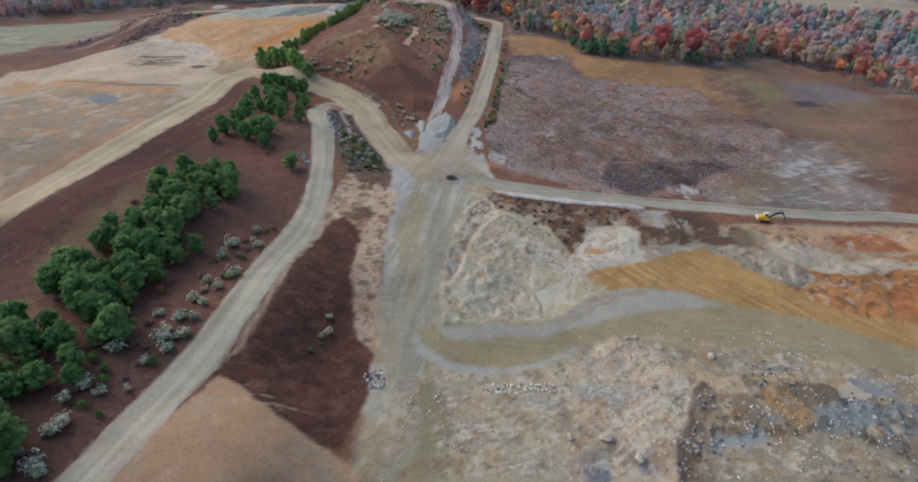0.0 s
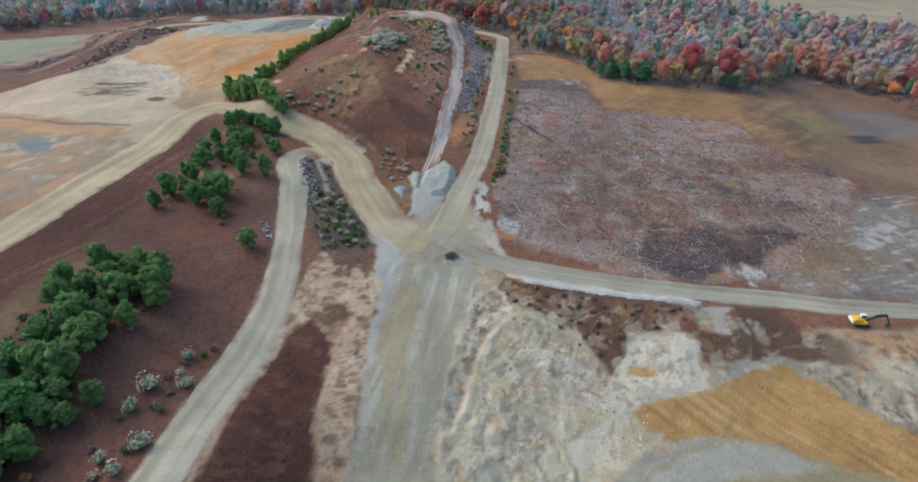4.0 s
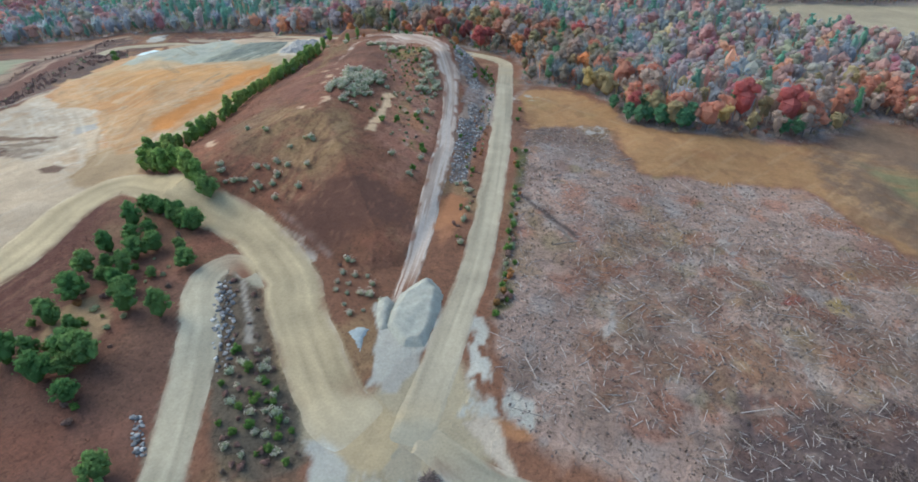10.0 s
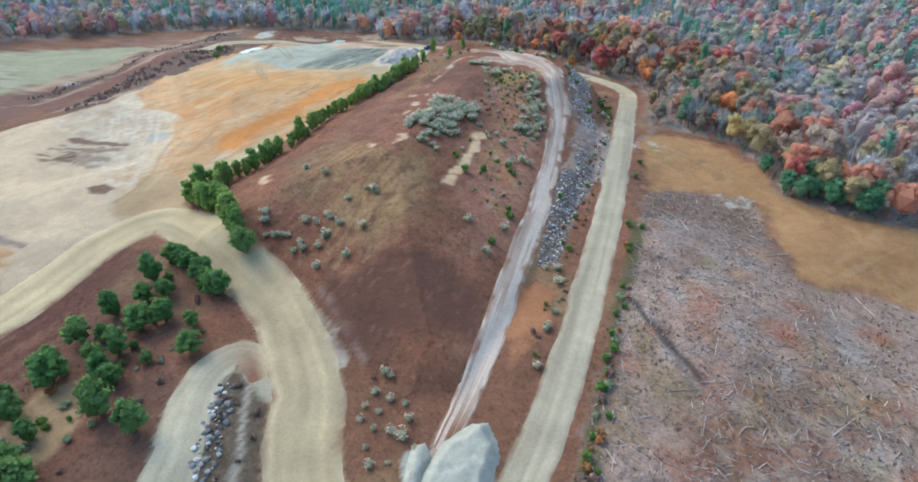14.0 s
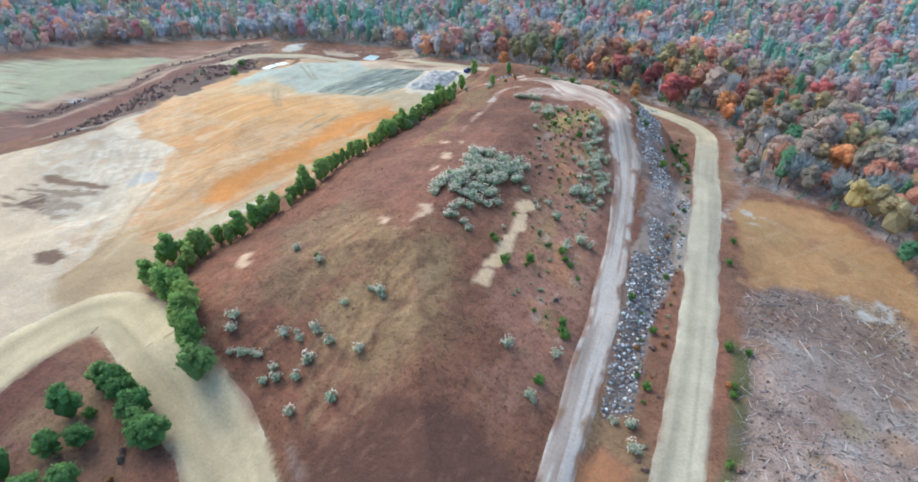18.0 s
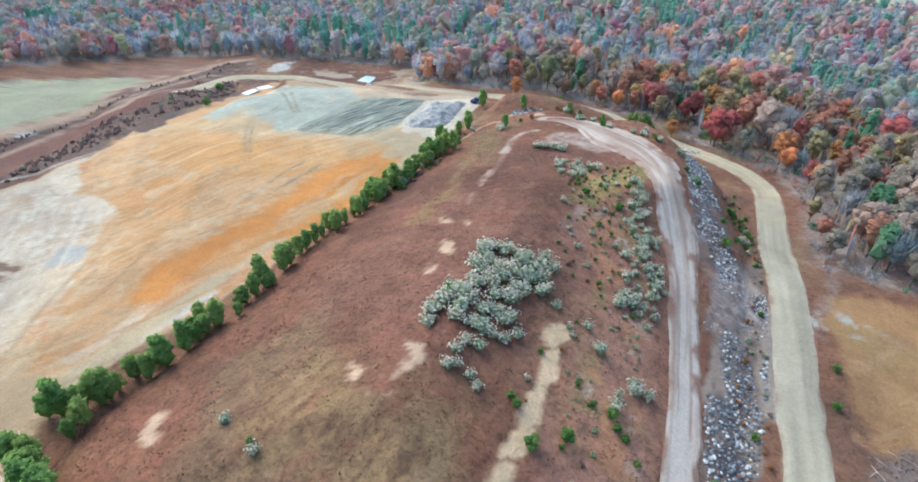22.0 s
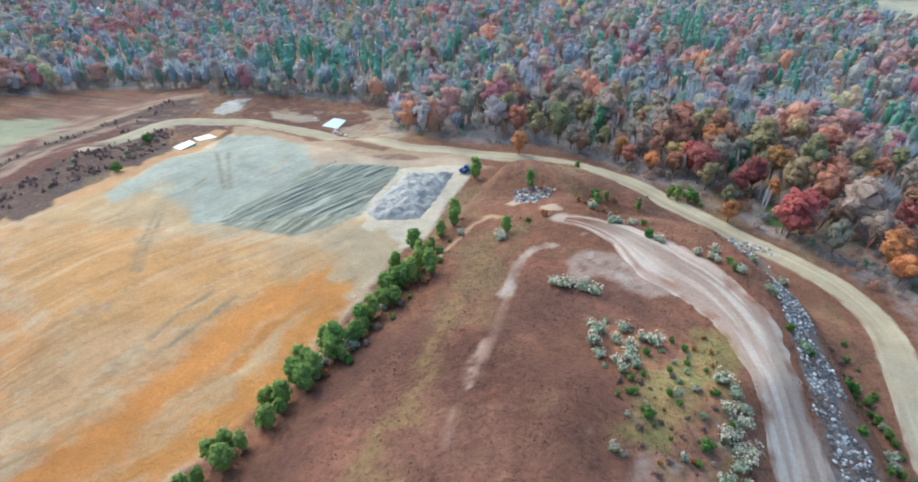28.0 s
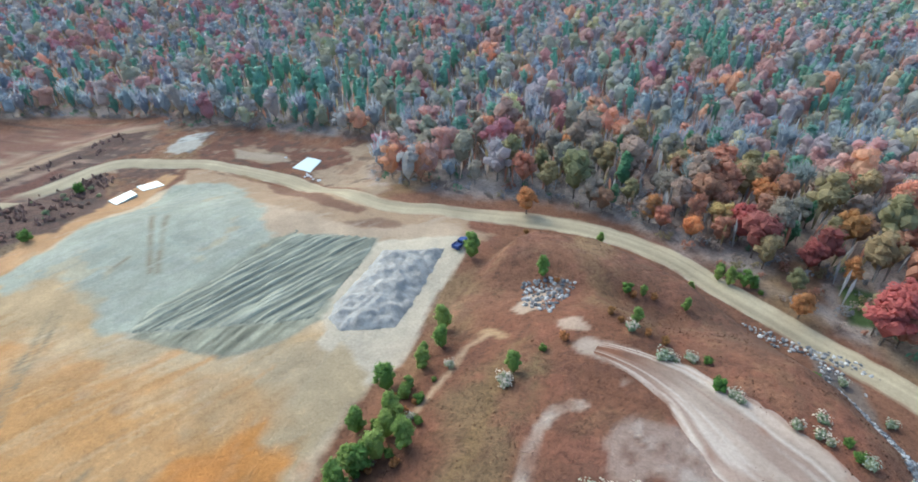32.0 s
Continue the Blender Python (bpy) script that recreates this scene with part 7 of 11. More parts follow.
zone("shoulder_clay", (0.43, 0.33, 0.275), 1, 2.5, [(-35, 360.9), (-32.7, 364.6), (-27.2, 362.8), (-21, 357.3), (-15.4, 353.8), (-21, 353.2), (-25.8, 353.9), (-29.9, 356.5), (-32.7, 353.9), (-35.3, 355.1)], 0.35)
mottle(OUTLINES["shoulder_clay"], (((0.56, 0.49, 0.43), 2.2, 0.1, 0.75, 851), ((0.2, 0.115, 0.085), 2.4, 0.22, 0.7, 853)))
trail([(-45, 347.9), (-44.9, 353.7), (-44.5, 359.4), (-43, 362.8), (-40.2, 364.5)], 1.0, (0.6, 0.53, 0.45), 0.95, 985, 1.3)
zone("pale_spot", (0.46, 0.34, 0.275), 0.35, 1.6, [(-46, 323.5), (-46.8, 329), (-45.8, 335.1), (-44.5, 333.5), (-44.2, 326.9), (-44.7, 323.6)])
trail([(-44.8, 347.9), (-44.7, 334.2), (-45.3, 324.4), (-45.9, 317.5), (-45.4, 314.2)], 0.6, (0.4, 0.27, 0.21), 0.6, 855)
trail([(-31.4, 361.7), (-28.9, 356.8), (-26.7, 353.9)], 0.5, (0.4, 0.29, 0.24), 0.6, 857)
zone("pale_spot", (0.4, 0.3, 0.24), 0.35, 2.2, [(-50, 395.4), (-46.6, 400.6), (-43.6, 400.4), (-46.2, 394)], 0.4)
zone("pale_spot", (0.4, 0.3, 0.24), 0.35, 2.2, [(-36.2, 370.8), (-33.5, 372.4), (-33.8, 369.5)], 0.4)
zone("pale_spot", (0.4, 0.3, 0.24), 0.35, 2.2, [(-28.9, 317.8), (-26.6, 325.4), (-25.5, 324.9), (-26.9, 319.5), (-27, 316.2)], 0.4)
zone("pale_spot", (0.4, 0.3, 0.24), 0.35, 2.2, [(-23.7, 325.7), (-18.9, 324.9), (-19.6, 323.7), (-24, 324.4)], 0.4)
zone("pale_spot", (0.4, 0.3, 0.24), 0.35, 2.2, [(-23.7, 317.1), (-20.3, 320.5), (-16.8, 320.8), (-17.5, 318.5), (-23, 315.7)], 0.4)
trail([(-62.4, 360.8), (-61.2, 365.4), (-59.8, 369.5), (-59.2, 375.6), (-56.5, 379.2)], 0.5, (0.6, 0.46, 0.31), 0.9, 981, 0.5)
trail([(-58.8, 377.6), (-56.7, 380), (-54.3, 378.6)], 1.0, (0.58, 0.42, 0.24), 0.9, 983, 0.8)
zone("sand_dot", (0.58, 0.46, 0.35), 0.3, 0.8, [(-53.9, 386.5), (-52.7, 393.7), (-48.8, 396.6), (-49.4, 387.5), (-51.7, 385.1)])
zone("crest_green", (0.27, 0.225, 0.095), 1.5, 3, [(-19.6, 333.8), (-14.8, 346.8), (-10.6, 346.7), (-10.9, 337), (-15.2, 329.4), (-21, 320.1), (-25.2, 319.5), (-23.3, 326.9)], 0.85)
mottle(OUTLINES["crest_green"], (((0.2, 0.21, 0.075), 2.6, 0.15, 0.6, 861), ((0.4, 0.24, 0.12), 3.4, 0.2, 0.55, 863), ((0.14, 0.085, 0.06), 2.4, 0.25, 0.5, 865)), None, 3.0)
zone("west_field", (0.35, 0.345, 0.23), 1.2, 1.5, [(-311.3, 388.9), (-298.9, 409.8), (-281.3, 430.3), (-264, 438.1), (-253.7, 435.6), (-233.6, 385.7), (-244.2, 364.2), (-252.7, 344.7)], 0.15)
mottle(OUTLINES["west_field"], (((0.3, 0.315, 0.195), 16.0, 0.1, 0.55, 871), ((0.4, 0.365, 0.26), 10.0, 0.2, 0.45, 873)), None, 4.0)
zone("west_rim", (0.42, 0.3, 0.215), 0.8, 1.2, [(-251.5, 343.8), (-243.6, 363.6), (-233, 385.1), (-251.7, 434.3), (-246.6, 433.9), (-226.9, 380.7), (-238.1, 358.8), (-244.8, 338.7)])
zone("west_dark", (0.135, 0.085, 0.07), 1, 2.5, [(-235.1, 331.4), (-236.3, 344.1), (-233.9, 357.9), (-225.1, 377.2), (-222.1, 410.4), (-224.9, 457.8), (-212.3, 464.9), (-207, 454.6), (-216.3, 415.6), (-218.5, 377.6), (-227.5, 352.3), (-225.9, 324.7)], 0.9)
zone("west_red", (0.19, 0.092, 0.07), 0.8, 2, [(-222.7, 322.5), (-222.7, 345.5), (-217.2, 369.5), (-205.2, 374.9), (-214, 413), (-213.7, 433.9), (-195.8, 381.7), (-203.4, 363.1), (-204.1, 351.3), (-196.5, 329.8), (-193.3, 314.6), (-198, 306.1)], 0.8)
zone("west_scrub", (0.165, 0.105, 0.085), 1, 2.5, [(-190.4, 312.4), (-200.4, 340.1), (-205, 358.2), (-195.8, 381.7), (-209, 423.3), (-204.7, 431.4), (-192.9, 428.4), (-173.2, 396.9), (-183.2, 377.5), (-186.2, 362.5), (-184.4, 350.1), (-184.1, 333.9), (-181.1, 315.4), (-187.7, 306.4)], 0.95)
mottle(OUTLINES["west_scrub"], (((0.09, 0.075, 0.065), 2.5, 0.1, 0.6, 875), ((0.22, 0.13, 0.1), 3.0, 0.2, 0.6, 877)))
mottle(OUTLINES["west_dark"], (((0.085, 0.06, 0.05), 2.6, 0.12, 0.6, 879), ((0.24, 0.14, 0.1), 3.0, 0.24, 0.6, 881)))
trail([(-223.6, 323.1), (-224.5, 347), (-221.5, 370.2), (-207.3, 377.1), (-217.4, 416.8), (-214.4, 434.8), (-202.5, 438)], 1.5, (0.42, 0.29, 0.215), 0.85, 883)
trail([(-251.4, 434.4), (-245.5, 452.7), (-230.7, 465.1), (-213.4, 469.3)], 2.0, (0.45, 0.32, 0.235), 0.85, 885)
trail([(-194.5, 303.8), (-189.2, 311.5), (-180.8, 319.4), (-180.5, 329.5), (-177.7, 336.9)], 1.0, (0.52, 0.46, 0.39), 0.85, 887)
trail([(-211.1, 377.3), (-207.6, 395.2), (-204.9, 415.2), (-201.5, 428.1), (-200.4, 433)], 1.2, (0.38, 0.26, 0.19), 0.8, 889)
zone("strip_grey", (0.42, 0.42, 0.42), 0.5, 1.2, [(-239.7, 354.7), (-236.9, 359.2), (-230.5, 355.5), (-231.9, 350.3)])
zone("rear_pale", (0.5, 0.46, 0.4), 0.4, 1, [(-193.3, 455.2), (-187.2, 462.6), (-182.6, 458.2), (-185.1, 450.1), (-191.2, 448.8)])
zone("rear_pale", (0.46, 0.37, 0.28), 0.4, 1, [(-170.1, 460.2), (-152.4, 462.5), (-147.5, 458.7), (-165, 454.5)])
zone("cream_sheet", (0.64, 0.53, 0.4), 0.4, 2.5, [(-182, 305.9), (-176.3, 315.5), (-171.8, 327.4), (-160.7, 319.2), (-159.5, 313.4), (-149.1, 314.9), (-139.1, 308.7), (-140.3, 304.5), (-141.3, 298.2), (-134.4, 284.1), (-122.8, 270), (-114.5, 257), (-108.1, 247.7), (-108.3, 241.3), (-184.2, 296.4)])
zone("orange_sheet", (0.62, 0.385, 0.2), 0.4, 2.5, [(-162.8, 318.5), (-175.7, 340.1), (-181.8, 357.8), (-164, 355.1), (-156, 337), (-117.6, 323.9), (-95.3, 333.4), (-86.2, 351.4), (-82.8, 348.4), (-88.5, 314.6), (-94.3, 291.5), (-96.8, 275.9), (-98.5, 259), (-103.6, 256.4), (-113.9, 270.8), (-129.8, 289.5), (-136.3, 300.5), (-138.1, 308.1), (-148.7, 314.6), (-158.8, 313.2)])
zone("orange_hot", (0.62, 0.34, 0.15), 0.8, 3, [(-147.3, 315.3), (-139.3, 325.8), (-119.7, 321.1), (-118.8, 308.9), (-123.1, 299.7), (-133.4, 302.8)])
zone("peach_tongue", (0.66, 0.5, 0.35), 0.35, 1.5, [(-101.4, 260.5), (-99.4, 268.3), (-98.8, 275.5), (-100.1, 279.9), (-97.6, 282.2), (-95.9, 277.8), (-96.6, 270.3), (-98.9, 260.9)])
zone("grey_sheen", (0.5, 0.47, 0.43), 0.5, 1.5, [(-137.7, 285.4), (-132.9, 293.9), (-128.9, 289.1), (-133.2, 283)])
zone("spoil_strip_dark", (0.27, 0.18, 0.12), 0.4, 1.5, [(-161.8, 280), (-160.1, 282.4), (-151, 280.8), (-138.4, 277.4), (-138.8, 275.3), (-151.8, 278.2)])
zone("spoil_strip_dark", (0.36, 0.28, 0.21), 0.5, 2, [(-152.9, 272.9), (-146.1, 273.7), (-136.5, 271.1), (-133.4, 263.8), (-139.3, 264)])
for nm, marks in (("cream_sheet", (((0.74, 0.66, 0.54), 3.0, 0.12, 0.6, 931), ((0.52, 0.41, 0.29), 4.0, 0.22, 0.5, 933), ((0.62, 0.43, 0.26), 7.0, 0.28, 0.5, 935))), ("orange_sheet", (((0.64, 0.49, 0.32), 5.0, 0.16, 0.6, 937), ((0.56, 0.29, 0.11), 4.0, 0.2, 0.55, 939), ((0.44, 0.32, 0.2), 3.0, 0.33, 0.5, 941)))):
    mottle(OUTLINES[nm], marks, ((0.44, 0.27, 0.14), 9.0, 0.025, 0.45, 943))
RED_BRUSH = [(20, 160), (60, 150), (95, 165), (112, 195), (100, 214), (60, 226), (24, 212)]
mottle(RED_BRUSH, (((0.25, 0.125, 0.085), 7.0, -0.05, 0.6, 951), ((0.2, 0.15, 0.12), 4.0, 0.15, 0.5, 953), ((0.4, 0.31, 0.26), 3.0, 0.3, 0.5, 955)), None, 8.0)
zone("crest_olive", (0.27, 0.19, 0.095), 2.0, 3.5, [(-50.9, 375.2), (-52, 364), (-53.1, 347.4), (-52, 329), (-51.1, 315.4), (-51, 308.1), (-54.6, 307.6), (-53.6, 319.3), (-54.1, 337.5), (-54.3, 355.1), (-52.7, 369.4)], 0.85)
trail([(28.3, 318), (36.4, 313.3), (47, 306.2), (57.4, 296.8), (63.2, 288.8), (68.2, 282.1)], 0.5, (0.48, 0.36, 0.24), 0.3, 957)
zone("pale_spot", (0.5, 0.46, 0.41), 0.4, 2.5, [(43.8, 288.8), (50, 290.7), (56.2, 287.4), (52.1, 282.8), (45.6, 283.3)])
for nm in ("sage_cut", "pit_olive_slope", "pit_rim", "pit_sweep", "chalk_cut", "pit_floor_pink", "pit_floor_sage", "pit_floor_olive", "pit_lower_brown"):
    mottle(OUTLINES[nm], (((0.72, 0.67, 0.57), 1.5, 0.22, 0.65, 961), ((0.3, 0.235, 0.165), 1.3, 0.3, 0.6, 963), ((0.42, 0.42, 0.4), 2.4, 0.25, 0.5, 965), ((0.5, 0.33, 0.18), 3.0, 0.3, 0.5, 967)), ((0.24, 0.18, 0.125), 4.0, 0.022, 0.6, 969))
for nm, turn in (("sage_cut", -98), ("sage_cut", -75), ("pit_olive_slope", 60), ("pit_sweep", -34), ("pit_floor_pink", 35), ("pit_floor_sage", 12)):
    banded(OUTLINES[nm], (0.68, 0.62, 0.51), turn, 7, 0.6, 0.24, 0.7, 971 + turn)
    banded(OUTLINES[nm], (0.3, 0.26, 0.2), turn, 5, 0.55, 0.3, 0.6, 973 + turn)
zone("edge_scrub", (0.34, 0.265, 0.235), 2.0, 3.0, [(7.1, 444.9), (21, 440.7), (32.5, 424.6), (36.8, 395.8), (35.6, 365.4), (31.2, 333.4), (23.5, 309.4), (42.4, 363.3), (46, 399.1), (41.1, 427.2), (29.1, 446), (12.7, 453.1)], 0.9)
zone("rubble_soil", (0.33, 0.27, 0.24), 1.0, 2.0, [(2.3, 300), (15, 306.4), (16.2, 314.6), (13.5, 320.2), (12.1, 325.3), (8.3, 327.8), (5.3, 314.7)], 0.6)
mottle(OUTLINES["rubble_soil"], (((0.5, 0.46, 0.42), 1.4, 0.1, 0.6, 991), ((0.2, 0.14, 0.11), 1.6, 0.18, 0.6, 993)))
zone("amber_blend", (0.56, 0.41, 0.24), 2.5, 4, [(-161.3, 361.3), (-151.3, 377.2), (-142.5, 376.1), (-131.8, 367.8), (-135.6, 362.1), (-147.5, 357.6)])
trail([(-140.4, 366.4), (-131.4, 352.9), (-122.4, 341.5)], 0.5, (0.3, 0.25, 0.17), 0.95, 891, 0.2)
trail([(-138, 365.8), (-128.8, 352.1), (-120.6, 341.5)], 0.5, (0.3, 0.25, 0.17), 0.95, 891, 0.2)
trail([(-151.3, 403.8), (-131.7, 382.1)], 0.5, (0.3, 0.25, 0.17), 0.95, 891, 0.2)
trail([(-146.8, 403.8), (-130, 382.5)], 0.5, (0.3, 0.25, 0.17), 0.95, 891, 0.2)
trail([(-140.3, 380.2), (-140.7, 385.5)], 0.5, (0.3, 0.25, 0.17), 0.95, 891, 0.2)
trail([(-103.9, 326.1), (-103.8, 332.4), (-102.1, 340.1)], 0.5, (0.3, 0.25, 0.17), 0.95, 891, 0.2)
trail([(-99.5, 326), (-98.6, 330.8), (-96.9, 340.1)], 0.5, (0.3, 0.25, 0.17), 0.95, 891, 0.2)
trail([(-105.2, 299.9), (-96.2, 311.3), (-87.2, 326.9), (-79.8, 345.7)], 0.4, (0.42, 0.26, 0.13), 0.7, 893, 0.3)
trail([(-108.2, 302), (-100, 312.8), (-93.4, 324.4)], 0.4, (0.66, 0.5, 0.3), 0.7, 894, 0.3)
trail([(-112, 304.8), (-105.2, 314.3), (-100.4, 321.5)], 0.4, (0.42, 0.26, 0.13), 0.7, 895, 0.3)
trail([(-98.2, 299.6), (-88.3, 314.5), (-81.6, 330.5)], 0.4, (0.66, 0.5, 0.3), 0.7, 896, 0.3)
trail([(-117.4, 308.7), (-110.6, 314.8)], 0.4, (0.42, 0.26, 0.13), 0.7, 897, 0.3)
trail([(-130.8, 299.5), (-122.3, 277.4), (-110.1, 258.2), (-107.6, 247.4), (-107.6, 240.8)], 0.45, (0.4, 0.27, 0.15), 0.7, 901, 0.3)
trail([(-123.1, 299.7), (-116.2, 276.2), (-106.8, 257.9), (-105, 248.7)], 0.45, (0.66, 0.52, 0.34), 0.7, 902, 0.3)
trail([(-114, 296.2), (-109.9, 274.3), (-103.8, 257.2)], 0.45, (0.4, 0.27, 0.15), 0.7, 903, 0.3)
trail([(-127.3, 299.7), (-119.6, 277.5), (-109.9, 259.4)], 0.45, (0.66, 0.52, 0.34), 0.7, 904, 0.3)
trail([(-80.9, 285.7), (-91.8, 264.9), (-95.6, 256.1)], 0.45, (0.4, 0.27, 0.15), 0.7, 905, 0.3)
FAN = [(-166.8, 301), (-146.8, 311.4), (-139.4, 308.6), (-139, 298), (-123.7, 278.7), (-110.6, 261.4), (-119, 256.6), (-148.4, 278.6)]
for args in ((FAN, (0.52, 0.43, 0.32), 127, 14, 1.0, 0.18, 0.7, 911), (FAN, (0.76, 0.68, 0.55), 127, 14, 1.0, 0.18, 0.6, 913), (OUTLINES["pad_orange"], (0.44, 0.25, 0.1), 61, 22, 1.0, 0.3, 0.5, 915), (OUTLINES["pad_orange"], (0.68, 0.5, 0.3), 61, 20, 1.0, 0.3, 0.5, 917), (OUTLINES["teal_sheet"], (0.52, 0.52, 0.45), 69, 16, 1.2, 0.2, 0.6, 919), (OUTLINES["teal_sheet"], (0.35, 0.36, 0.3), 69, 14, 1.0, 0.32, 0.5, 921)):
    banded(*args)
zone("spoil_strip_dark", (0.26, 0.17, 0.115), 0.4, 1.2, [(-163.9, 282.1), (-156.7, 283.5), (-140.3, 282.2), (-137.6, 280.3), (-148.7, 279.7), (-160.7, 280)])
zone("spoil_strip_dark", (0.33, 0.25, 0.18), 0.4, 1.2, [(-159.9, 275.6), (-149.7, 276.9), (-138, 276.5), (-147.7, 273.3)])
zone("spoil_strip_dark", (0.22, 0.14, 0.1), 0.4, 1.2, [(-121.3, 246.4), (-117.7, 248.3), (-113.6, 246.8), (-114.4, 243.3), (-118.8, 243.7)])
zone("orange_band", (0.63, 0.295, 0.09), 1.8, 3, [(-91.4, 301.6), (-84.3, 313.4), (-81.2, 329.9), (-81.8, 349.3), (-75.9, 349.1), (-75, 339), (-76.6, 324.4), (-79.8, 309.2), (-82.4, 304.3)])
zone("orange_band", (0.64, 0.285, 0.085), 2.0, 3, [(-86.6, 352.3), (-95.3, 333.4), (-98.3, 309.9), (-106.3, 287.3), (-104.5, 277.3), (-97.6, 276.9), (-94.6, 294.4), (-89.4, 316.2), (-82.4, 348.5)])
banded(OUTLINES["orange_band"], (0.5, 0.24, 0.075), 57, 24, 1.0, 0.15, 0.5, 945)
# The quarry's soil is stained yellow by iron throughout.
stain = smooth(-1, 2, poly_sd(gx, gy, OUTLINES["pit"]))[:, None]
tint *= 1 + stain * (np.array([1.03, 1.0, 0.91]) - 1)
# The mound is red clay; the western pads are a little darker than the quarry.
red = smooth(-6, 6, poly_sd(gx, gy, [(-88, 236), (-40, 204), (-12, 206), (6, 262), (14, 330), (4, 372), (-40, 402), (-68, 378), (-76, 300)]))[:, None]
tint *= 1 + red * (np.array([1.05, 0.97, 0.94]) - 1)
tint *= 1 - (0.1 * smooth(-76, -104, gx) * smooth(350, 300, gy))[:, None]
tint *= 1 - 0.12 * (red[:, 0] * smooth(270, 310, gy) * smooth(-16, -30, gx))[:, None]
tint *= 1 - (0.2 * smooth(-52, -66, gx) * smooth(190, 150, gy))[:, None]
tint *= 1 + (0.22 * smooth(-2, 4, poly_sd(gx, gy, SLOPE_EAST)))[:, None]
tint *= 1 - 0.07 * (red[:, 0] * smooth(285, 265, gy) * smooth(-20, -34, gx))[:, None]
tint0 = tint.copy()
edge, road_colour = road_near(gx, gy)
w = smooth(-0.3, -1.2, edge + 0.5 * WOBX)
tint += (road_colour - tint) * w[:, None]
scrub *= 1 - w
flat = smooth(-0.5, 3.5, edge)
gz = land(gx, gy)
inner = smooth(520, 430, np.hypot(gx, gy - 230))
gz += inner * flat * rugged * (0.75 * fbm(gx / 7, gy / 7, 71, 3) + 0.36 * fbm(gx / 1.7, gy / 1.7, 75, 3))
gz -= 0.12 * (1 - flat)
nx, ny = len(GX), len(GY)
quad = np.arange(nx * ny).reshape(ny, nx)
faces = np.stack([quad[:-1, :-1], quad[:-1, 1:], quad[1:, 1:], quad[1:, :-1]], -1).reshape(-1, 4)
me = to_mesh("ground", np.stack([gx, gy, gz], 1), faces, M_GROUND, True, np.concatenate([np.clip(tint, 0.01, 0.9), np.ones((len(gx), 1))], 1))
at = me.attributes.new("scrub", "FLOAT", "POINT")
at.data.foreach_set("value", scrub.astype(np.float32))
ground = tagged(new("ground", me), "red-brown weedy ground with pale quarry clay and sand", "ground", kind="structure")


def level(x, y):
    """Height of the built ground, read off the sheet."""
    x, y = np.atleast_1d(np.asarray(x, float)), np.atleast_1d(np.asarray(y, float))
    i, j = np.clip(np.searchsorted(GX, x) - 1, 0, nx - 2), np.clip(np.searchsorted(GY, y) - 1, 0, ny - 2)
    u, v = (x - GX[i]) / (GX[i + 1] - GX[i]), (y - GY[j]) / (GY[j + 1] - GY[j])
    Z = gz.reshape(ny, nx)
    return (Z[j, i] * (1 - u) + Z[j, i + 1] * u) * (1 - v) + (Z[j + 1, i] * (1 - u) + Z[j + 1, i + 1] * u) * v


def lev(x, y):
    return float(level(x, y)[0])


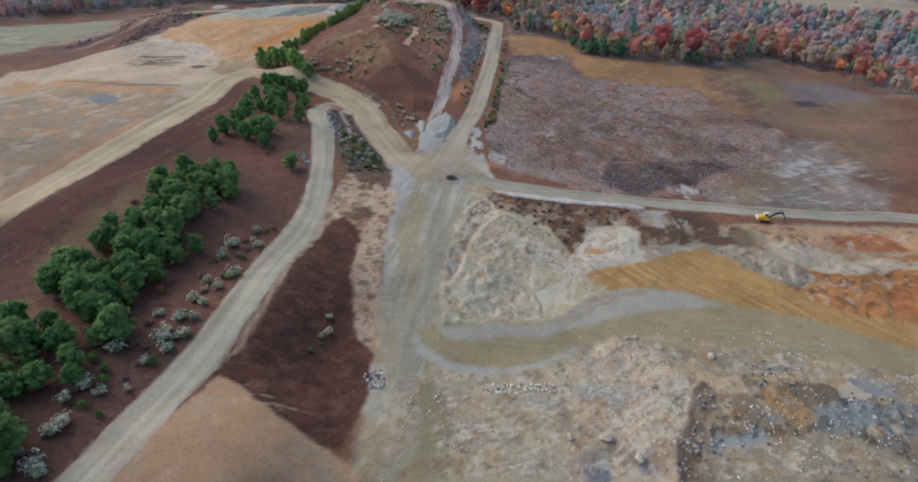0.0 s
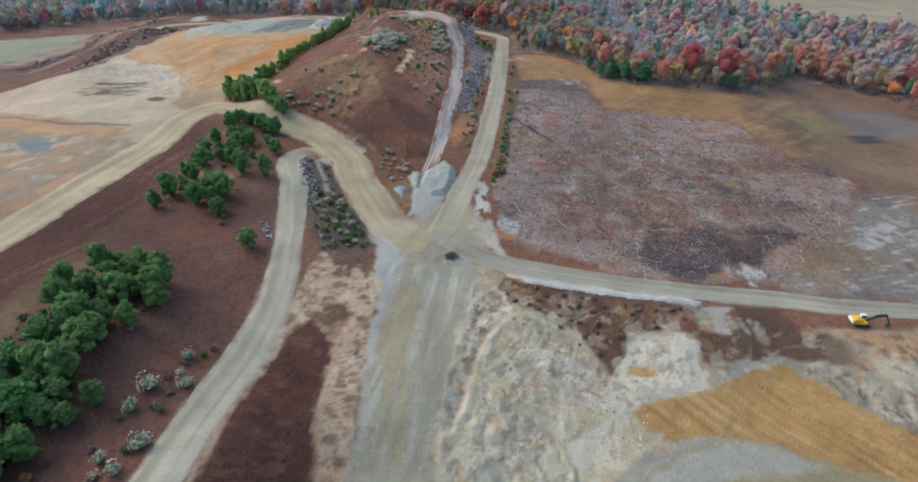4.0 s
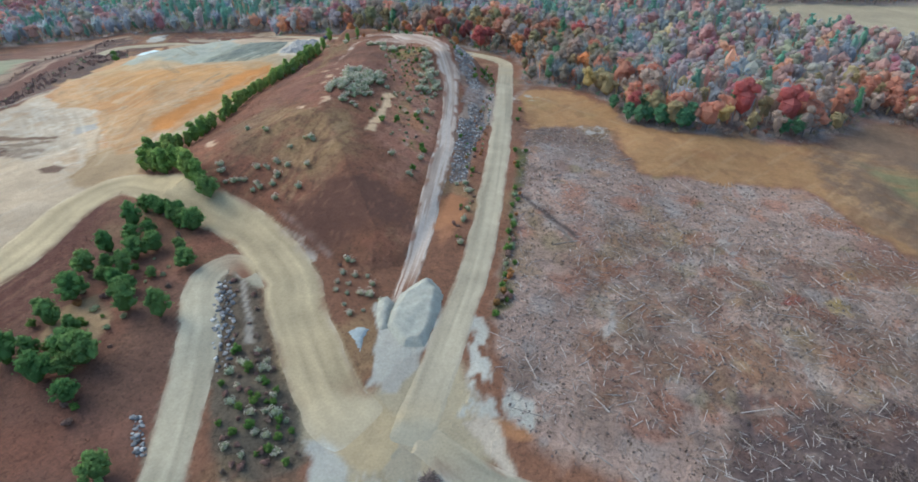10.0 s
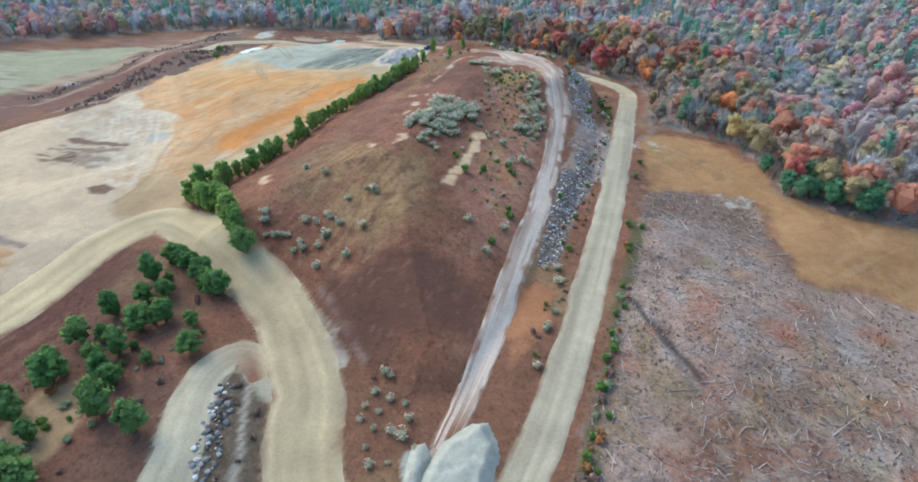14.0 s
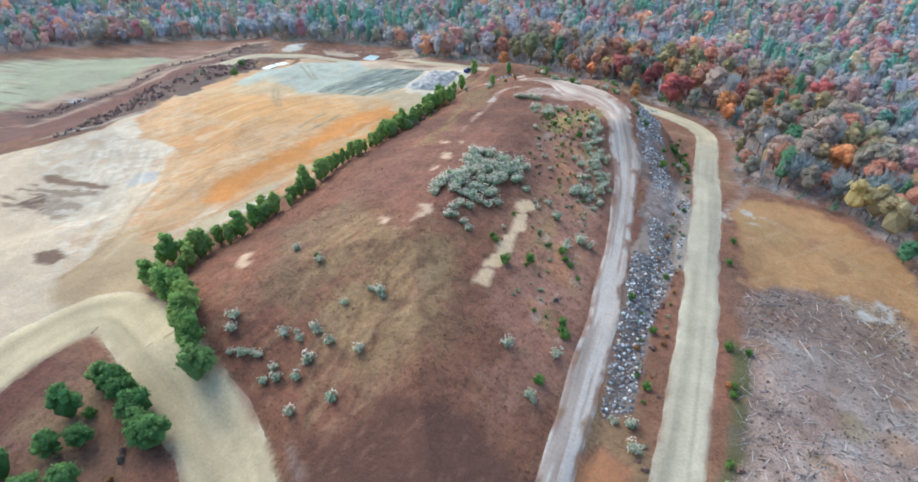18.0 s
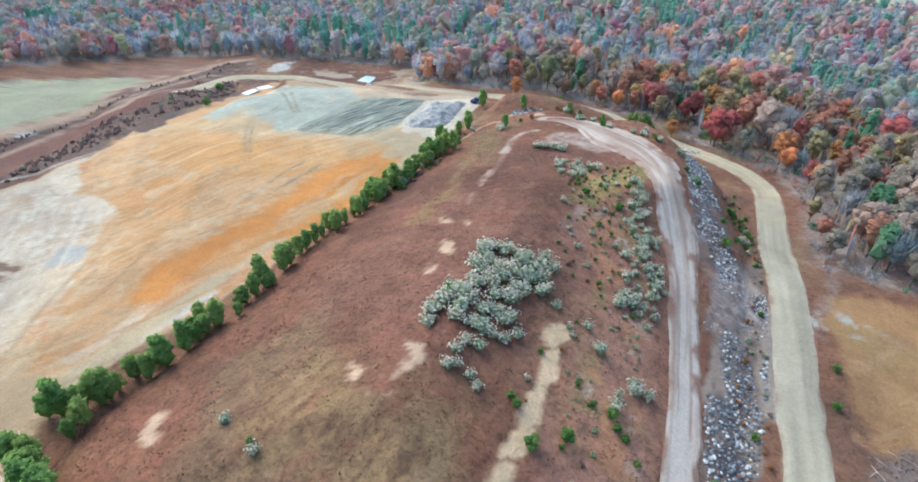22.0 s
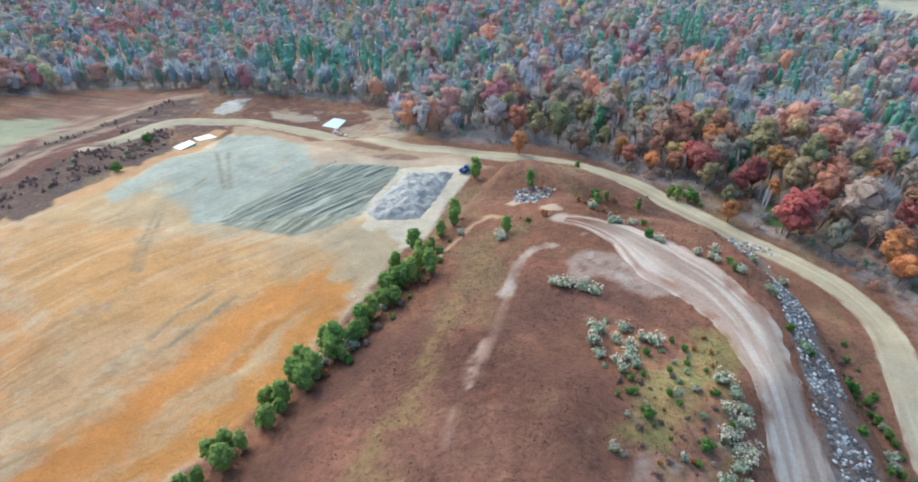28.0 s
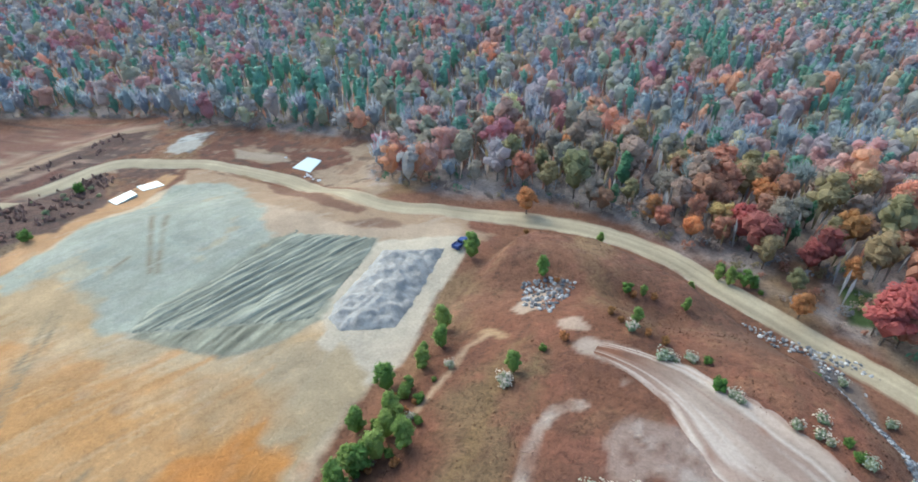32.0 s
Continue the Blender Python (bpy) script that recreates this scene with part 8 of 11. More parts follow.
# ---- roads ----
def build_road(k, name, label, colour, half, line, taper):
    n, m = len(line), 27 if name == "mound_track" else 15
    tang = np.gradient(line, axis=0)
    tang /= np.linalg.norm(tang, axis=1)[:, None]
    side = np.stack([-tang[:, 1], tang[:, 0]], 1)
    s = np.linspace(-1, 1, m)
    run = np.arange(n) * 1.2
    wl = half * (1 + 0.13 * fbm(run / 6, run * 0 + k, 81, 3) + 0.05 * fbm(run / 1.5, run * 0 + k, 83, 2))
    wr = half * (1 + 0.13 * fbm(run / 6, run * 0 + k + 50, 85, 3) + 0.05 * fbm(run / 1.5, run * 0 + k, 87, 2))
    if taper:
        f = 1 - taper * np.clip((run - run[-1] + 18) / 18, 0, 1)
        wl, wr = wl * f, wr * f
    if name == "mound_track":
        broad = np.interp(line[:, 1], (190, 240, 260, 288, 309, 330, 345, 358, 365, 372, 377), (0.75, 0.95, 1.05, 1.15, 1.25, 1.65, 1.75, 2.2, 2.6, 2.2, 1.1))
        wl, wr = wl * broad * (1 + 0.3 * fbm(run / 9, run * 0 + 7, 113, 3)), wr * broad * (1 + 0.3 * fbm(run / 11, run * 0 + 9, 115, 3))
    off = np.where(s[None] < 0, s[None] * wr[:, None], s[None] * wl[:, None])
    P = line[:, None] + side[:, None] * off[..., None]
    x, y = P[..., 0].ravel(), P[..., 1].ravel()
    crown = np.tile(0.10 + 0.012 * k - 0.26 * np.abs(s) ** 8, n)
    z = level(x, y).reshape(n, m)
    ends = z[[0, 1, 2, -3, -2, -1]].copy()
    z = sum(np.roll(z, q, 0) for q in range(-3, 4)) / 7
    z[[0, 1, 2, -3, -2, -1]] = ends
    z = np.maximum(z, level(x, y).reshape(n, m) - 0.05)
    z = z.ravel() + crown
    z += 0.006 * fbm(x / 0.9, y / 0.9, 91, 2)
    ss, rr = np.tile(s, n), np.repeat(run, m)
    z -= 0.24 * smooth(5, 0.5, np.minimum(rr, run[-1] - rr))
    ruts = fbm(ss * 4.5 + 0.5 * vnoise(rr / 40, ss * 0, 93), rr / 38, 95, 3)
    blot = fbm(x / 6, y / 6, 97, 3)
    c = np.array(colour)[None] * (1 + 0.36 * ruts + 0.16 * blot)[:, None]
    i, j = np.clip(np.searchsorted(GX, x), 0, nx - 1), np.clip(np.searchsorted(GY, y), 0, ny - 1)
    fade = 1 - smooth(4, 16, np.minimum(rr, run[-1] - rr))
    under = tint0[j * nx + i].copy()
    for other, _, colour2, half2, line2, _ in ROADS:
        if other != name:
            ii = np.nonzero(fade > 0)[0]
            d = np.hypot(x[ii, None] - line2[None, ::2, 0], y[ii, None] - line2[None, ::2, 1]).min(1)
            on = smooth(half2 + 1.5, half2 - 1.0, d)[:, None]
            under[ii] += (np.array(colour2) - under[ii]) * on
    c = c + (under - c) * fade[:, None]
    pale = smooth(0.68, 0.92, np.abs(ss)) * np.clip(0.25 + 0.9 * fbm(x / 5, y / 5, 99, 2), 0, 0.6) * (1 - fade)
    c = c + (np.array([0.57, 0.505, 0.415]) - c) * pale[:, None]
    if name == "mound_track":
        wet = smooth(0.08, 0.24, fbm(ss * 3.6 + 0.6 * vnoise(rr / 25, ss * 0, 103), rr / 22, 105, 3))
        dry = smooth(0.05, 0.22, fbm(ss * 4.2 + 0.6 * vnoise(rr / 21, ss * 0, 107), rr / 26, 109, 3))
        c = c + (np.array([0.34, 0.225, 0.175]) - c) * 0.6 * wet[:, None]
        c = c + (np.array([0.61, 0.515, 0.44]) - c) * 0.85 * dry[:, None]
    worn = smooth(0.72, 1.0, np.abs(ss) + (0.8 if name == "mound_track" else 0.22) * fbm(x / 3, y / 3, 111, 3)) * (1 - fade) * 0.8
    c = c + (tint0[j * nx + i] - c) * worn[:, None]
    q = np.arange(n * m).reshape(n, m)
    f = np.stack([q[:-1, :-1], q[1:, :-1], q[1:, 1:], q[:-1, 1:]], -1).reshape(-1, 4)[:, ::-1]
    me = to_mesh(name, np.stack([x, y, z], 1), f, M_ROAD, True, np.concatenate([np.clip(c, 0.02, 0.9), np.ones((len(x), 1))], 1))
    tagged(new(name, me), label, "road", kind="structure")


for k, r in enumerate(ROADS):
    build_road(k, *r)


# ---- vegetation ----
RNG = np.random.default_rng(7)


def unit(n):
    v = RNG.normal(size=(n, 3))
    return v / np.linalg.norm(v, axis=1)[:, None]


def leaf_quads(centres, outward, size, rise=0.8, flat=0.12):
    """Small leaf-clump faces at the centres, loosely facing outward. Returns verts, faces."""
    n = len(centres)
    nrm = outward + np.array([0, 0, rise]) + flat * 2.2 * unit(n)
    nrm /= np.linalg.norm(nrm, axis=1)[:, None]
    a = np.cross(nrm, unit(n))
    a /= np.linalg.norm(a, axis=1)[:, None]
    b = np.cross(nrm, a)
    s = size * RNG.uniform(0.6, 1.35, (n, 1))
    k = RNG.uniform(0.65, 1.2, (n, 4, 1))
    v = np.stack([centres + s * (a * k[:, 0]), centres + s * (b * k[:, 1]), centres - s * (a * k[:, 2]), centres - s * (b * k[:, 3])], 1)
    v[:, 0] += 0.25 * s * nrm
    return v.reshape(-1, 3), np.arange(4 * n).reshape(n, 4)


def lobed_crown(n, width, height, base, lobes, size, pointed=0.0, rise=0.8):
    """Leaf clumps over a crown of several uneven lobes, turned to the sky by rise."""
    cs, rs = [], []
    for k in range(lobes):
        f = (k + 0.5) / lobes
        ang, rad = k * 2.4 + RNG.uniform(0, 0.8), width * 0.27 * (1 - pointed * f) * (1.0 if k else 0.2)
        cs.append((rad * math.cos(ang), rad * math.sin(ang), base + height * (0.22 + 0.62 * f)))
        rs.append(width * RNG.uniform(0.24, 0.36) * (1 - 0.75 * pointed * f))
    cs, rs = np.array(cs), np.array(rs)
    pick = RNG.choice(lobes, n, p=rs ** 2 / (rs ** 2).sum())
    d = unit(n)
    d[:, 2] = np.where(d[:, 2] < -0.35, -d[:, 2] * 0.5, d[:, 2])
    p = cs[pick] + d * (rs[pick] * RNG.uniform(0.74, 1.12, n))[:, None] * np.array([1, 1, 0.85])
    return leaf_quads(p, d, size, rise)


def limb(a, b, r0, r1, n=4):
    """A tapered limb as verts and quads."""
    a, b = np.array(a, float), np.array(b, float)
    d = (b - a) / np.linalg.norm(b - a)
    u = np.cross(d, [0.31, 0.9, 0.2])
    u /= np.linalg.norm(u)
    w = np.cross(d, u)
    t = np.arange(n) * 2 * np.pi / n
    ring = np.cos(t)[:, None] * u + np.sin(t)[:, None] * w
    v = np.concatenate([a + ring * r0, b + ring * r1])
    i = np.arange(n)
    j = (i + 1) % n
    return v, np.stack([i, j, j + n, i + n], 1)


def merged(pieces):
    vs, fs, k = [], [], 0
    for v, f in pieces:
        vs.append(v)
        fs.append(f + k)
        k += len(v)
    return np.concatenate(vs), np.concatenate(fs)


def skeleton(height, width, base, limbs, r):
    out = [limb((0, 0, -0.4), (RNG.uniform(-0.3, 0.3), RNG.uniform(-0.3, 0.3), base + height * 0.45), r, r * 0.55, 5)]
    for k in range(limbs):
        a, z0 = k * 2.4 + RNG.uniform(0, 0.6), base + height * RNG.uniform(0.0, 0.4)
        rad, z1 = width * RNG.uniform(0.25, 0.42), z0 + height * RNG.uniform(0.2, 0.42)
        out.append(limb((0, 0, z0), (rad * math.cos(a), rad * math.sin(a), z1), r * 0.45, r * 0.1, 3))
    return out


def twigs(n, width, height, base):
    """Fine bare branches: long thin faces fanning up and out."""
    d = unit(n)
    d[:, 2] = np.abs(d[:, 2]) * 0.8
    p = np.array([0, 0, base + height * 0.42]) + d * np.array([width * 0.42, width * 0.42, height * 0.5]) * RNG.uniform(0.35, 1.0, (n, 1))
    way = d * [0.6, 0.6, 0.3] + [0, 0, 1.3] + 0.4 * unit(n)
    way /= np.linalg.norm(way, axis=1)[:, None]
    s = np.cross(way, unit(n))
    s /= np.linalg.norm(s, axis=1)[:, None]
    ln, br = RNG.uniform(0.8, 1.9, (n, 1)), RNG.uniform(0.08, 0.2, (n, 1))
    v = np.stack([p - way * ln * 0.5 - s * br, p - way * ln * 0.5 + s * br, p + way * ln + s * br * 0.3, p + way * ln - s * br * 0.3], 1)
    return v.reshape(-1, 3), np.arange(4 * n).reshape(n, 4)


AUTUMN = {"red": (0.43, 0.15, 0.135), "rust": (0.48, 0.25, 0.175), "orange": (0.58, 0.285, 0.13), "olive": (0.37, 0.305, 0.175), "yellow": (0.5, 0.4, 0.19),
          "green": (0.16, 0.29, 0.165), "brown": (0.4, 0.32, 0.265), "grey": (0.35, 0.345, 0.35), "pale": (0.42, 0.415, 0.43)}
WORDS = {"red": "crimson-leaved autumn hardwood at the forest edge", "rust": "rust-red autumn hardwood at the forest edge", "orange": "bright orange autumn tree beside the road",
         "olive": "olive-brown autumn hardwood with thinning leaves", "yellow": "yellow autumn tree among bare grey hardwoods", "green": "dark green evergreen at the forest edge",
         "brown": "dull brown autumn hardwood losing its leaves", "grey": "bare grey hardwood with fine twigs", "pale": "pale bare hardwood with bleached branches"}
SHARE = ["grey"] * 22 + ["pale"] * 1 + ["rust"] * 20 + ["brown"] * 22 + ["olive"] * 19 + ["green"] * 6 + ["red"] * 6 + ["orange"] * 4 + ["yellow"] * 2
EVERGREENS = [(-216.7, 498.5), (-183.1, 487.5), (-152.9, 498.3), (-125.9, 503.9), (-131.7, 518.5), (-164.1, 534.5), (-208.4, 538.6), (-228.3, 519)]


def forest_spots(step):
    x, y = [a.ravel() for a in np.meshgrid(np.arange(-610, 445, step), np.arange(230, 890, step))]
    x, y = x + RNG.uniform(-0.42, 0.42, len(x)) * step, y + RNG.uniform(-0.42, 0.42, len(x)) * step
    d = poly_sd(x, y, FOREST)
    keep = d > 0
    for c in CLEAR:
        keep &= poly_sd(x, y, c) < 0
    return x[keep], y[keep], d[keep]


def kind_at(x, y):
    """Evergreens and reds stand in drifts."""
    g = float(fbm(np.array([x / 34]), np.array([y / 34]), 101, 2)[0])
    r = float(fbm(np.array([x / 26]), np.array([y / 26]), 131, 2)[0])
    if poly_sd(np.array([x]), np.array([y]), EVERGREENS)[0] > 0 and RNG.random() < 0.75:
        return "green"
    if g > 0.42 and RNG.random() < 0.7:
        return "green"
    if r > 0.35 and RNG.random() < 0.6:
        return RNG.choice(["rust", "red", "brown", "olive", "orange"], p=[0.4, 0.15, 0.2, 0.2, 0.05])
    # More grey and green trees past y 480: their colour imitates distance haze.
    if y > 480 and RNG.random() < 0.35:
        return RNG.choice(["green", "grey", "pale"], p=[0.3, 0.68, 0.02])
    return SHARE[int(RNG.integers(len(SHARE)))]


def split_quads(v, f):
    return v, np.concatenate([f[:, [0, 1, 2]], f[:, [0, 2, 3]]])


bm = bmesh.new()
bmesh.ops.create_icosphere(bm, subdivisions=1, radius=1.0)
KNOB_V, KNOB_F = np.array([tuple(v.co) for v in bm.verts]), np.array([[v.index for v in f.verts] for f in bm.faces])
bm.free()


def clumps(n, width, height, base, size, pointed=0.0, spread=0.3):
    """Ragged leaf masses, each a small uneven body, over the upper face of a crown and one mass within."""
    v, f = KNOB_V, KNOB_F
    d = unit(n)
    d[:, 2] = np.where(d[:, 2] < -0.35, -d[:, 2], d[:, 2])
    r = size * width * RNG.uniform(0.75, 1.3, n)
    half = np.stack([np.full(n, width * 0.5), np.full(n, width * 0.5), np.full(n, height * 0.5)], 1) - 0.75 * r[:, None]
    p = d * half * RNG.uniform(1 - spread, 1.0, (n, 1)) + np.array([0, 0, base + height * 0.5])
    if pointed:
        k = 1 - pointed * np.clip((p[:, 2] - base) / height, 0, 1)
        p[:, :2] *= k[:, None]
        r = r * (0.45 + 0.55 * k)
    out = [(v * RNG.uniform(0.62, 1.3, (len(v), 1)) * q * np.array([1, 1, 0.85]) + c, f) for c, q in zip(p, r)]
    k = RNG.uniform(0.8, 1.15, (len(v), 1))
    core = v * k * np.array([width * 0.3, width * 0.3, height * 0.36])
    if pointed:
        core[:, :2] *= (1 - 0.6 * pointed * (core[:, 2:] / (height * 0.36) + 1) / 2)
    out.append((core + np.array([0, 0, base + height * 0.44]), f))
    return merged(out), p, r


def leafy_crown(n, width, height, base, masses, size, pointed=0.0, mass=0.17, rise=0.8):
    """Ragged leaf masses with small leaf clumps standing proud of them."""
    body, c, r = clumps(masses, width, height, base, mass, pointed)
    pick = RNG.integers(0, len(c), n)
    d = unit(n)
    d[:, 2] = np.where(d[:, 2] < -0.3, -d[:, 2], d[:, 2])
    p = c[pick] + d * (r[pick] * RNG.uniform(0.85, 1.4, n))[:, None]
    return merged([body, split_quads(*leaf_quads(p, d, size, rise, 0.3))])


def crown_mesh(kind, n, width, height, base, masses, size):
    """A crown as verts and triangles, by the kind of tree."""
    if kind == "green":
        return leafy_crown(n, width * 0.82, height * 1.1, base * 0.4, masses, size, 0.8, 0.17, 0.5)
    if kind in ("grey", "pale"):
        body = clumps(max(3, masses // 2), width * 0.8, height * 0.8, base, 0.16, 0.2, 0.5)[0]
        return merged([body, split_quads(*twigs(int(n * 1.1), width, height, base))])
    return leafy_crown(n, width * 1.05, height, base, masses, size, 0.12)


fx, fy, fd = forest_spots(7.3)
near = (fd < 60) & (fx > -70) & (fx < 80) & (fy < 490) & (fy > 330)
order = np.argsort(np.hypot(fx - 5, fy - 405))
near_ids = [i for i in order if near[i]][:290]
near_set = set(near_ids)

# The nearest trees, each a thing of its own.
MODELS = {}
for kind, col in AUTUMN.items():
    leaf = foliage("leaves_" + kind, tuple(v * f for v, f in zip(col, (1.13, 1.18, 1.15))), 0.15, 0.5, 1.3, 0.6)
    MODELS[kind] = []
    for v in range(4):
        h, w_, b0 = RNG.uniform(9.5, 13), RNG.uniform(6.6, 9.4), RNG.uniform(1.6, 3.0)
        crown = crown_mesh(kind, 270, w_, h, b0 * 0.6, 16, 0.3)
        wood = merged([p for p in skeleton(h, w_, b0, 6, 0.22)])
        root = tagged(new("autumn_tree"), WORDS[kind], "tree", group="forest edge trees")
        mesh_part("trunk", to_mesh("trunk", *wood, M_BARK), root)
        mesh_part("crown", to_mesh("crown", *crown, leaf), root)
        MODELS[kind].append(root)


def plant(root, x, y, s, sink=0.15, tilt=0.0):
    m = pose(x, y, lev(x, y) - sink, RNG.uniform(-tilt, tilt), RNG.uniform(-tilt, tilt), RNG.uniform(-1.4, 354.2)) @ Matrix.Scale(s, 4)
    ob = copy_thing(root, m)
    ob.matrix_basis = m
    return ob


def discard(root):
    for o in list(root.children_recursive) + [root]:
        bpy.data.objects.remove(o)


for i in near_ids:
    k = kind_at(fx[i], fy[i])
    if k in ("grey", "pale") and RNG.random() < 0.55:
        k = str(RNG.choice(["olive", "brown", "rust", "orange", "red", "green"], p=[0.28, 0.28, 0.2, 0.1, 0.06, 0.08]))
    plant(MODELS[k][int(RNG.integers(4))], fx[i], fy[i], RNG.uniform(0.6, 1.15) * (0.8 if fd[i] < 5 else 1.0))
FINE = {}
for kind in ("red", "orange", "green"):
    root = tagged(new("autumn_tree"), WORDS[kind], "tree", group="forest edge trees")
    mesh_part("trunk", to_mesh("trunk", *merged(skeleton(9.5, 8.0, 1.2, 6, 0.24)), M_BARK), root)
    mesh_part("crown", to_mesh("crown", *leafy_crown(900, 8.2, 9.5, 0.5, 34, 0.26, 0.35, 0.12), bpy.data.materials["leaves_" + kind]), root)
    FINE[kind] = root
for k, x, y, s in (("red", 14, 411, 1.45), ("red", 19, 418, 1.2), ("red", -9, 440, 1.1), ("orange", -61, 436, 0.85), ("orange", 0, 414, 0.7), ("red", 5, 432, 0.9), ("red", -100, 449, 0.95), ("orange", -30, 442, 0.9), ("green", 66, 296, 0.75), ("green", 71, 292, 0.7), ("green", 77, 289, 0.75), ("green", 84, 287, 0.7), ("green", 118, 286, 0.8), ("green", 124, 287, 0.85), ("green", 62, 306, 0.65), ("green", 67.7, 291.1, 0.8), ("green", 73, 295.8, 0.86), ("green", 74.7, 288.7, 0.92), ("green", 80.3, 291, 0.98), ("green", 64.5, 293.6, 0.8), ("green", 77.5, 303.4, 0.86), ("green", 81.2, 285.5, 0.92), ("green", 85.3, 288.8, 0.98), ("green", 79.7, 296.8, 0.8), ("green", 72.9, 301.9, 0.86)):
    plant(FINE[k], x, y, s)
for root in FINE.values():
    discard(root)
for v in MODELS.values():
    for root in v:
        discard(root)

# The wood behind them, past counting.
LOW = {}
for kind in AUTUMN:
    LOW[kind] = []
    for v in range(5):
        h, w_, b0 = RNG.uniform(9.5, 13.5), RNG.uniform(6.2, 8.8), RNG.uniform(0.8, 2.2)
        wood = split_quads(*merged(skeleton(h, w_, b0, 1, 0.2)))
        LOW[kind].append((wood, crown_mesh(kind, 21, w_ * 1.16, h, b0 * 0.6, 3, 0.48), crown_mesh(kind, 78, w_ * 1.12, h, b0 * 0.6, 7, 0.36)))
vs, fs, cs, k0 = [], [], [], 0
bark = np.array([0.3, 0.28, 0.27])
for i in range(len(fx)):
    if i in near_set:
        continue
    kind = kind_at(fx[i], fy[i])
    (wv, wf), low_crown, full_crown = LOW[kind][int(RNG.integers(5))]
    cv, cf = full_crown if (fd[i] < 16 and -330 < fx[i] < 200) or math.hypot(fx[i] + 10, fy[i] - 400) < 125 else low_crown
    s, a = RNG.uniform(0.72, 1.28), RNG.uniform(0, 2 * np.pi)
    R = np.array([[math.cos(a), -math.sin(a), 0], [math.sin(a), math.cos(a), 0], [0, 0, 1]]) * s
    at = np.array([fx[i], fy[i], lev(fx[i], fy[i])])
    edge_tree = fd[i] < 26 and fx[i] > 20
    if edge_tree and kind in ("grey", "pale") and RNG.random() < 0.6:
        kind = str(RNG.choice(["olive", "rust", "brown", "green", "orange"], p=[0.3, 0.27, 0.2, 0.15, 0.08]))
        cv, cf = LOW[kind][int(RNG.integers(5))][2]
    # Trees inside the wood have distance haze mixed into their colour as pale blue-grey.
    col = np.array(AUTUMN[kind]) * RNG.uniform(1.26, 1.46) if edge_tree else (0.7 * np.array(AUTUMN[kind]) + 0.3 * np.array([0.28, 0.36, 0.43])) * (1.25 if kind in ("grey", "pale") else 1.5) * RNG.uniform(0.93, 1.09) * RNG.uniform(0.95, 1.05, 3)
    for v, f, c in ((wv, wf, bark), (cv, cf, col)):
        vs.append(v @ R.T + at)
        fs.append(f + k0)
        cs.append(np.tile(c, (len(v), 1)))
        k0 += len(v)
# Saplings fill the gaps under the crowns.
gap_x, gap_y, gap_d = forest_spots(3.8)
gap_x, gap_y = gap_x[gap_d > 6], gap_y[gap_d > 6]
n = len(gap_x)
foot = np.stack([gap_x, gap_y, level(gap_x, gap_y) + 1.0], 1)
tall, turn = RNG.uniform(4.0, 7.8, n), RNG.uniform(0, np.pi, n)
lean = np.stack([RNG.uniform(-0.9, 0.9, n), RNG.uniform(-0.9, 0.9, n), tall], 1)
blades = []
for k in range(2):
    wide = np.stack([np.cos(turn + 1.57 * k), np.sin(turn + 1.57 * k), np.zeros(n)], 1) * RNG.uniform(0.25, 0.6, (n, 1))
    blades.append(np.stack([foot - 0.3 * wide, foot + 0.3 * wide, foot + 0.7 * lean + wide, foot + lean, foot + 0.65 * lean - wide], 1))
v = np.concatenate(blades).reshape(-1, 3)
f = (np.arange(2 * n)[:, None, None] * 5 + np.array([[0, 1, 2], [0, 2, 4], [4, 2, 3]])[None]).reshape(-1, 3)
vs.append(v)
fs.append(f + k0)
fill = np.array([AUTUMN["brown"], AUTUMN["grey"], AUTUMN["rust"], AUTUMN["olive"], AUTUMN["grey"]])[RNG.integers(0, 5, n)] * 1.3
cs.append(np.repeat(np.concatenate([fill, fill]), 5, 0))
k0 += len(v)
vs, fs, cs = np.concatenate(vs), np.concatenate(fs), np.concatenate(cs)
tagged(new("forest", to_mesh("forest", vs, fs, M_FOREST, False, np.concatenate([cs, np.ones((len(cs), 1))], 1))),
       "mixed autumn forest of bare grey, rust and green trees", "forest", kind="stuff")

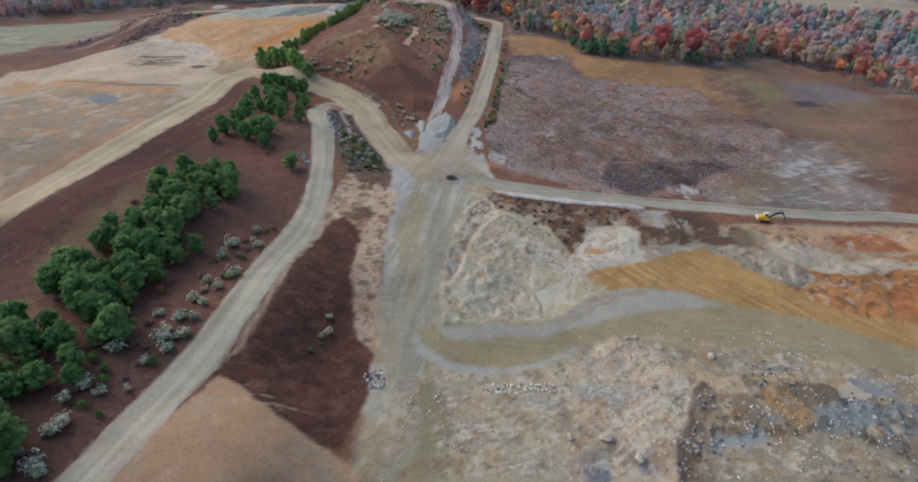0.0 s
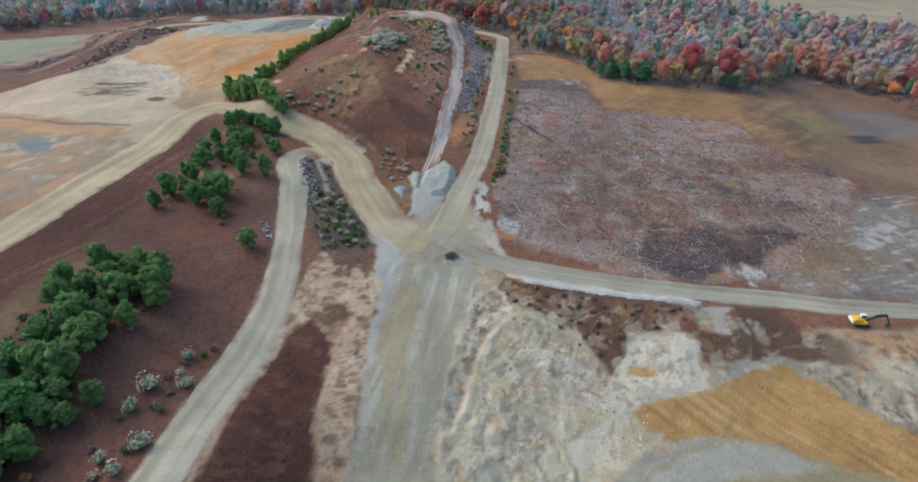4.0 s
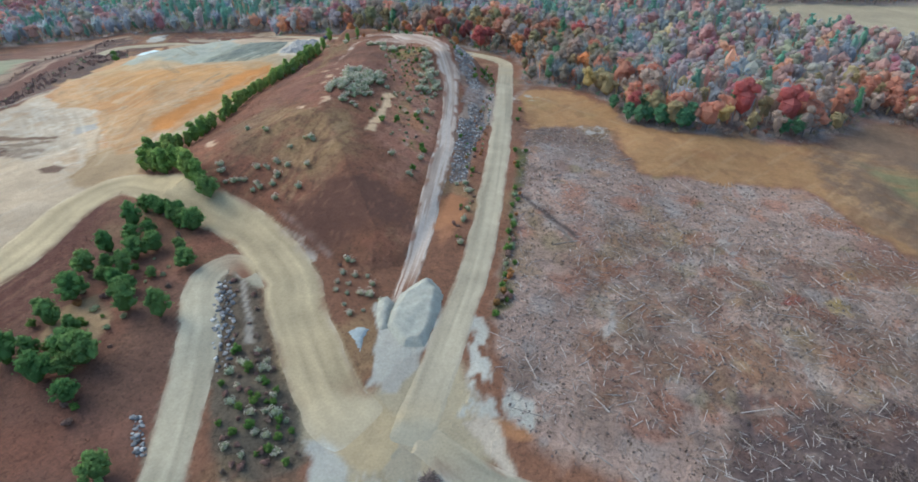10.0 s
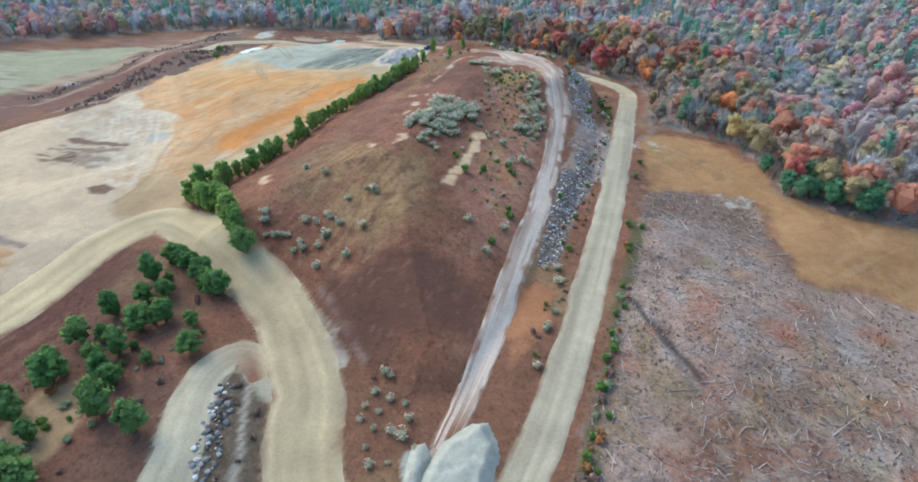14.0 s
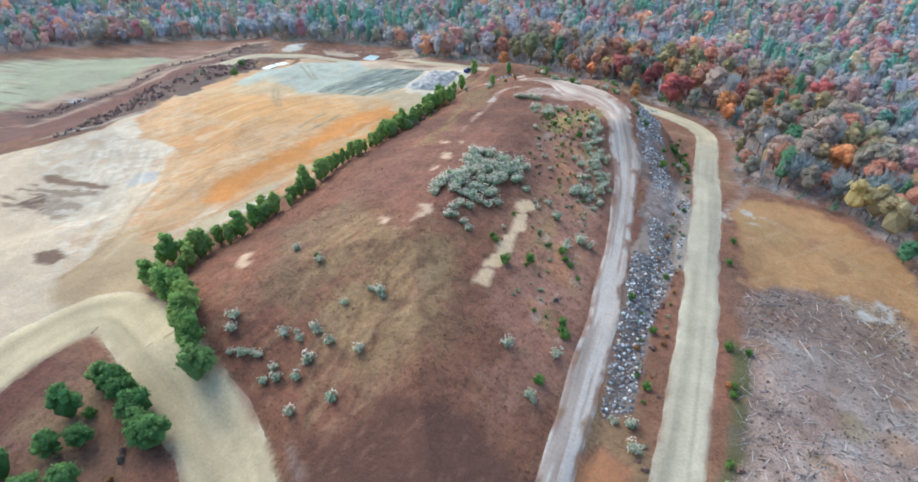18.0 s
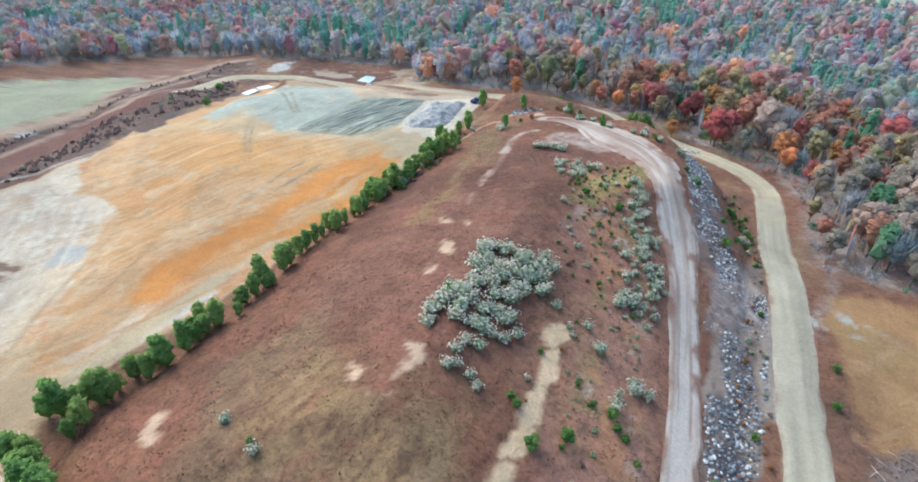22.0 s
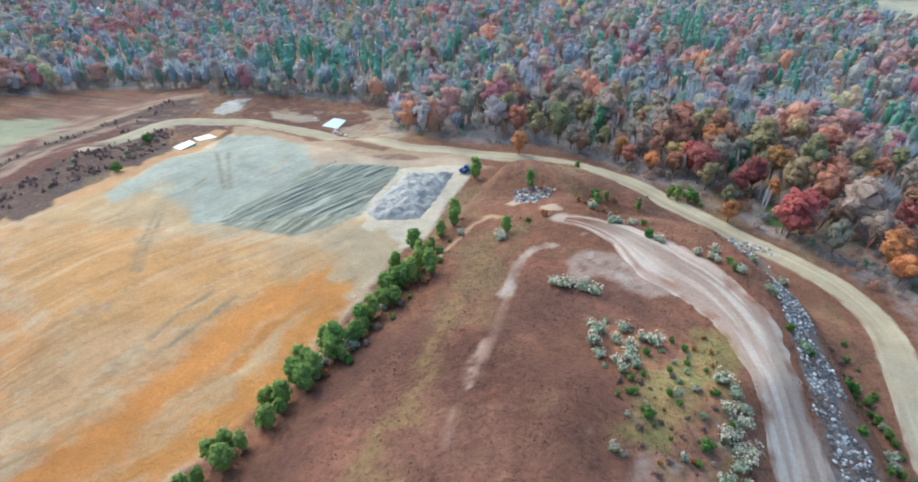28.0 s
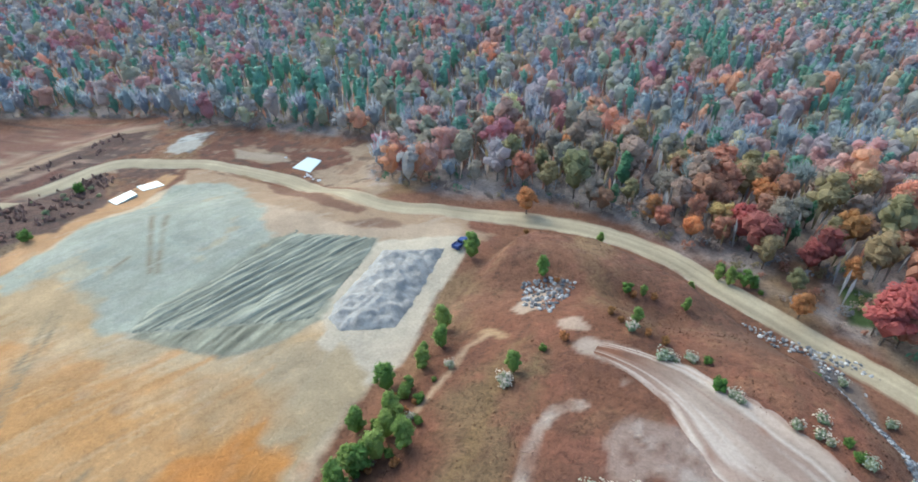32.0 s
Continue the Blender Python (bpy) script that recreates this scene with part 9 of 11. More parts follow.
# Low growth under the forest's edge.
ux, uy = [a.ravel() for a in np.meshgrid(np.arange(-340, 210, 3.4), np.arange(240, 500, 3.4))]
ux, uy = ux + RNG.uniform(-1.5, 1.5, len(ux)), uy + RNG.uniform(-1.5, 1.5, len(uy))
ud = poly_sd(ux, uy, FOREST)
for c in CLEAR[:2] + CLEAR[4:5]:
    ud = np.where(poly_sd(ux, uy, c) > 0, -1, ud)
pieces, cols = [], []
UNDER = [lobed_crown(40, RNG.uniform(2.4, 4.0), RNG.uniform(1.6, 3.4), -0.1, 3, 0.32) for k in range(5)]
for x, y, q in zip(ux, uy, ud):
    if (-1.5 < q < 20 or (-9 < q < 0 and -30 < x < 45 and y > 375 and road_near(np.array([x]), np.array([y]))[0][0] > 2.5)) and RNG.random() < 0.75:
        v, f = UNDER[int(RNG.integers(5))]
        a, s = RNG.uniform(0, 6.28), RNG.uniform(0.5, 1.2)
        R = np.array([[math.cos(a), -math.sin(a), 0], [math.sin(a), math.cos(a), 0], [0, 0, 1]]) * s
        pieces.append((v @ R.T + np.array([x, y, lev(x, y)]), f))
        cols.append(np.tile(np.array(AUTUMN[RNG.choice(["grey", "brown", "rust", "olive", "green"], p=[0.35, 0.33, 0.12, 0.1, 0.1])]) * RNG.uniform(0.8, 1.1), (len(v), 1)))
cols = np.concatenate(cols)
tagged(new("undergrowth", to_mesh("undergrowth", *merged(pieces), M_FOREST, False, np.concatenate([cols, np.ones((len(cols), 1))], 1))),
       "grey and brown undergrowth along the forest edge", "undergrowth", kind="stuff")

# Young pines, and an older, darker stand by the west road.
M_OLD_PINE = foliage("dark_pine_needles", (0.185, 0.305, 0.1), 0.3, 0.42, 2.0)
PINES, OLDER = [], []
for stand, label, leaf, tall, broad in ((PINES, "dense fresh green young pine on the weedy bank", M_PINE, 1.05, 0.98), (OLDER, "full dark green pine in a loose stand", M_OLD_PINE, 1.0, 1.12)):
    for v in range(4):
        h, w_ = RNG.uniform(6.6, 8.2) * tall, RNG.uniform(5.4, 6.6) * broad
        root = tagged(new("pine_tree"), label, "tree", group="young pines" if stand is PINES else "older pines")
        mesh_part("trunk", to_mesh("trunk", *merged(skeleton(h * 0.8, w_ * 0.6, 0.3, 6, 0.17)), M_BARK), root)
        mesh_part("crown", to_mesh("crown", *leafy_crown(320, w_, h, -0.5, 24, 0.23, 0.62 if stand is PINES else 0.45, 0.13, 0.4), leaf), root)
        stand.append(root)
spots = []
OLD_PINES = [(-82, 106), (-78, 134), (-60, 135), (-57, 122), (-63, 108), (-57, 99), (-60, 87), (-59, 74), (-61, 62), (-63, 40), (-78, 38), (-84, 66), (-84, 84), (-80, 94)]
x, y = [a.ravel() for a in np.meshgrid(np.arange(-90, -50, 4.3), np.arange(36, 140, 4.3))]
x, y = x + RNG.uniform(-1.9, 1.9, len(x)), y + RNG.uniform(-1.9, 1.9, len(x))
keep = (poly_sd(x, y, OLD_PINES) > 0) & (vnoise(x / 9, y / 9, 141) > 0.33)
spots += [(a, b, RNG.uniform(0.75, 1.3)) for a, b in zip(x[keep], y[keep])]
spots += [(-70.2, 196.5, 0.9), (-78.9, 197.4, 1.02), (-77.8, 205, 0.95), (-77, 215, 1.04), (-71, 203.2, 1.05), (-74.9, 221.3, 0.83), (-68.5, 217.9, 0.81), (-62.6, 215.6, 1.13), (-58.4, 200, 0.9), (-69.2, 191.2, 0.89), (-76.2, 188.4, 1.2), (-56.1, 182.7, 0.99), (-63.3, 184.4, 1.13), (-76, 180.4, 0.99), (-69.5, 166.7, 1.06), (-62.4, 162.8, 0.86), (-67.9, 172.6, 1.05), (-63.6, 170.5, 1.15), (-50.7, 150, 1.01), (-78.3, 171.4, 1.1)]
spots += [(-74.9, 209.8, 0.8), (-70.9, 202.6, 0.62)]
spots += [(x, y, RNG.uniform(0.45, 0.9)) for x, y in ((-73, 194), (-66, 190), (-80, 192), (-75, 199), (-68, 206), (-62, 206), (-72, 212), (-64, 196), (-79, 183), (-70, 178), (-66, 168), (-74, 172), (-80, 165))]
for ax, ay, bx, by, gap, lo, hi in ((-87.2, 244.7, -74.8, 238.4, 1.8, 0.75, 1.15), (-74.8, 238.4, -69.4, 233.4, 1.8, 0.75, 1.15), (-69.4, 233.4, -65.6, 229.5, 1.8, 0.75, 1.15), (-65.6, 229.5, -61.4, 225.6, 1.8, 0.75, 1.15)):
    n = max(1, round(math.hypot(bx - ax, by - ay) / gap))
    spots += [(ax + (bx - ax) * (k + RNG.uniform(-0.3, 0.3)) / n + RNG.uniform(-1.2, 1.2), ay + (by - ay) * (k + RNG.uniform(-0.3, 0.3)) / n + RNG.uniform(-1, 1), RNG.uniform(lo, hi)) for k in range(n)]
for ax, ay, bx, by, gap, lo, hi in ((-77, 222, -71.9, 219.8, 1.9, 0.6, 0.95), (-71.9, 219.8, -67.4, 217.7, 1.9, 0.6, 0.95), (-67.4, 217.7, -63.1, 215.1, 1.9, 0.6, 0.95), (-63.1, 215.1, -60.5, 214.3, 1.9, 0.6, 0.95)):
    n = max(1, round(math.hypot(bx - ax, by - ay) / gap))
    spots += [(ax + (bx - ax) * (k + RNG.uniform(-0.3, 0.3)) / n + RNG.uniform(-1.2, 1.2), ay + (by - ay) * (k + RNG.uniform(-0.3, 0.3)) / n + RNG.uniform(-1, 1), RNG.uniform(lo, hi)) for k in range(n)]
for ax, ay, bx, by, gap, lo, hi in ((-64.6, 379.1, -65.8, 356.7, 3.3, 0.4, 0.85), (-65.8, 356.7, -69.2, 344.5, 3.3, 0.4, 0.85), (-69.2, 344.5, -69.4, 330.9, 3.3, 0.4, 0.85), (-69.4, 330.9, -73.7, 324.1, 3.3, 0.4, 0.85), (-73.7, 324.1, -74.7, 311.9, 3.3, 0.4, 0.85), (-74.7, 311.9, -77.1, 305, 3.3, 0.4, 0.85), (-76.3, 285, -79.9, 279.9, 3.3, 0.4, 0.85), (-79.9, 279.9, -83.3, 272.1, 3.3, 0.4, 0.85), (-83.3, 272.1, -85.4, 262.3, 3.3, 0.4, 0.85), (-85.4, 262.3, -85.2, 254.5, 3.3, 0.4, 0.85), (-85.2, 254.5, -83.9, 245.8, 3.3, 0.4, 0.85), (-90.7, 250.5, -88.3, 253.6, 2.5, 0.55, 1.05), (-88.3, 253.6, -85.9, 257.8, 2.5, 0.55, 1.05), (-85.9, 257.8, -83.7, 262.8, 2.8, 0.45, 1.0), (-83.7, 262.8, -80.9, 270.8, 2.8, 0.45, 1.0), (-80.9, 270.8, -77.7, 278.4, 2.8, 0.45, 1.0), (-77.7, 278.4, -76.8, 300.2, 2.9, 0.45, 1.0), (-76.8, 300.2, -72.5, 314.5, 2.8, 0.45, 1.0), (-72.5, 314.5, -70.1, 327.6, 2.8, 0.45, 1.0), (-70.1, 327.6, -67.9, 340.6, 2.8, 0.45, 1.0), (-67.9, 340.6, -66, 355.1, 2.8, 0.45, 1.0)):
    n = max(1, round(math.hypot(bx - ax, by - ay) / gap))
    spots += [(ax + (bx - ax) * (k + RNG.uniform(-0.3, 0.3)) / n + RNG.uniform(-1.2, 1.2), ay + (by - ay) * (k + RNG.uniform(-0.3, 0.3)) / n + RNG.uniform(-1, 1), RNG.uniform(lo, hi)) for k in range(n)]
spots += [(-73.8, 327.2, 0.83), (-73.1, 333.2, 0.78), (-68.1, 334.7, 0.69), (-65.1, 345, 0.61), (-64.8, 352.3, 0.86), (-70.2, 356.8, 0.74), (-61.5, 354.4, 0.82), (-69.3, 365.4, 0.86), (-65.6, 359.3, 0.81)]
spots += [(-78.9, 287.4, 1.05), (-67.5, 406.5, 0.95), (-50.8, 399.8, 0.68), (-50.3, 369.6, 0.6), (-33.5, 384.4, 0.5), (-31.7, 401.1, 0.4)]
spots += [(-41.2, 421.3, 0.49), (-39, 422.9, 0.41), (-23.7, 400.3, 0.47), (-20.9, 415.4, 0.42)]
spots += [(-12.7, 420.9, 0.69), (-9.6, 421, 0.68), (-8, 421.1, 0.52), (-14.9, 422, 0.53)]
for x, y, s in spots:
    plant((OLDER if y < 228 else PINES)[int(RNG.integers(4))], x, y, s, 0.1, 3)
for root in PINES + OLDER:
    discard(root)


# ---- shrubs ----
def shrub_model(name, label, leaf, heads=None, n=90, width=2.2, height=1.7):
    root = tagged(new(name), label, "shrub", group=name + "s")
    stems = merged([limb((0, 0, -0.15), (width * 0.3 * math.cos(k), width * 0.3 * math.sin(k), height * 0.7), 0.04, 0.015, 3) for k in (0, 1.3, 2.5, 3.8, 5.1)])
    mesh_part("stem", to_mesh("stem", *stems, M_BARK), root)
    body = leafy_crown(n // 2, width, height, -0.15, 7, 0.16, 0.1, 0.2)
    mesh_part("foliage", to_mesh("foliage", *body, leaf), root)
    if heads:
        v, f = lobed_crown(int(n * 0.7), width * 1.05, height * 1.05, 0.12, 5, 0.17)
        ok = v.reshape(-1, 4, 3)[:, :, 2].mean(1) > height * 0.5
        v = v.reshape(-1, 4, 3)[ok].reshape(-1, 3)
        mesh_part("seed_fluff", to_mesh("seed_fluff", v, np.arange(len(v)).reshape(-1, 4), heads), root, "fluffy white seed heads")["kind"] = "stuff"
    return root


L_GREY, L_WHITE = foliage("grey_green_leaves", (0.36, 0.405, 0.24), 0.2, 0.42, 3.0), foliage("white_seed_fluff", (0.66, 0.63, 0.5), 0.1, 0.3, 3.0)
L_GREEN, L_ORANGE, L_BROWN = foliage("fresh_green_leaves", (0.12, 0.2, 0.045), 0.3), foliage("orange_brown_leaves", (0.34, 0.16, 0.06), 0.4), foliage("brown_scrub_leaves", (0.25, 0.165, 0.13), 0.3)
WHITE = [shrub_model("white_shrub", "grey-green shrub topped with fluffy white seed heads", L_GREY, L_WHITE, 120, RNG.uniform(2.3, 3.0), RNG.uniform(1.6, 2.1)) for k in range(4)]
GREEN = [shrub_model("green_shrub", "small bright green evergreen shrub on brown ground", L_GREEN, None, 110, 2.2, 2.0) for k in range(2)]
ORANGE = [shrub_model("orange_shrub", "orange-brown leaved shrub beside the road", L_ORANGE, None, 80, 2.0, 1.8) for k in range(2)]
LOW_BUSH = [shrub_model("low_bush", "low grey-green bush on the weedy slope", L_GREY, None, 70, 2.2, 1.3) for k in range(2)]
BROWN = [shrub_model("brown_shrub", "leafless brown scrub bush on rough ground", L_BROWN, None, 80, 2.2, 1.4) for k in range(2)]


def off_roads(pts, margin=0.6):
    """Keeps the spots that lie beside the roads, not on them."""
    p = np.array(pts, float).reshape(-1, 2)
    d = road_near(p[:, 0], p[:, 1])[0]
    return [tuple(q) for q, v in zip(p, d) if v > margin]


def scatter_in(outline, step):
    a = np.array(outline)
    lo, hi = a.min(0), a.max(0)
    x, y = [v.ravel() for v in np.meshgrid(np.arange(lo[0], hi[0], step), np.arange(lo[1], hi[1], step))]
    x, y = x + RNG.uniform(-0.5, 0.5, len(x)) * step, y + RNG.uniform(-0.5, 0.5, len(x)) * step
    k = poly_sd(x, y, outline) > 0
    return list(zip(x[k], y[k]))


TAKEN = set()


def shrubs(models, pts, lo=0.7, hi=1.2):
    for x, y in off_roads(pts):
        cell = (round(x / 1.3), round(y / 1.3))
        if cell not in TAKEN:
            TAKEN.add(cell)
            plant(models[int(RNG.integers(len(models)))], x, y, RNG.uniform(lo, hi), 0.1, 4)


shrubs(WHITE, scatter_in([(-40.9, 272.4), (-40.8, 278.6), (-37.8, 286.7), (-38.6, 294.1), (-34.3, 296.2), (-24, 298.2), (-23, 291.4), (-27.4, 284.4), (-26.4, 276), (-29.1, 274.1), (-33.1, 275.7)], 2.2), 0.8, 1.3)
shrubs(WHITE, scatter_in([(-12.2, 315.4), (-5.4, 319.1), (-3.6, 307.4), (-6.5, 297.1), (-12.6, 294.1)], 2.4), 0.5, 1)
shrubs(WHITE, scatter_in([(-14, 298.6), (-8.6, 315), (-5.5, 312.3), (-5.6, 294.6), (-11.5, 289.1)], 2.6), 0.4, 0.8)
shrubs(WHITE, [(-52.3, 235.5), (-51.7, 227.8), (-49.6, 228.4), (-46.5, 229), (-49.2, 235.3), (-45.8, 232), (-46.7, 237.1), (-59.7, 230.9), (-56.1, 231.7), (-54.8, 231.5), (-61.4, 234.4), (-44.9, 223.9), (-39.3, 226.7), (-38.4, 244.6), (-38.3, 234.9), (-44.5, 242.6), (-62.3, 236.5), (-44, 235.7), (-10.7, 236.5), (-52.8, 249.8), (-59.6, 253.2), (-34, 271), (-29.7, 266.6), (-8.8, 277.9), (-11.4, 273.9), (-24.8, 337.8), (-26.8, 339), (-23.1, 340.5), (-10.7, 329.4), (-34.1, 267.9)], 0.55, 0.95)
shrubs(WHITE, [(-31.2, 273), (-33.1, 272.9), (-30.8, 276), (-14.4, 282.6), (-16.9, 286.4), (-22.3, 287.5), (-26.5, 334.2), (-24.9, 335.6), (-23.7, 334), (-29, 334.7), (-25.6, 332.1), (-11, 334.1), (-12.1, 330.4), (-11, 327.6), (-10, 325.1), (-30, 337.3), (-33.2, 351.3), (-34.9, 352.5), (-30.2, 375.6), (-25.6, 378), (-20.1, 370.2), (-34.1, 381.8), (-51.1, 366.8), (-10.6, 369.8), (4.3, 396.8), (-1.4, 363.7), (9.4, 389.3), (-16.9, 192.8), (-23.3, 203.7), (-11.6, 237.2), (-16.7, 244.4)], 0.55, 0.95)
shrubs(WHITE, scatter_in([(-12.8, 338.7), (-8.8, 338.2), (-7.8, 321.8), (-5.4, 316.2), (-12.2, 311.8), (-13, 323.2)], 2.4), 0.5, 1)
shrubs(GREEN + BROWN + ORANGE[:1] + WHITE[:2], scatter_in([(-27.6, 326.3), (-14.1, 342.8), (-13, 318.2), (-12.2, 307.6), (-12.3, 296.8), (-19.9, 292.6), (-23.7, 300.8), (-26.4, 309.5)], 4.2), 0.3, 0.65)
shrubs(WHITE, [(-11.2, 275.8), (-8.9, 279.1), (-6.8, 278.6), (-8.9, 247), (-10.8, 236.9), (4.1, 240.4), (4.8, 236), (1.6, 240.4), (-57.5, 231.1), (-62.6, 234.6), (-52.2, 227.8), (-52.2, 235.5), (-50.3, 236.4), (-46.2, 231.8), (-47, 228.9), (-45.2, 223.3), (-51.1, 230.1), (-39.1, 245.5), (-47.3, 237.5), (-33.2, 268.5), (-31, 267.8), (-41.1, 245.9)], 0.5, 0.95)
shrubs(GREEN, [(-11.9, 271.8), (-9.6, 269.4), (-7.9, 266.7), (-9, 254.1), (-8, 251.5), (-10.4, 240.4), (-17.1, 265.4), (-25.2, 267.7), (-21.4, 262.2), (6.2, 249), (7.4, 263.1), (2.7, 269.1)], 0.6, 1.1)
shrubs(GREEN, [(-194.1, 417.6), (-174.6, 387.1)], 1.6, 2)
shrubs(BROWN + BROWN + LOW_BUSH[:1], [p for p in scatter_in(OUTLINES["west_scrub"], 3.0) if RNG.random() < 0.5], 0.35, 1.0)
shrubs(GREEN + WHITE[:1], [(-29.6, 83.8), (-27.2, 83.3), (-27.8, 80.1), (-29.6, 77.9), (-27.3, 87.1), (-28.3, 81.7)], 0.4, 0.8)
shrubs(WHITE + GREEN[:1], [(-29.4, 340.7), (-27.5, 339), (-25.8, 342.3), (-24.1, 338), (-26.5, 334.2), (-23.3, 333.5), (-24.7, 331.2), (-22.3, 337.1), (-28.2, 334.7), (-21.4, 340.4), (-36.3, 351.5), (-33.7, 351.1), (-31.1, 351), (-37.9, 351.9)], 0.6, 1.1)
shrubs(ORANGE, [(-59, 426.6), (-35.8, 383.5), (-33.3, 400.3), (-29.7, 401.1), (-43.9, 378.2), (-58.4, 421.3)], 0.7, 1.2)
shrubs(WHITE, [(-33.5, 381.8), (-29.6, 376.6), (-25.3, 377.7), (-19.9, 370.6), (-10.4, 366.2), (-6.7, 364.3), (-0.2, 364), (-30.4, 377.5), (-28, 376.6), (-20.6, 371.1), (-13.9, 367.9), (-11.3, 367.2), (-51.1, 367.4), (-35.5, 352.5), (-32.7, 353.2)], 0.6, 1.05)
shrubs(GREEN, [(-22.6, 372), (-8.4, 367), (-7.4, 365.1), (-34.6, 401), (-46.7, 375.1), (-32.5, 421.5), (-24.5, 416.3), (-21.1, 415.9), (-13.8, 425.3), (-10.5, 423.8), (-7.6, 421.1), (-6.2, 419.3)], 0.7, 1.3)
shrubs(WHITE, [(-49.6, 112.6), (-52.3, 104.6), (-53.2, 99.7), (-48.4, 93.3), (-50.8, 83.4), (-53.7, 79.1), (-54.6, 73.6), (-55, 67.7), (-53.6, 62.6), (-60.9, 69.7), (-61.1, 61.2), (-61, 54.5), (-61.5, 52.4), (-54.5, 53.3), (-60.8, 46.8), (-59.5, 46)], 0.8, 1.3)
shrubs(GREEN, [(-39.3, 175.4), (-35.4, 171.4), (-32.6, 168.9), (-32.4, 165), (-34.4, 162.3), (-29.3, 164.2), (-27.5, 161), (-31.6, 159.3), (-34, 157.9), (-25.1, 159.1), (-27.9, 155.6), (-24.7, 153.8), (-42.4, 175.5), (-32.9, 163.8), (-26.9, 157.9), (-24.6, 158.3)], 0.7, 1.2)
shrubs(GREEN, [(20.1, 262.3), (20.2, 253.2), (16.4, 228.1), (15.5, 222.2), (14.5, 215.4), (13.7, 209.1), (15, 203.2), (12.7, 198.8), (11.5, 194.8), (13.4, 192.6), (12.3, 190.1), (9.4, 185.6), (25.2, 301), (23.8, 292.9), (21.3, 278.3), (19.1, 265.1), (18, 259.7), (16.9, 253.5)], 0.6, 1.1)
shrubs(ORANGE + BROWN + GREEN + GREEN + LOW_BUSH, [p for p in scatter_in(OUTLINES["scrub_green"], 1.6) if vnoise(np.array([p[0] / 5]), np.array([p[1] / 9]), 169)[0] > 0.42], 0.3, 1.2)
shrubs(BROWN + GREEN + WHITE[:1] + ORANGE, scatter_in(OUTLINES["bare_red"], 4.6) + scatter_in(OUTLINES["yellow_green"], 3.2), 0.25, 0.6)
shrubs(GREEN + BROWN + ORANGE + WHITE[:1], scatter_in([(-74, 322), (-70, 345), (-66, 374), (-60, 372), (-62, 345), (-68, 322)], 3.2), 0.5, 1.0)
shrubs(ORANGE, [(-47.9, 398.7), (-37.5, 385.8), (-34.2, 382.4), (-31.7, 382), (-65, 350), (-66, 358), (-63, 362), (-70, 345), (-29.1, 381.3)], 0.6, 1.0)
shrubs(BROWN, scatter_in(OUTLINES["pit_bank"], 3.2) + scatter_in(OUTLINES["island"], 3.4), 0.4, 0.8)
shrubs(GREEN + WHITE, scatter_in([(-44, 172), (-36, 178), (-24, 160), (-26, 152), (-34, 154)], 2.6), 0.4, 0.8)
shrubs(BROWN + WHITE[:1] + GREEN, scatter_in([(3, 235), (8, 236), (8, 215), (2, 205), (0, 215)], 2.6) + scatter_in([(14, 330), (19, 330), (18, 372), (13, 372)], 3.2), 0.4, 0.8)
shrubs(WHITE[:2] + BROWN + GREEN[:1], scatter_in([(-62, 50), (-52, 60), (-47, 100), (-45, 118), (-50, 118), (-56, 90), (-64, 60)], 3.3), 0.5, 1.0)
shrubs(BROWN + WHITE, scatter_in([(-26, 207), (-16, 204), (-12, 190), (-20, 186), (-28, 198)], 3.6), 0.35, 0.7)
shrubs(GREEN, [(12.4, 366.2), (12.8, 355.6), (15.5, 351.5), (17.4, 343.4), (9.3, 340.9), (0.4, 353.7), (-10.9, 270.5), (-9, 268.7), (-7.7, 266.7), (-8.9, 252.7), (-10.2, 240.4), (-24, 266.8), (-20.7, 262), (-53.9, 250.7), (-38.3, 282.6), (3.5, 351.3), (17.3, 356), (16.7, 350.8), (-14.5, 324.3), (-15.7, 321.4), (-21.8, 325.6), (-0.4, 396.9), (-6.1, 364.2), (-23.6, 377.3)], 0.55, 1)
shrubs(GREEN[:1] + LOW_BUSH + BROWN[:1], [p for p in scatter_in(SLOPE_EAST, 2.7) if vnoise(np.array([p[0] / 8]), np.array([p[1] / 8]), 167)[0] > 0.4], 0.25, 0.62)
shrubs(GREEN + ORANGE + BROWN + LOW_BUSH, [p for p in scatter_in([(2.5, 262), (6, 240), (1, 214), (4, 214), (9.5, 240), (12, 262), (18, 320), (19, 350), (16, 350), (14, 320), (7, 285)], 2.6) if RNG.random() < 0.7], 0.3, 0.75)
shrubs(GREEN + LOW_BUSH + BROWN + ORANGE[:1], [p for p in scatter_in(OLD_PINES, 3.4) + scatter_in([(-82, 165), (-60, 158), (-54, 184), (-58, 216), (-78, 222)], 3.6) if RNG.random() < 0.6], 0.4, 1.1)
shrubs(GREEN + LOW_BUSH[:1], [(14, 355.9), (15.1, 351.6), (17.1, 347.3), (12.2, 336.2), (8.8, 330.9), (18.5, 336.6), (2.3, 351.4), (16.9, 349.3), (16.2, 354.1)], 0.7, 1.3)
for root in WHITE + GREEN + ORANGE + BROWN + LOW_BUSH:
    discard(root)


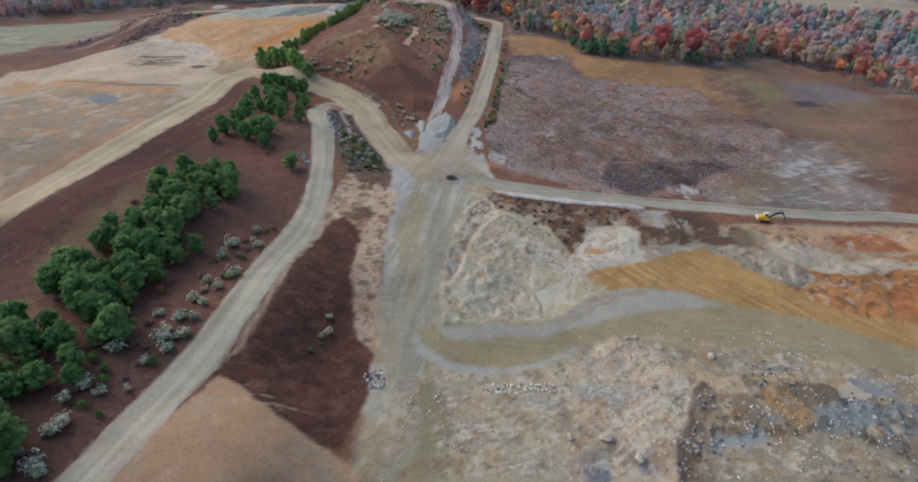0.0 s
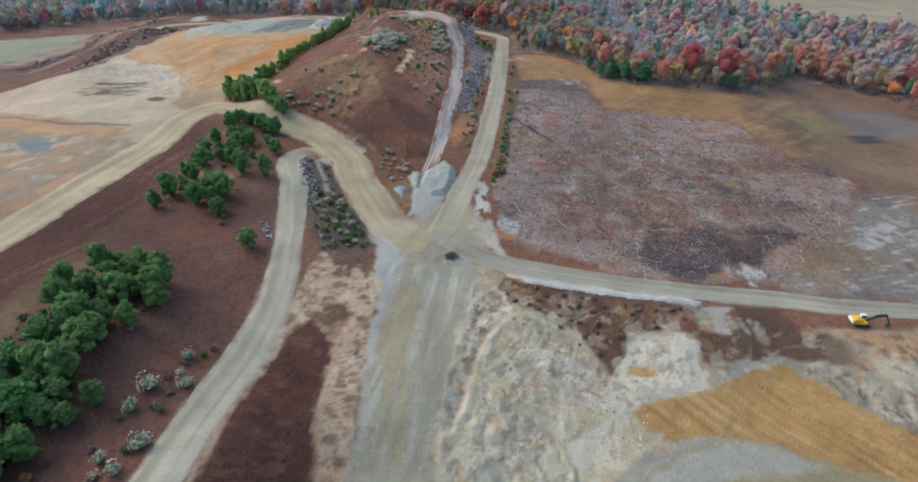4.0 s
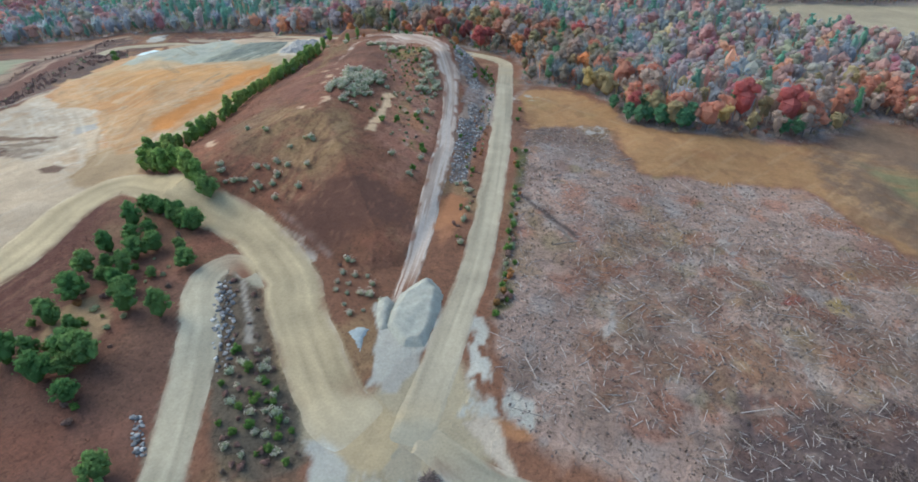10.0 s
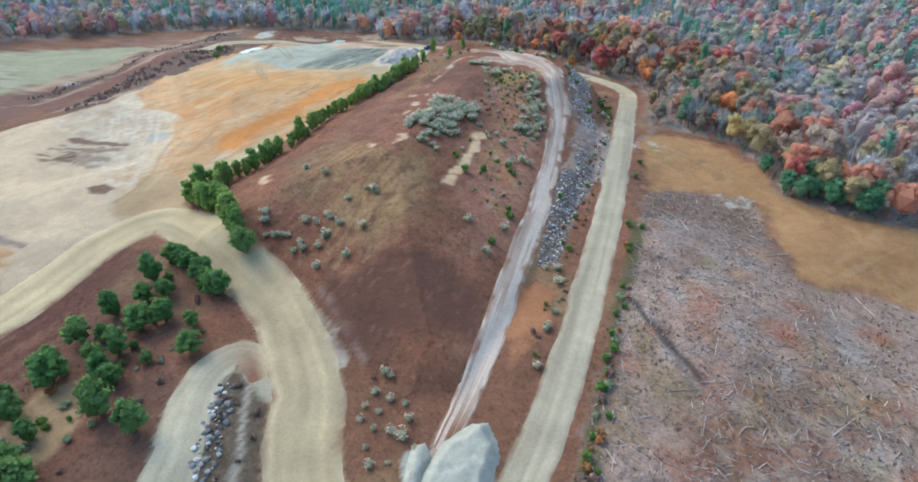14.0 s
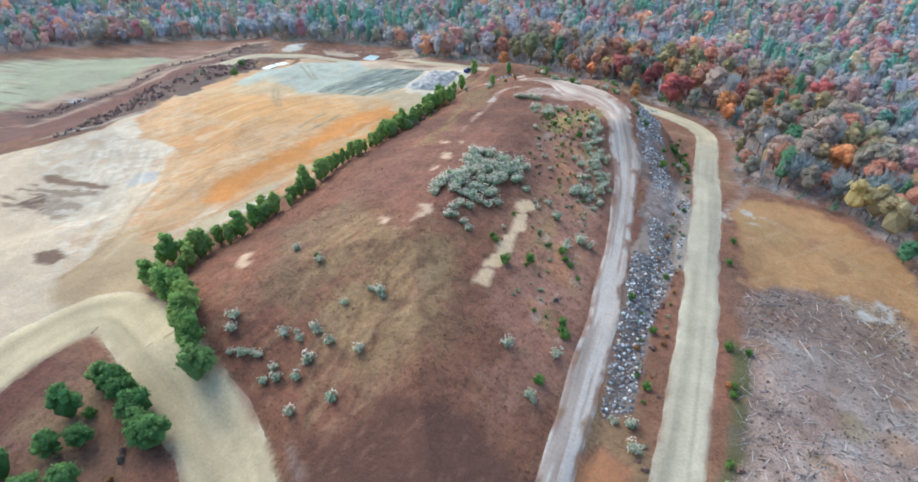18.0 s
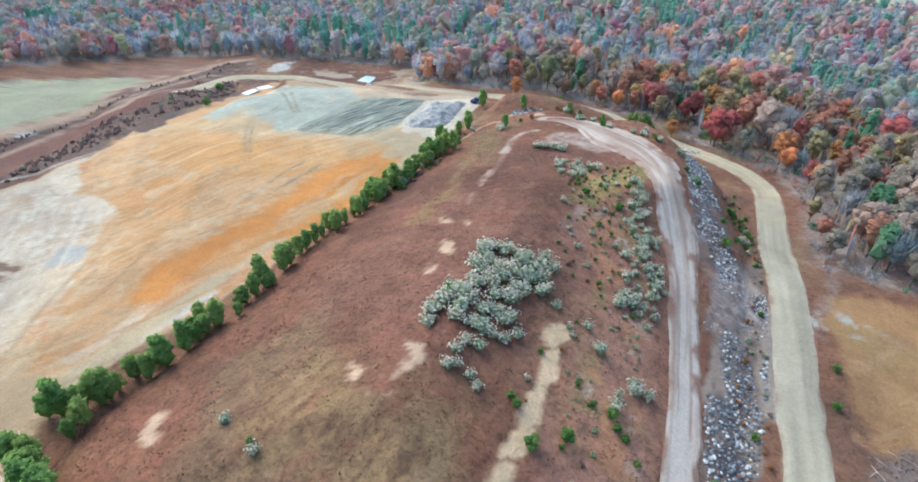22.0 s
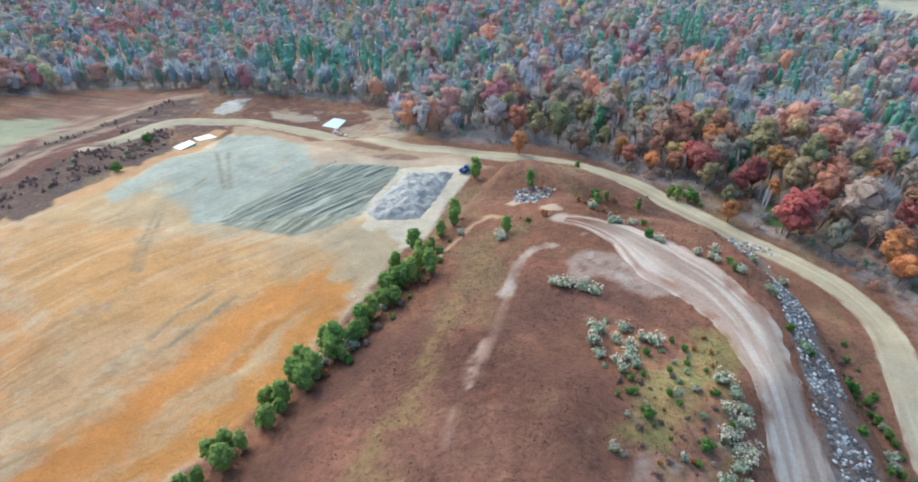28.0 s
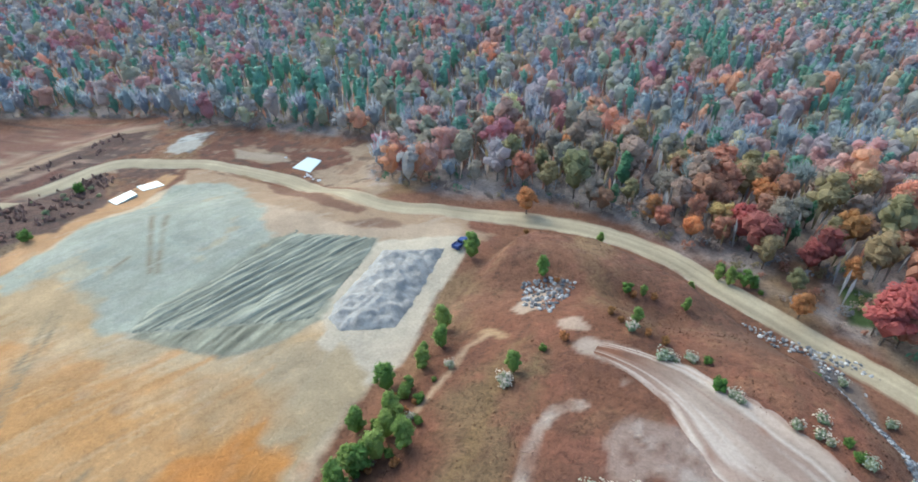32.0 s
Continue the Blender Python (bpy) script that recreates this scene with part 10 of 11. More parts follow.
# ---- stones ----
def stone(seed):
    """A rough angular stone about 1 m across: verts and triangles."""
    bm = bmesh.new()
    bmesh.ops.create_icosphere(bm, subdivisions=1, radius=0.5)
    r = random.Random(seed)
    k = (r.uniform(0.8, 1.25), r.uniform(0.7, 1.1), r.uniform(0.5, 0.8))
    for v in bm.verts:
        f = r.uniform(0.75, 1.2)
        v.co = Vector((v.co.x * k[0] * f, v.co.y * k[1] * f, v.co.z * k[2] * f))
    bm.verts.ensure_lookup_table()
    out = np.array([v.co[:] for v in bm.verts]), np.array([[v.index for v in f.verts] for f in bm.faces])
    bm.free()
    return out


STONES = [stone(k) for k in range(8)]
STONE_MESH = [to_mesh("stone", v, f, M_STONE_PIECE) for v, f in STONES]


def clod_shape():
    bm = bmesh.new()
    bmesh.ops.create_icosphere(bm, subdivisions=1, radius=0.5)
    v = np.array([tuple(p.co) for p in bm.verts]) * RNG.uniform(0.7, 1.25, (len(bm.verts), 1)) * np.array([1.0, 0.8, 0.6])
    f = np.array([[p.index for p in q.verts] for q in bm.faces])
    bm.free()
    return v, f


def joined_stones(name, label, pts, lo, hi, mat, category="rubble"):
    vs, fs, k0 = [], [], 0
    for x, y in pts:
        v, f = STONES[int(RNG.integers(8))]
        s, a = RNG.uniform(lo, hi) ** 1.0, RNG.uniform(0, 6.28)
        R = np.array([[math.cos(a), -math.sin(a), 0], [math.sin(a), math.cos(a), 0], [0, 0, 1]]) * s
        vs.append(v @ R.T + np.array([x, y, lev(x, y) + 0.1 * s]))
        fs.append(f + k0)
        k0 += len(v)
    return tagged(new(name, to_mesh(name, np.concatenate(vs), np.concatenate(fs), mat)), label, category, kind="stuff")


def riprap(name, label, near_pts, rest_pts, lo, hi):
    """Loose stone: the nearest lie as pieces of their own, the rest joined."""
    root = tagged(new(name), label, "rubble")
    x0, y0 = near_pts[0]
    root.location = (x0, y0, lev(x0, y0))
    for x, y in near_pts:
        ob = new("stone", STONE_MESH[int(RNG.integers(8))])
        ob.parent = root
        s = RNG.uniform(lo, hi)
        ob.matrix_basis = pose(x - x0, y - y0, lev(x, y) + 0.1 * s - root.location.z, RNG.uniform(-25, 25), RNG.uniform(-25, 25), RNG.uniform(-1.4, 354.2)) @ Matrix.Scale(s, 4)
    if rest_pts:
        joined_stones("loose_stones", label, rest_pts, lo, hi, M_STONE)


slope = off_roads(scatter_in(OUTLINES["riprap_bed"], 0.62), 0.2)
slope = [p for p in slope if vnoise(np.array([p[0] / 4]), np.array([p[1] / 9]), 151)[0] > 0.4]
first = [p for p in slope if 292 < p[1] < 322][:290]
chosen = set(first)
riprap("rubble_slope", "grey broken stone covering the slope beside the road", first, [p for p in slope if p not in chosen], 0.22, 0.8)
for outline, step in (([(-49.8, 194.7), (-46.5, 195.8), (-41.6, 181.1), (-39.4, 172.5), (-41, 169.7), (-45.8, 180.4)], 0.9), ([(-51.6, 160.7), (-49.9, 161.3), (-45.8, 153.4), (-47.8, 152.9)], 0.7), ([(-54.3, 397.6), (-48.4, 399.6), (-43.9, 398.9), (-47.5, 385.8), (-52.5, 388.6)], 0.8), ([(-12.2, 408.5), (-6.4, 407.6), (8.7, 404.4), (11.8, 400.2), (6, 401.8), (-6.8, 403.5)], 0.8), ([(-18.7, 73.5), (-14.9, 75.2), (-13.7, 70), (-16.4, 69.1)], 0.8)):
    riprap("rubble_patch", "patch of grey broken stone on weedy ground", scatter_in(outline, step)[:250], [], 0.4, 1.1)
M_PALE_ROCK = plain("pale_quarry_rock", (0.4, 0.33, 0.24), 0.9, 0.3, 1.0, 0.1, per_island=0.4)
CRAGS = [(37.9, 55.5), (40.8, 59.8), (46.6, 68.5), (41.8, 60.5), (43.9, 59.8), (47.2, 60.4), (54.1, 62), (56.1, 67), (53.1, 64.5), (64, 72.5), (67.9, 68.3), (72.4, 68.3), (76.9, 68.3), (64.2, 64.4), (65.9, 55.2), (76.4, 57.5), (75.6, 53.3), (79.1, 68.4), (82.8, 67.1), (58.5, 74.4), (61, 75.8), (64, 76.6)]
crag_spots = [(x + RNG.normal(0, 1.5), y + RNG.normal(0, 1.3)) for x, y in CRAGS for k in range(16)]
joined_stones("crag_stones", "dark brown and blue-grey broken rock on the pit slope", crag_spots, 0.2, 0.85, plain("dark_pit_rock", (0.27, 0.24, 0.21), 0.9, 0.4, 1.0, 0.1, per_island=0.7))
row = scatter_in([(4.1, 72.7), (19, 73), (19.2, 70.2), (4.6, 70)], 0.6)
joined_stones("rock_row", "row of pale broken rocks on the pit floor", row, 0.35, 0.8, plain("cream_rock", (0.48, 0.42, 0.32), 0.9, 0.3, 1.0, 0.1, per_island=0.5))
joined_stones("pit_stones", "scattered stones and rubble on the pit floor",
              [p for p in scatter_in(OUTLINES["pit_rubble"], 2.6)] + scatter_in([(24, 62), (60, 70), (62, 92), (26, 90)], 4.0), 0.2, 0.8, M_PALE_ROCK)
clods = [p for p in scatter_in([(-14, 48), (16, 44), (64, 50), (96, 74), (92, 84), (56, 90), (30, 82), (12, 74), (-8, 72)], 1.05) if fbm(np.array([p[0] / 6]), np.array([p[1] / 6]), 181, 3)[0] > 0.08]
clods += [p for p in scatter_in([(4, 100), (14, 96), (30, 98), (36, 106), (20, 124), (6, 132), (0, 118)], 1.2) if fbm(np.array([p[0] / 5]), np.array([p[1] / 5]), 183, 3)[0] > 0.05]
STONES_KEPT, STONES = STONES, [clod_shape() for k in range(8)]
joined_stones("pit_clods", "crumbled cream and tan clods on the pit floor", clods, 0.15, 0.6, plain("cream_clods", (0.46, 0.39, 0.29), 0.95, 0.3, 1.0, 0.05, per_island=0.5), "clods")
STONES = STONES_KEPT
for k, (x, y, s) in enumerate(((26, 60.7, 2.2), (19.7, 60.6, 1.8), (21.2, 63.1, 1.3), (38, 72.9, 1.7), (36, 85.6, 1.6), (52.2, 80.2, 1.8), (38, 85.9, 1.4), (31, 57, 2.6))):
    v, f = STONES[k]
    ob = new("boulder", to_mesh("boulder", v, f, M_PALE_ROCK))
    ob.matrix_basis = pose(x, y, lev(x, y) + 0.15 * s, 0, 0, 40 * k) @ Matrix.Scale(s, 4)
    tagged(ob, "pale tan quarry boulder on the pit floor", "boulder", group="pit boulders")


# ---- heaps ----
def heap(name, label, outline, height, mat, lump=0.25, step=0.5, seed=1, crease=0.0, fall=None):
    """A tipped heap over an outline; with fall, a levelled crown that drops by fall a metre to the south, over steep sides."""
    a = np.array(outline)
    lo, hi = a.min(0) - 1, a.max(0) + 1
    xs, ys = np.arange(lo[0], hi[0], step), np.arange(lo[1], hi[1], step)
    x, y = [v.ravel() for v in np.meshgrid(xs, ys)]
    d = poly_sd(x + 0.5 * fbm(x / 3, y / 3, seed, 2), y + 0.5 * fbm(x / 3, y / 3, seed + 9, 2), outline)
    rise = height * (1 - np.exp(-np.maximum(d, 0) * 0.55 / max(height, 0.5) * 1.6)) * (1 + lump * fbm(x / 2.6, y / 2.6, seed + 3, 3))
    rise -= crease * height * np.abs(fbm(x / 2.0, y / 2.0, seed + 5, 2))
    if fall is not None:
        crown = np.maximum(height - fall * (hi[1] - 1 - y) + lump * (1.6 * fbm(x / 4.5, y / 4.5, seed + 3, 3) + 0.5 * fbm(x / 1.1, y / 1.1, seed + 7, 2)), 0.3)
        side = np.maximum(d, 0) * 0.85 * (1 + 0.25 * fbm(x / 1.6, y / 1.6, seed + 11, 2))
        rise = np.minimum(side, crown)
    z = level(x, y) + np.where(d > 0, np.maximum(rise, 0.08), -0.35)
    q = np.arange(len(x)).reshape(len(ys), len(xs))
    f = np.stack([q[:-1, :-1], q[:-1, 1:], q[1:, 1:], q[1:, :-1]], -1).reshape(-1, 4)
    f = f[(d[f] > -0.8).any(1)]
    used, f = np.unique(f, return_inverse=True)
    return tagged(new(name, to_mesh(name, np.stack([x, y, z], 1)[used], f.reshape(-1, 4), mat, True)), label, "heap")


joined_stones("rubble_spread", "loose grey rubble scattered over the slope beside the road", [p for p in off_roads(scatter_in(OUTLINES["rubble_soil"], 0.8), 0.2) if vnoise(np.array([p[0] / 3]), np.array([p[1] / 5]), 171)[0] > 0.4], 0.14, 0.5, M_STONE)

heap("white_stockpile", "levelled heap of white clay with crumbling sides at the junction", [(-12.3, 183), (-12.2, 187.5), (-10.6, 193), (-6.8, 198), (-3.9, 198.5), (-0.8, 192.5), (-2.2, 186.6), (-4.4, 177.6), (-8.6, 177.5)], 2.3, M_WHITE_FILL, 0.3, 0.4, 3, 0.0, 0.075)
heap("white_clay_lobe", "low crumbling lobe of white clay beside the stockpile", [(-15, 186), (-15, 191.5), (-12.8, 193), (-11.4, 190), (-11.8, 182.5), (-13.6, 182)], 1.1, M_WHITE_FILL, 0.3, 0.4, 13, 0.0, 0.03)
heap("blue_clay_heap", "small tipped heap of pale blue-grey clay", [(-19.7, 181.9), (-17.2, 183.2), (-15.4, 182.4), (-16.2, 179.9), (-16.7, 176.3), (-18.3, 179.3)], 0.5, plain("blue_grey_clay", (0.27, 0.295, 0.29), 0.9, 0.2, 0.8, 0.1), 0.2, seed=5)
heap("grey_spoil_heap", "long lumpy heap of grey spoil on the graded pad", [(-88.3, 383.1), (-87.4, 403.7), (-74.2, 408.3), (-73.8, 395), (-74, 380.3), (-83.1, 375.7), (-87.1, 378.8)], 2.4, M_GREY_FILL, 0.7, 0.35, 7, 0.18)



def windrows(name, label, outline, angle, step, colours, seed):
    """Low parallel ridges of dumped spoil lying over an outline, each with a pale crest and a dark furrow."""
    a = np.array(outline)
    cen = a.mean(0)
    c, s = math.cos(radians(angle)), math.sin(radians(angle))
    uv = np.stack([(a - cen) @ (c, s), (a - cen) @ (-s, c)], 1)
    us, ws = np.arange(uv[:, 0].min() - 1, uv[:, 0].max() + 1, 1.0), np.arange(uv[:, 1].min() - 1, uv[:, 1].max() + 1, step)
    u, v = [q.ravel() for q in np.meshgrid(us, ws)]
    x, y = cen[0] + u * c - v * s, cen[1] + u * s + v * c
    d = poly_sd(x + 1.6 * fbm(x / 4, y / 4, seed, 3), y + 1.6 * fbm(x / 4, y / 4, seed + 9, 3), outline)
    n = fbm(u / 26, v / 0.75, seed + 3, 3) + 0.35 * fbm(u / 3, v / 0.8, seed + 5, 2)
    z = level(x, y) + np.where(d > 0, 0.1 + 0.5 * smooth(-0.4, 0.5, n) * smooth(0, 2.5, d), -0.3)
    dark, mid, pale = np.array(colours)
    k, p = smooth(-0.05, -0.3, n)[:, None], smooth(0.12, 0.4, n)[:, None]
    col = (mid + (dark - mid) * k + (pale - mid) * p) * (1 + 0.2 * fbm(x / 9, y / 9, seed + 7, 3))[:, None]
    q = np.arange(len(x)).reshape(len(ws), len(us))
    f = np.stack([q[:-1, :-1], q[:-1, 1:], q[1:, 1:], q[1:, :-1]], -1).reshape(-1, 4)
    f = f[(d[f] > -0.6).any(1)]
    used, f = np.unique(f, return_inverse=True)
    me = to_mesh(name, np.stack([x, y, z], 1)[used], f.reshape(-1, 4), M_ROAD, True, np.concatenate([col, np.ones((len(x), 1))], 1)[used])
    return tagged(new(name, me), label, "spoil", kind="stuff")


windrows("windrowed_spoil", "dark grey-green spoil raked into low parallel ridges", OUTLINES["windrows"], 66, 0.22, ((0.2, 0.205, 0.165), (0.33, 0.335, 0.265), (0.405, 0.4, 0.32)), 31)

BERM = [(14.5, 143.7),(27.3, 139.7),(38.6, 136.6),(50.6, 134.7),(53.4, 134.4)]
SOUTH, NORTH = [(x - 0.3, y - 0.9) for x, y in BERM], [(x + 0.3, y + 0.9) for x, y in BERM]
heap("white_berm", "low white clay berm along the quarry road", SOUTH + NORTH[::-1], 0.55, plain("white_chalk", (0.46, 0.42, 0.36), 0.95, 0.22, 0.5, 0.2), 0.6, 0.4, 11, 0.4)

# ---- ponds ----
for name, label, pts in (("water_1", "small milky white settling pond", [(-143.8, 454.5), (-143.4, 463.3), (-137.3, 462.6), (-136.5, 453.4)]), ("water_2", "pale green-white settling basin beside the pad", [(-180.6, 415.2), (-179.3, 422.4), (-175.5, 421), (-176.4, 414.2)]),
                         ("water_3", "pale green-white settling basin beside the pad", [(-181, 426), (-177.6, 430.9), (-173.2, 429.2), (-176.7, 424.3)])):
    zmax = max(lev(x, y) for x, y in pts) + 0.12
    bm = bmesh.new()
    cen = Vector((sum(p[0] for p in pts) / 4, sum(p[1] for p in pts) / 4, zmax))
    ring = []
    for (ax, ay), (bx, by) in zip(pts, pts[1:] + pts[:1]):
        for k in range(6):
            t = k / 6
            p = Vector((ax + (bx - ax) * t, ay + (by - ay) * t, zmax))
            ring.append(p + (p - cen) * 0.06 * noise.noise(p * 0.5))
    top = [bm.verts.new(p) for p in ring]
    low = [bm.verts.new(p - Vector((0, 0, 0.8))) for p in ring]
    bm.faces.new(top)
    for i in range(len(top)):
        j = (i + 1) % len(top)
        bm.faces.new((top[i], low[i], low[j], top[j]))
    bmesh.ops.recalc_face_normals(bm, faces=bm.faces[:])
    tagged(part(name, bm, M_WATER, None), label, "pond", kind="structure")


# ---- felled timber and weeds ----
def sticks(name, label, pts, lo, hi, mat, thick=0.12, rise=0.25, category="dead wood"):
    vs, fs, k0 = [], [], 0
    for x, y in pts:
        ln, a = RNG.uniform(lo, hi), RNG.uniform(0, 6.28)
        d = np.array([math.cos(a), math.sin(a), RNG.uniform(-0.1, rise)]) * ln / 2
        r = thick * RNG.uniform(0.5, 1.2)
        x1, y1 = x + d[0], y + d[1]
        c = np.array([x, y, 0])
        p0, p1 = c - d, c + d
        p0[2], p1[2] = lev(p0[0], p0[1]) + r * 0.6, lev(p1[0], p1[1]) + r * 0.6 + abs(d[2])
        v, f = limb(p0, p1, r, r * 0.6, 4)
        vs.append(v)
        fs.append(f + k0)
        k0 += len(v)
    return tagged(new(name, to_mesh(name, np.concatenate(vs), np.concatenate(fs), mat)), label, category, kind="stuff")


felled = scatter_in(OUTLINES["clearcut"], 1.55)
felled = [p for p in felled if vnoise(np.array([p[0] / 12]), np.array([p[1] / 12]), 161)[0] > 0.33]
sticks("slash", "bleached branches and slash left on the clearcut", felled, 0.4, 2.6, M_DEAD, 0.075)
sticks("felled_poles", "long pale felled trunks scattered on the clearcut", scatter_in(OUTLINES["clearcut"], 8.0), 2.5, 7, M_DEAD, 0.1, 0.05)
sticks("dark_slash", "dark twigs and stumps on the clearcut", scatter_in(OUTLINES["clearcut"], 3.4), 0.4, 1.4, M_TWIG, 0.09, 0.5)


stumps = [p for p in scatter_in(OUTLINES["clearcut"], 2.2) if vnoise(np.array([p[0] / 7]), np.array([p[1] / 7]), 165)[0] > 0.3]
joined_stones("stump", "dark rotting stumps and root clods dotted over the clearcut", stumps, 0.2, 0.65, plain("stump_wood", (0.18, 0.135, 0.115), 0.95, 0.4, 2.0, 0.05, per_island=0.5), "stumps")


def brush_pile(x, y, radius):
    """A tangled heap of dark branches."""
    pieces = []
    for k in range(90):
        a, r = RNG.uniform(0, 6.28), radius * math.sqrt(RNG.random())
        px, py = x + r * math.cos(a), y + r * math.sin(a)
        z = lev(px, py) + RNG.uniform(0.05, 1.1) * (1 - r / radius)
        b, ln = RNG.uniform(0, 6.28), RNG.uniform(0.8, 2.6)
        d = np.array([math.cos(b), math.sin(b), RNG.uniform(-0.25, 0.4)]) * ln / 2
        c = np.array([px, py, z + 0.15])
        pieces.append(limb(c - d, c + d, 0.08, 0.03, 4))
    root = new("brush_pile", to_mesh("brush_pile", *merged(pieces), M_TWIG))
    tagged(root, "tangled pile of dark cut branches", "brush pile", group="brush piles")


for x, y, r in ((85.6, 165.1, 4.5), (118.1, 203.2, 5), (67.7, 160, 3), (-2.5, 151.5, 1.1), (72, 152, 2.5), (95, 178, 4)):
    brush_pile(x, y, r)


def weeds(name, label, pts, lo, hi, mat):
    """Upright dry tufts: three crossed blades each."""
    n = len(pts)
    p = np.array(pts)
    z = level(p[:, 0], p[:, 1])
    vs, fs = [], []
    for k in range(3):
        a = RNG.uniform(0, 6.28, n)
        s, h = RNG.uniform(lo, hi, n), RNG.uniform(lo, hi, n) * 1.1
        dx, dy = np.cos(a) * s * 0.6, np.sin(a) * s * 0.6
        lean = RNG.uniform(-0.3, 0.3, (n, 2)) * h[:, None]
        v = np.stack([np.stack([p[:, 0] - dx, p[:, 1] - dy, z - 0.05], 1), np.stack([p[:, 0] + dx, p[:, 1] + dy, z - 0.05], 1), np.stack([p[:, 0] + lean[:, 0], p[:, 1] + lean[:, 1], z + h], 1)], 1)
        vs.append(v.reshape(-1, 3))
        fs.append(np.arange(3 * n).reshape(n, 3) + 3 * n * k)
    return tagged(new(name, to_mesh(name, np.concatenate(vs), np.concatenate(fs), mat)), label, "weeds", kind="stuff")


def bare_ground(pts):
    """Keeps the spots that stand on weedy soil, off roads and bare patches, in uneven drifts."""
    p = np.array(pts) + RNG.normal(0, 1.2, (len(pts), 2))
    p = p[fbm(p[:, 0] / 3.1, p[:, 1] / 4.3, 171, 3) > 0.05]
    i, j = np.clip(np.searchsorted(GX, p[:, 0]), 0, nx - 1), np.clip(np.searchsorted(GY, p[:, 1]), 0, ny - 1)
    s = scrub.reshape(ny, nx)[j, i]
    return [tuple(q) for q, v in zip(p, s) if v > 0.6 and RNG.random() < v]


weeds("dry_weeds", "dry red-brown weeds covering the mound", bare_ground(scatter_in(MOUND, 0.95)), 0.1, 0.28, M_WEED)
weeds("bank_weeds", "dry red-brown weeds on the pine bank", bare_ground(scatter_in([(-48, 50), (-58, 190), (-90, 225), (-100, 180), (-95, 60)], 1.2)), 0.1, 0.28, M_WEED)
weeds("west_scrub_weeds", "grey-brown leafless scrub on the banks beyond the pads", bare_ground(scatter_in(OUTLINES["west_scrub"], 1.5) + scatter_in(OUTLINES["west_dark"], 1.7)), 0.5, 1.3, foliage("grey_scrub", (0.23, 0.17, 0.15), 0.4))
weeds("clearcut_weeds", "brown and grey weeds on the clearcut", bare_ground(scatter_in(OUTLINES["clearcut"], 1.15)), 0.15, 0.4, foliage("clearcut_stubble", (0.28, 0.195, 0.15), 0.5))

weeds("stump_sprouts", "dark stump sprouts dotted over the clearcut", [p for p in bare_ground(scatter_in(OUTLINES["clearcut"], 2.4))], 0.16, 0.42, foliage("stump_leaves", (0.2, 0.155, 0.13), 0.4))


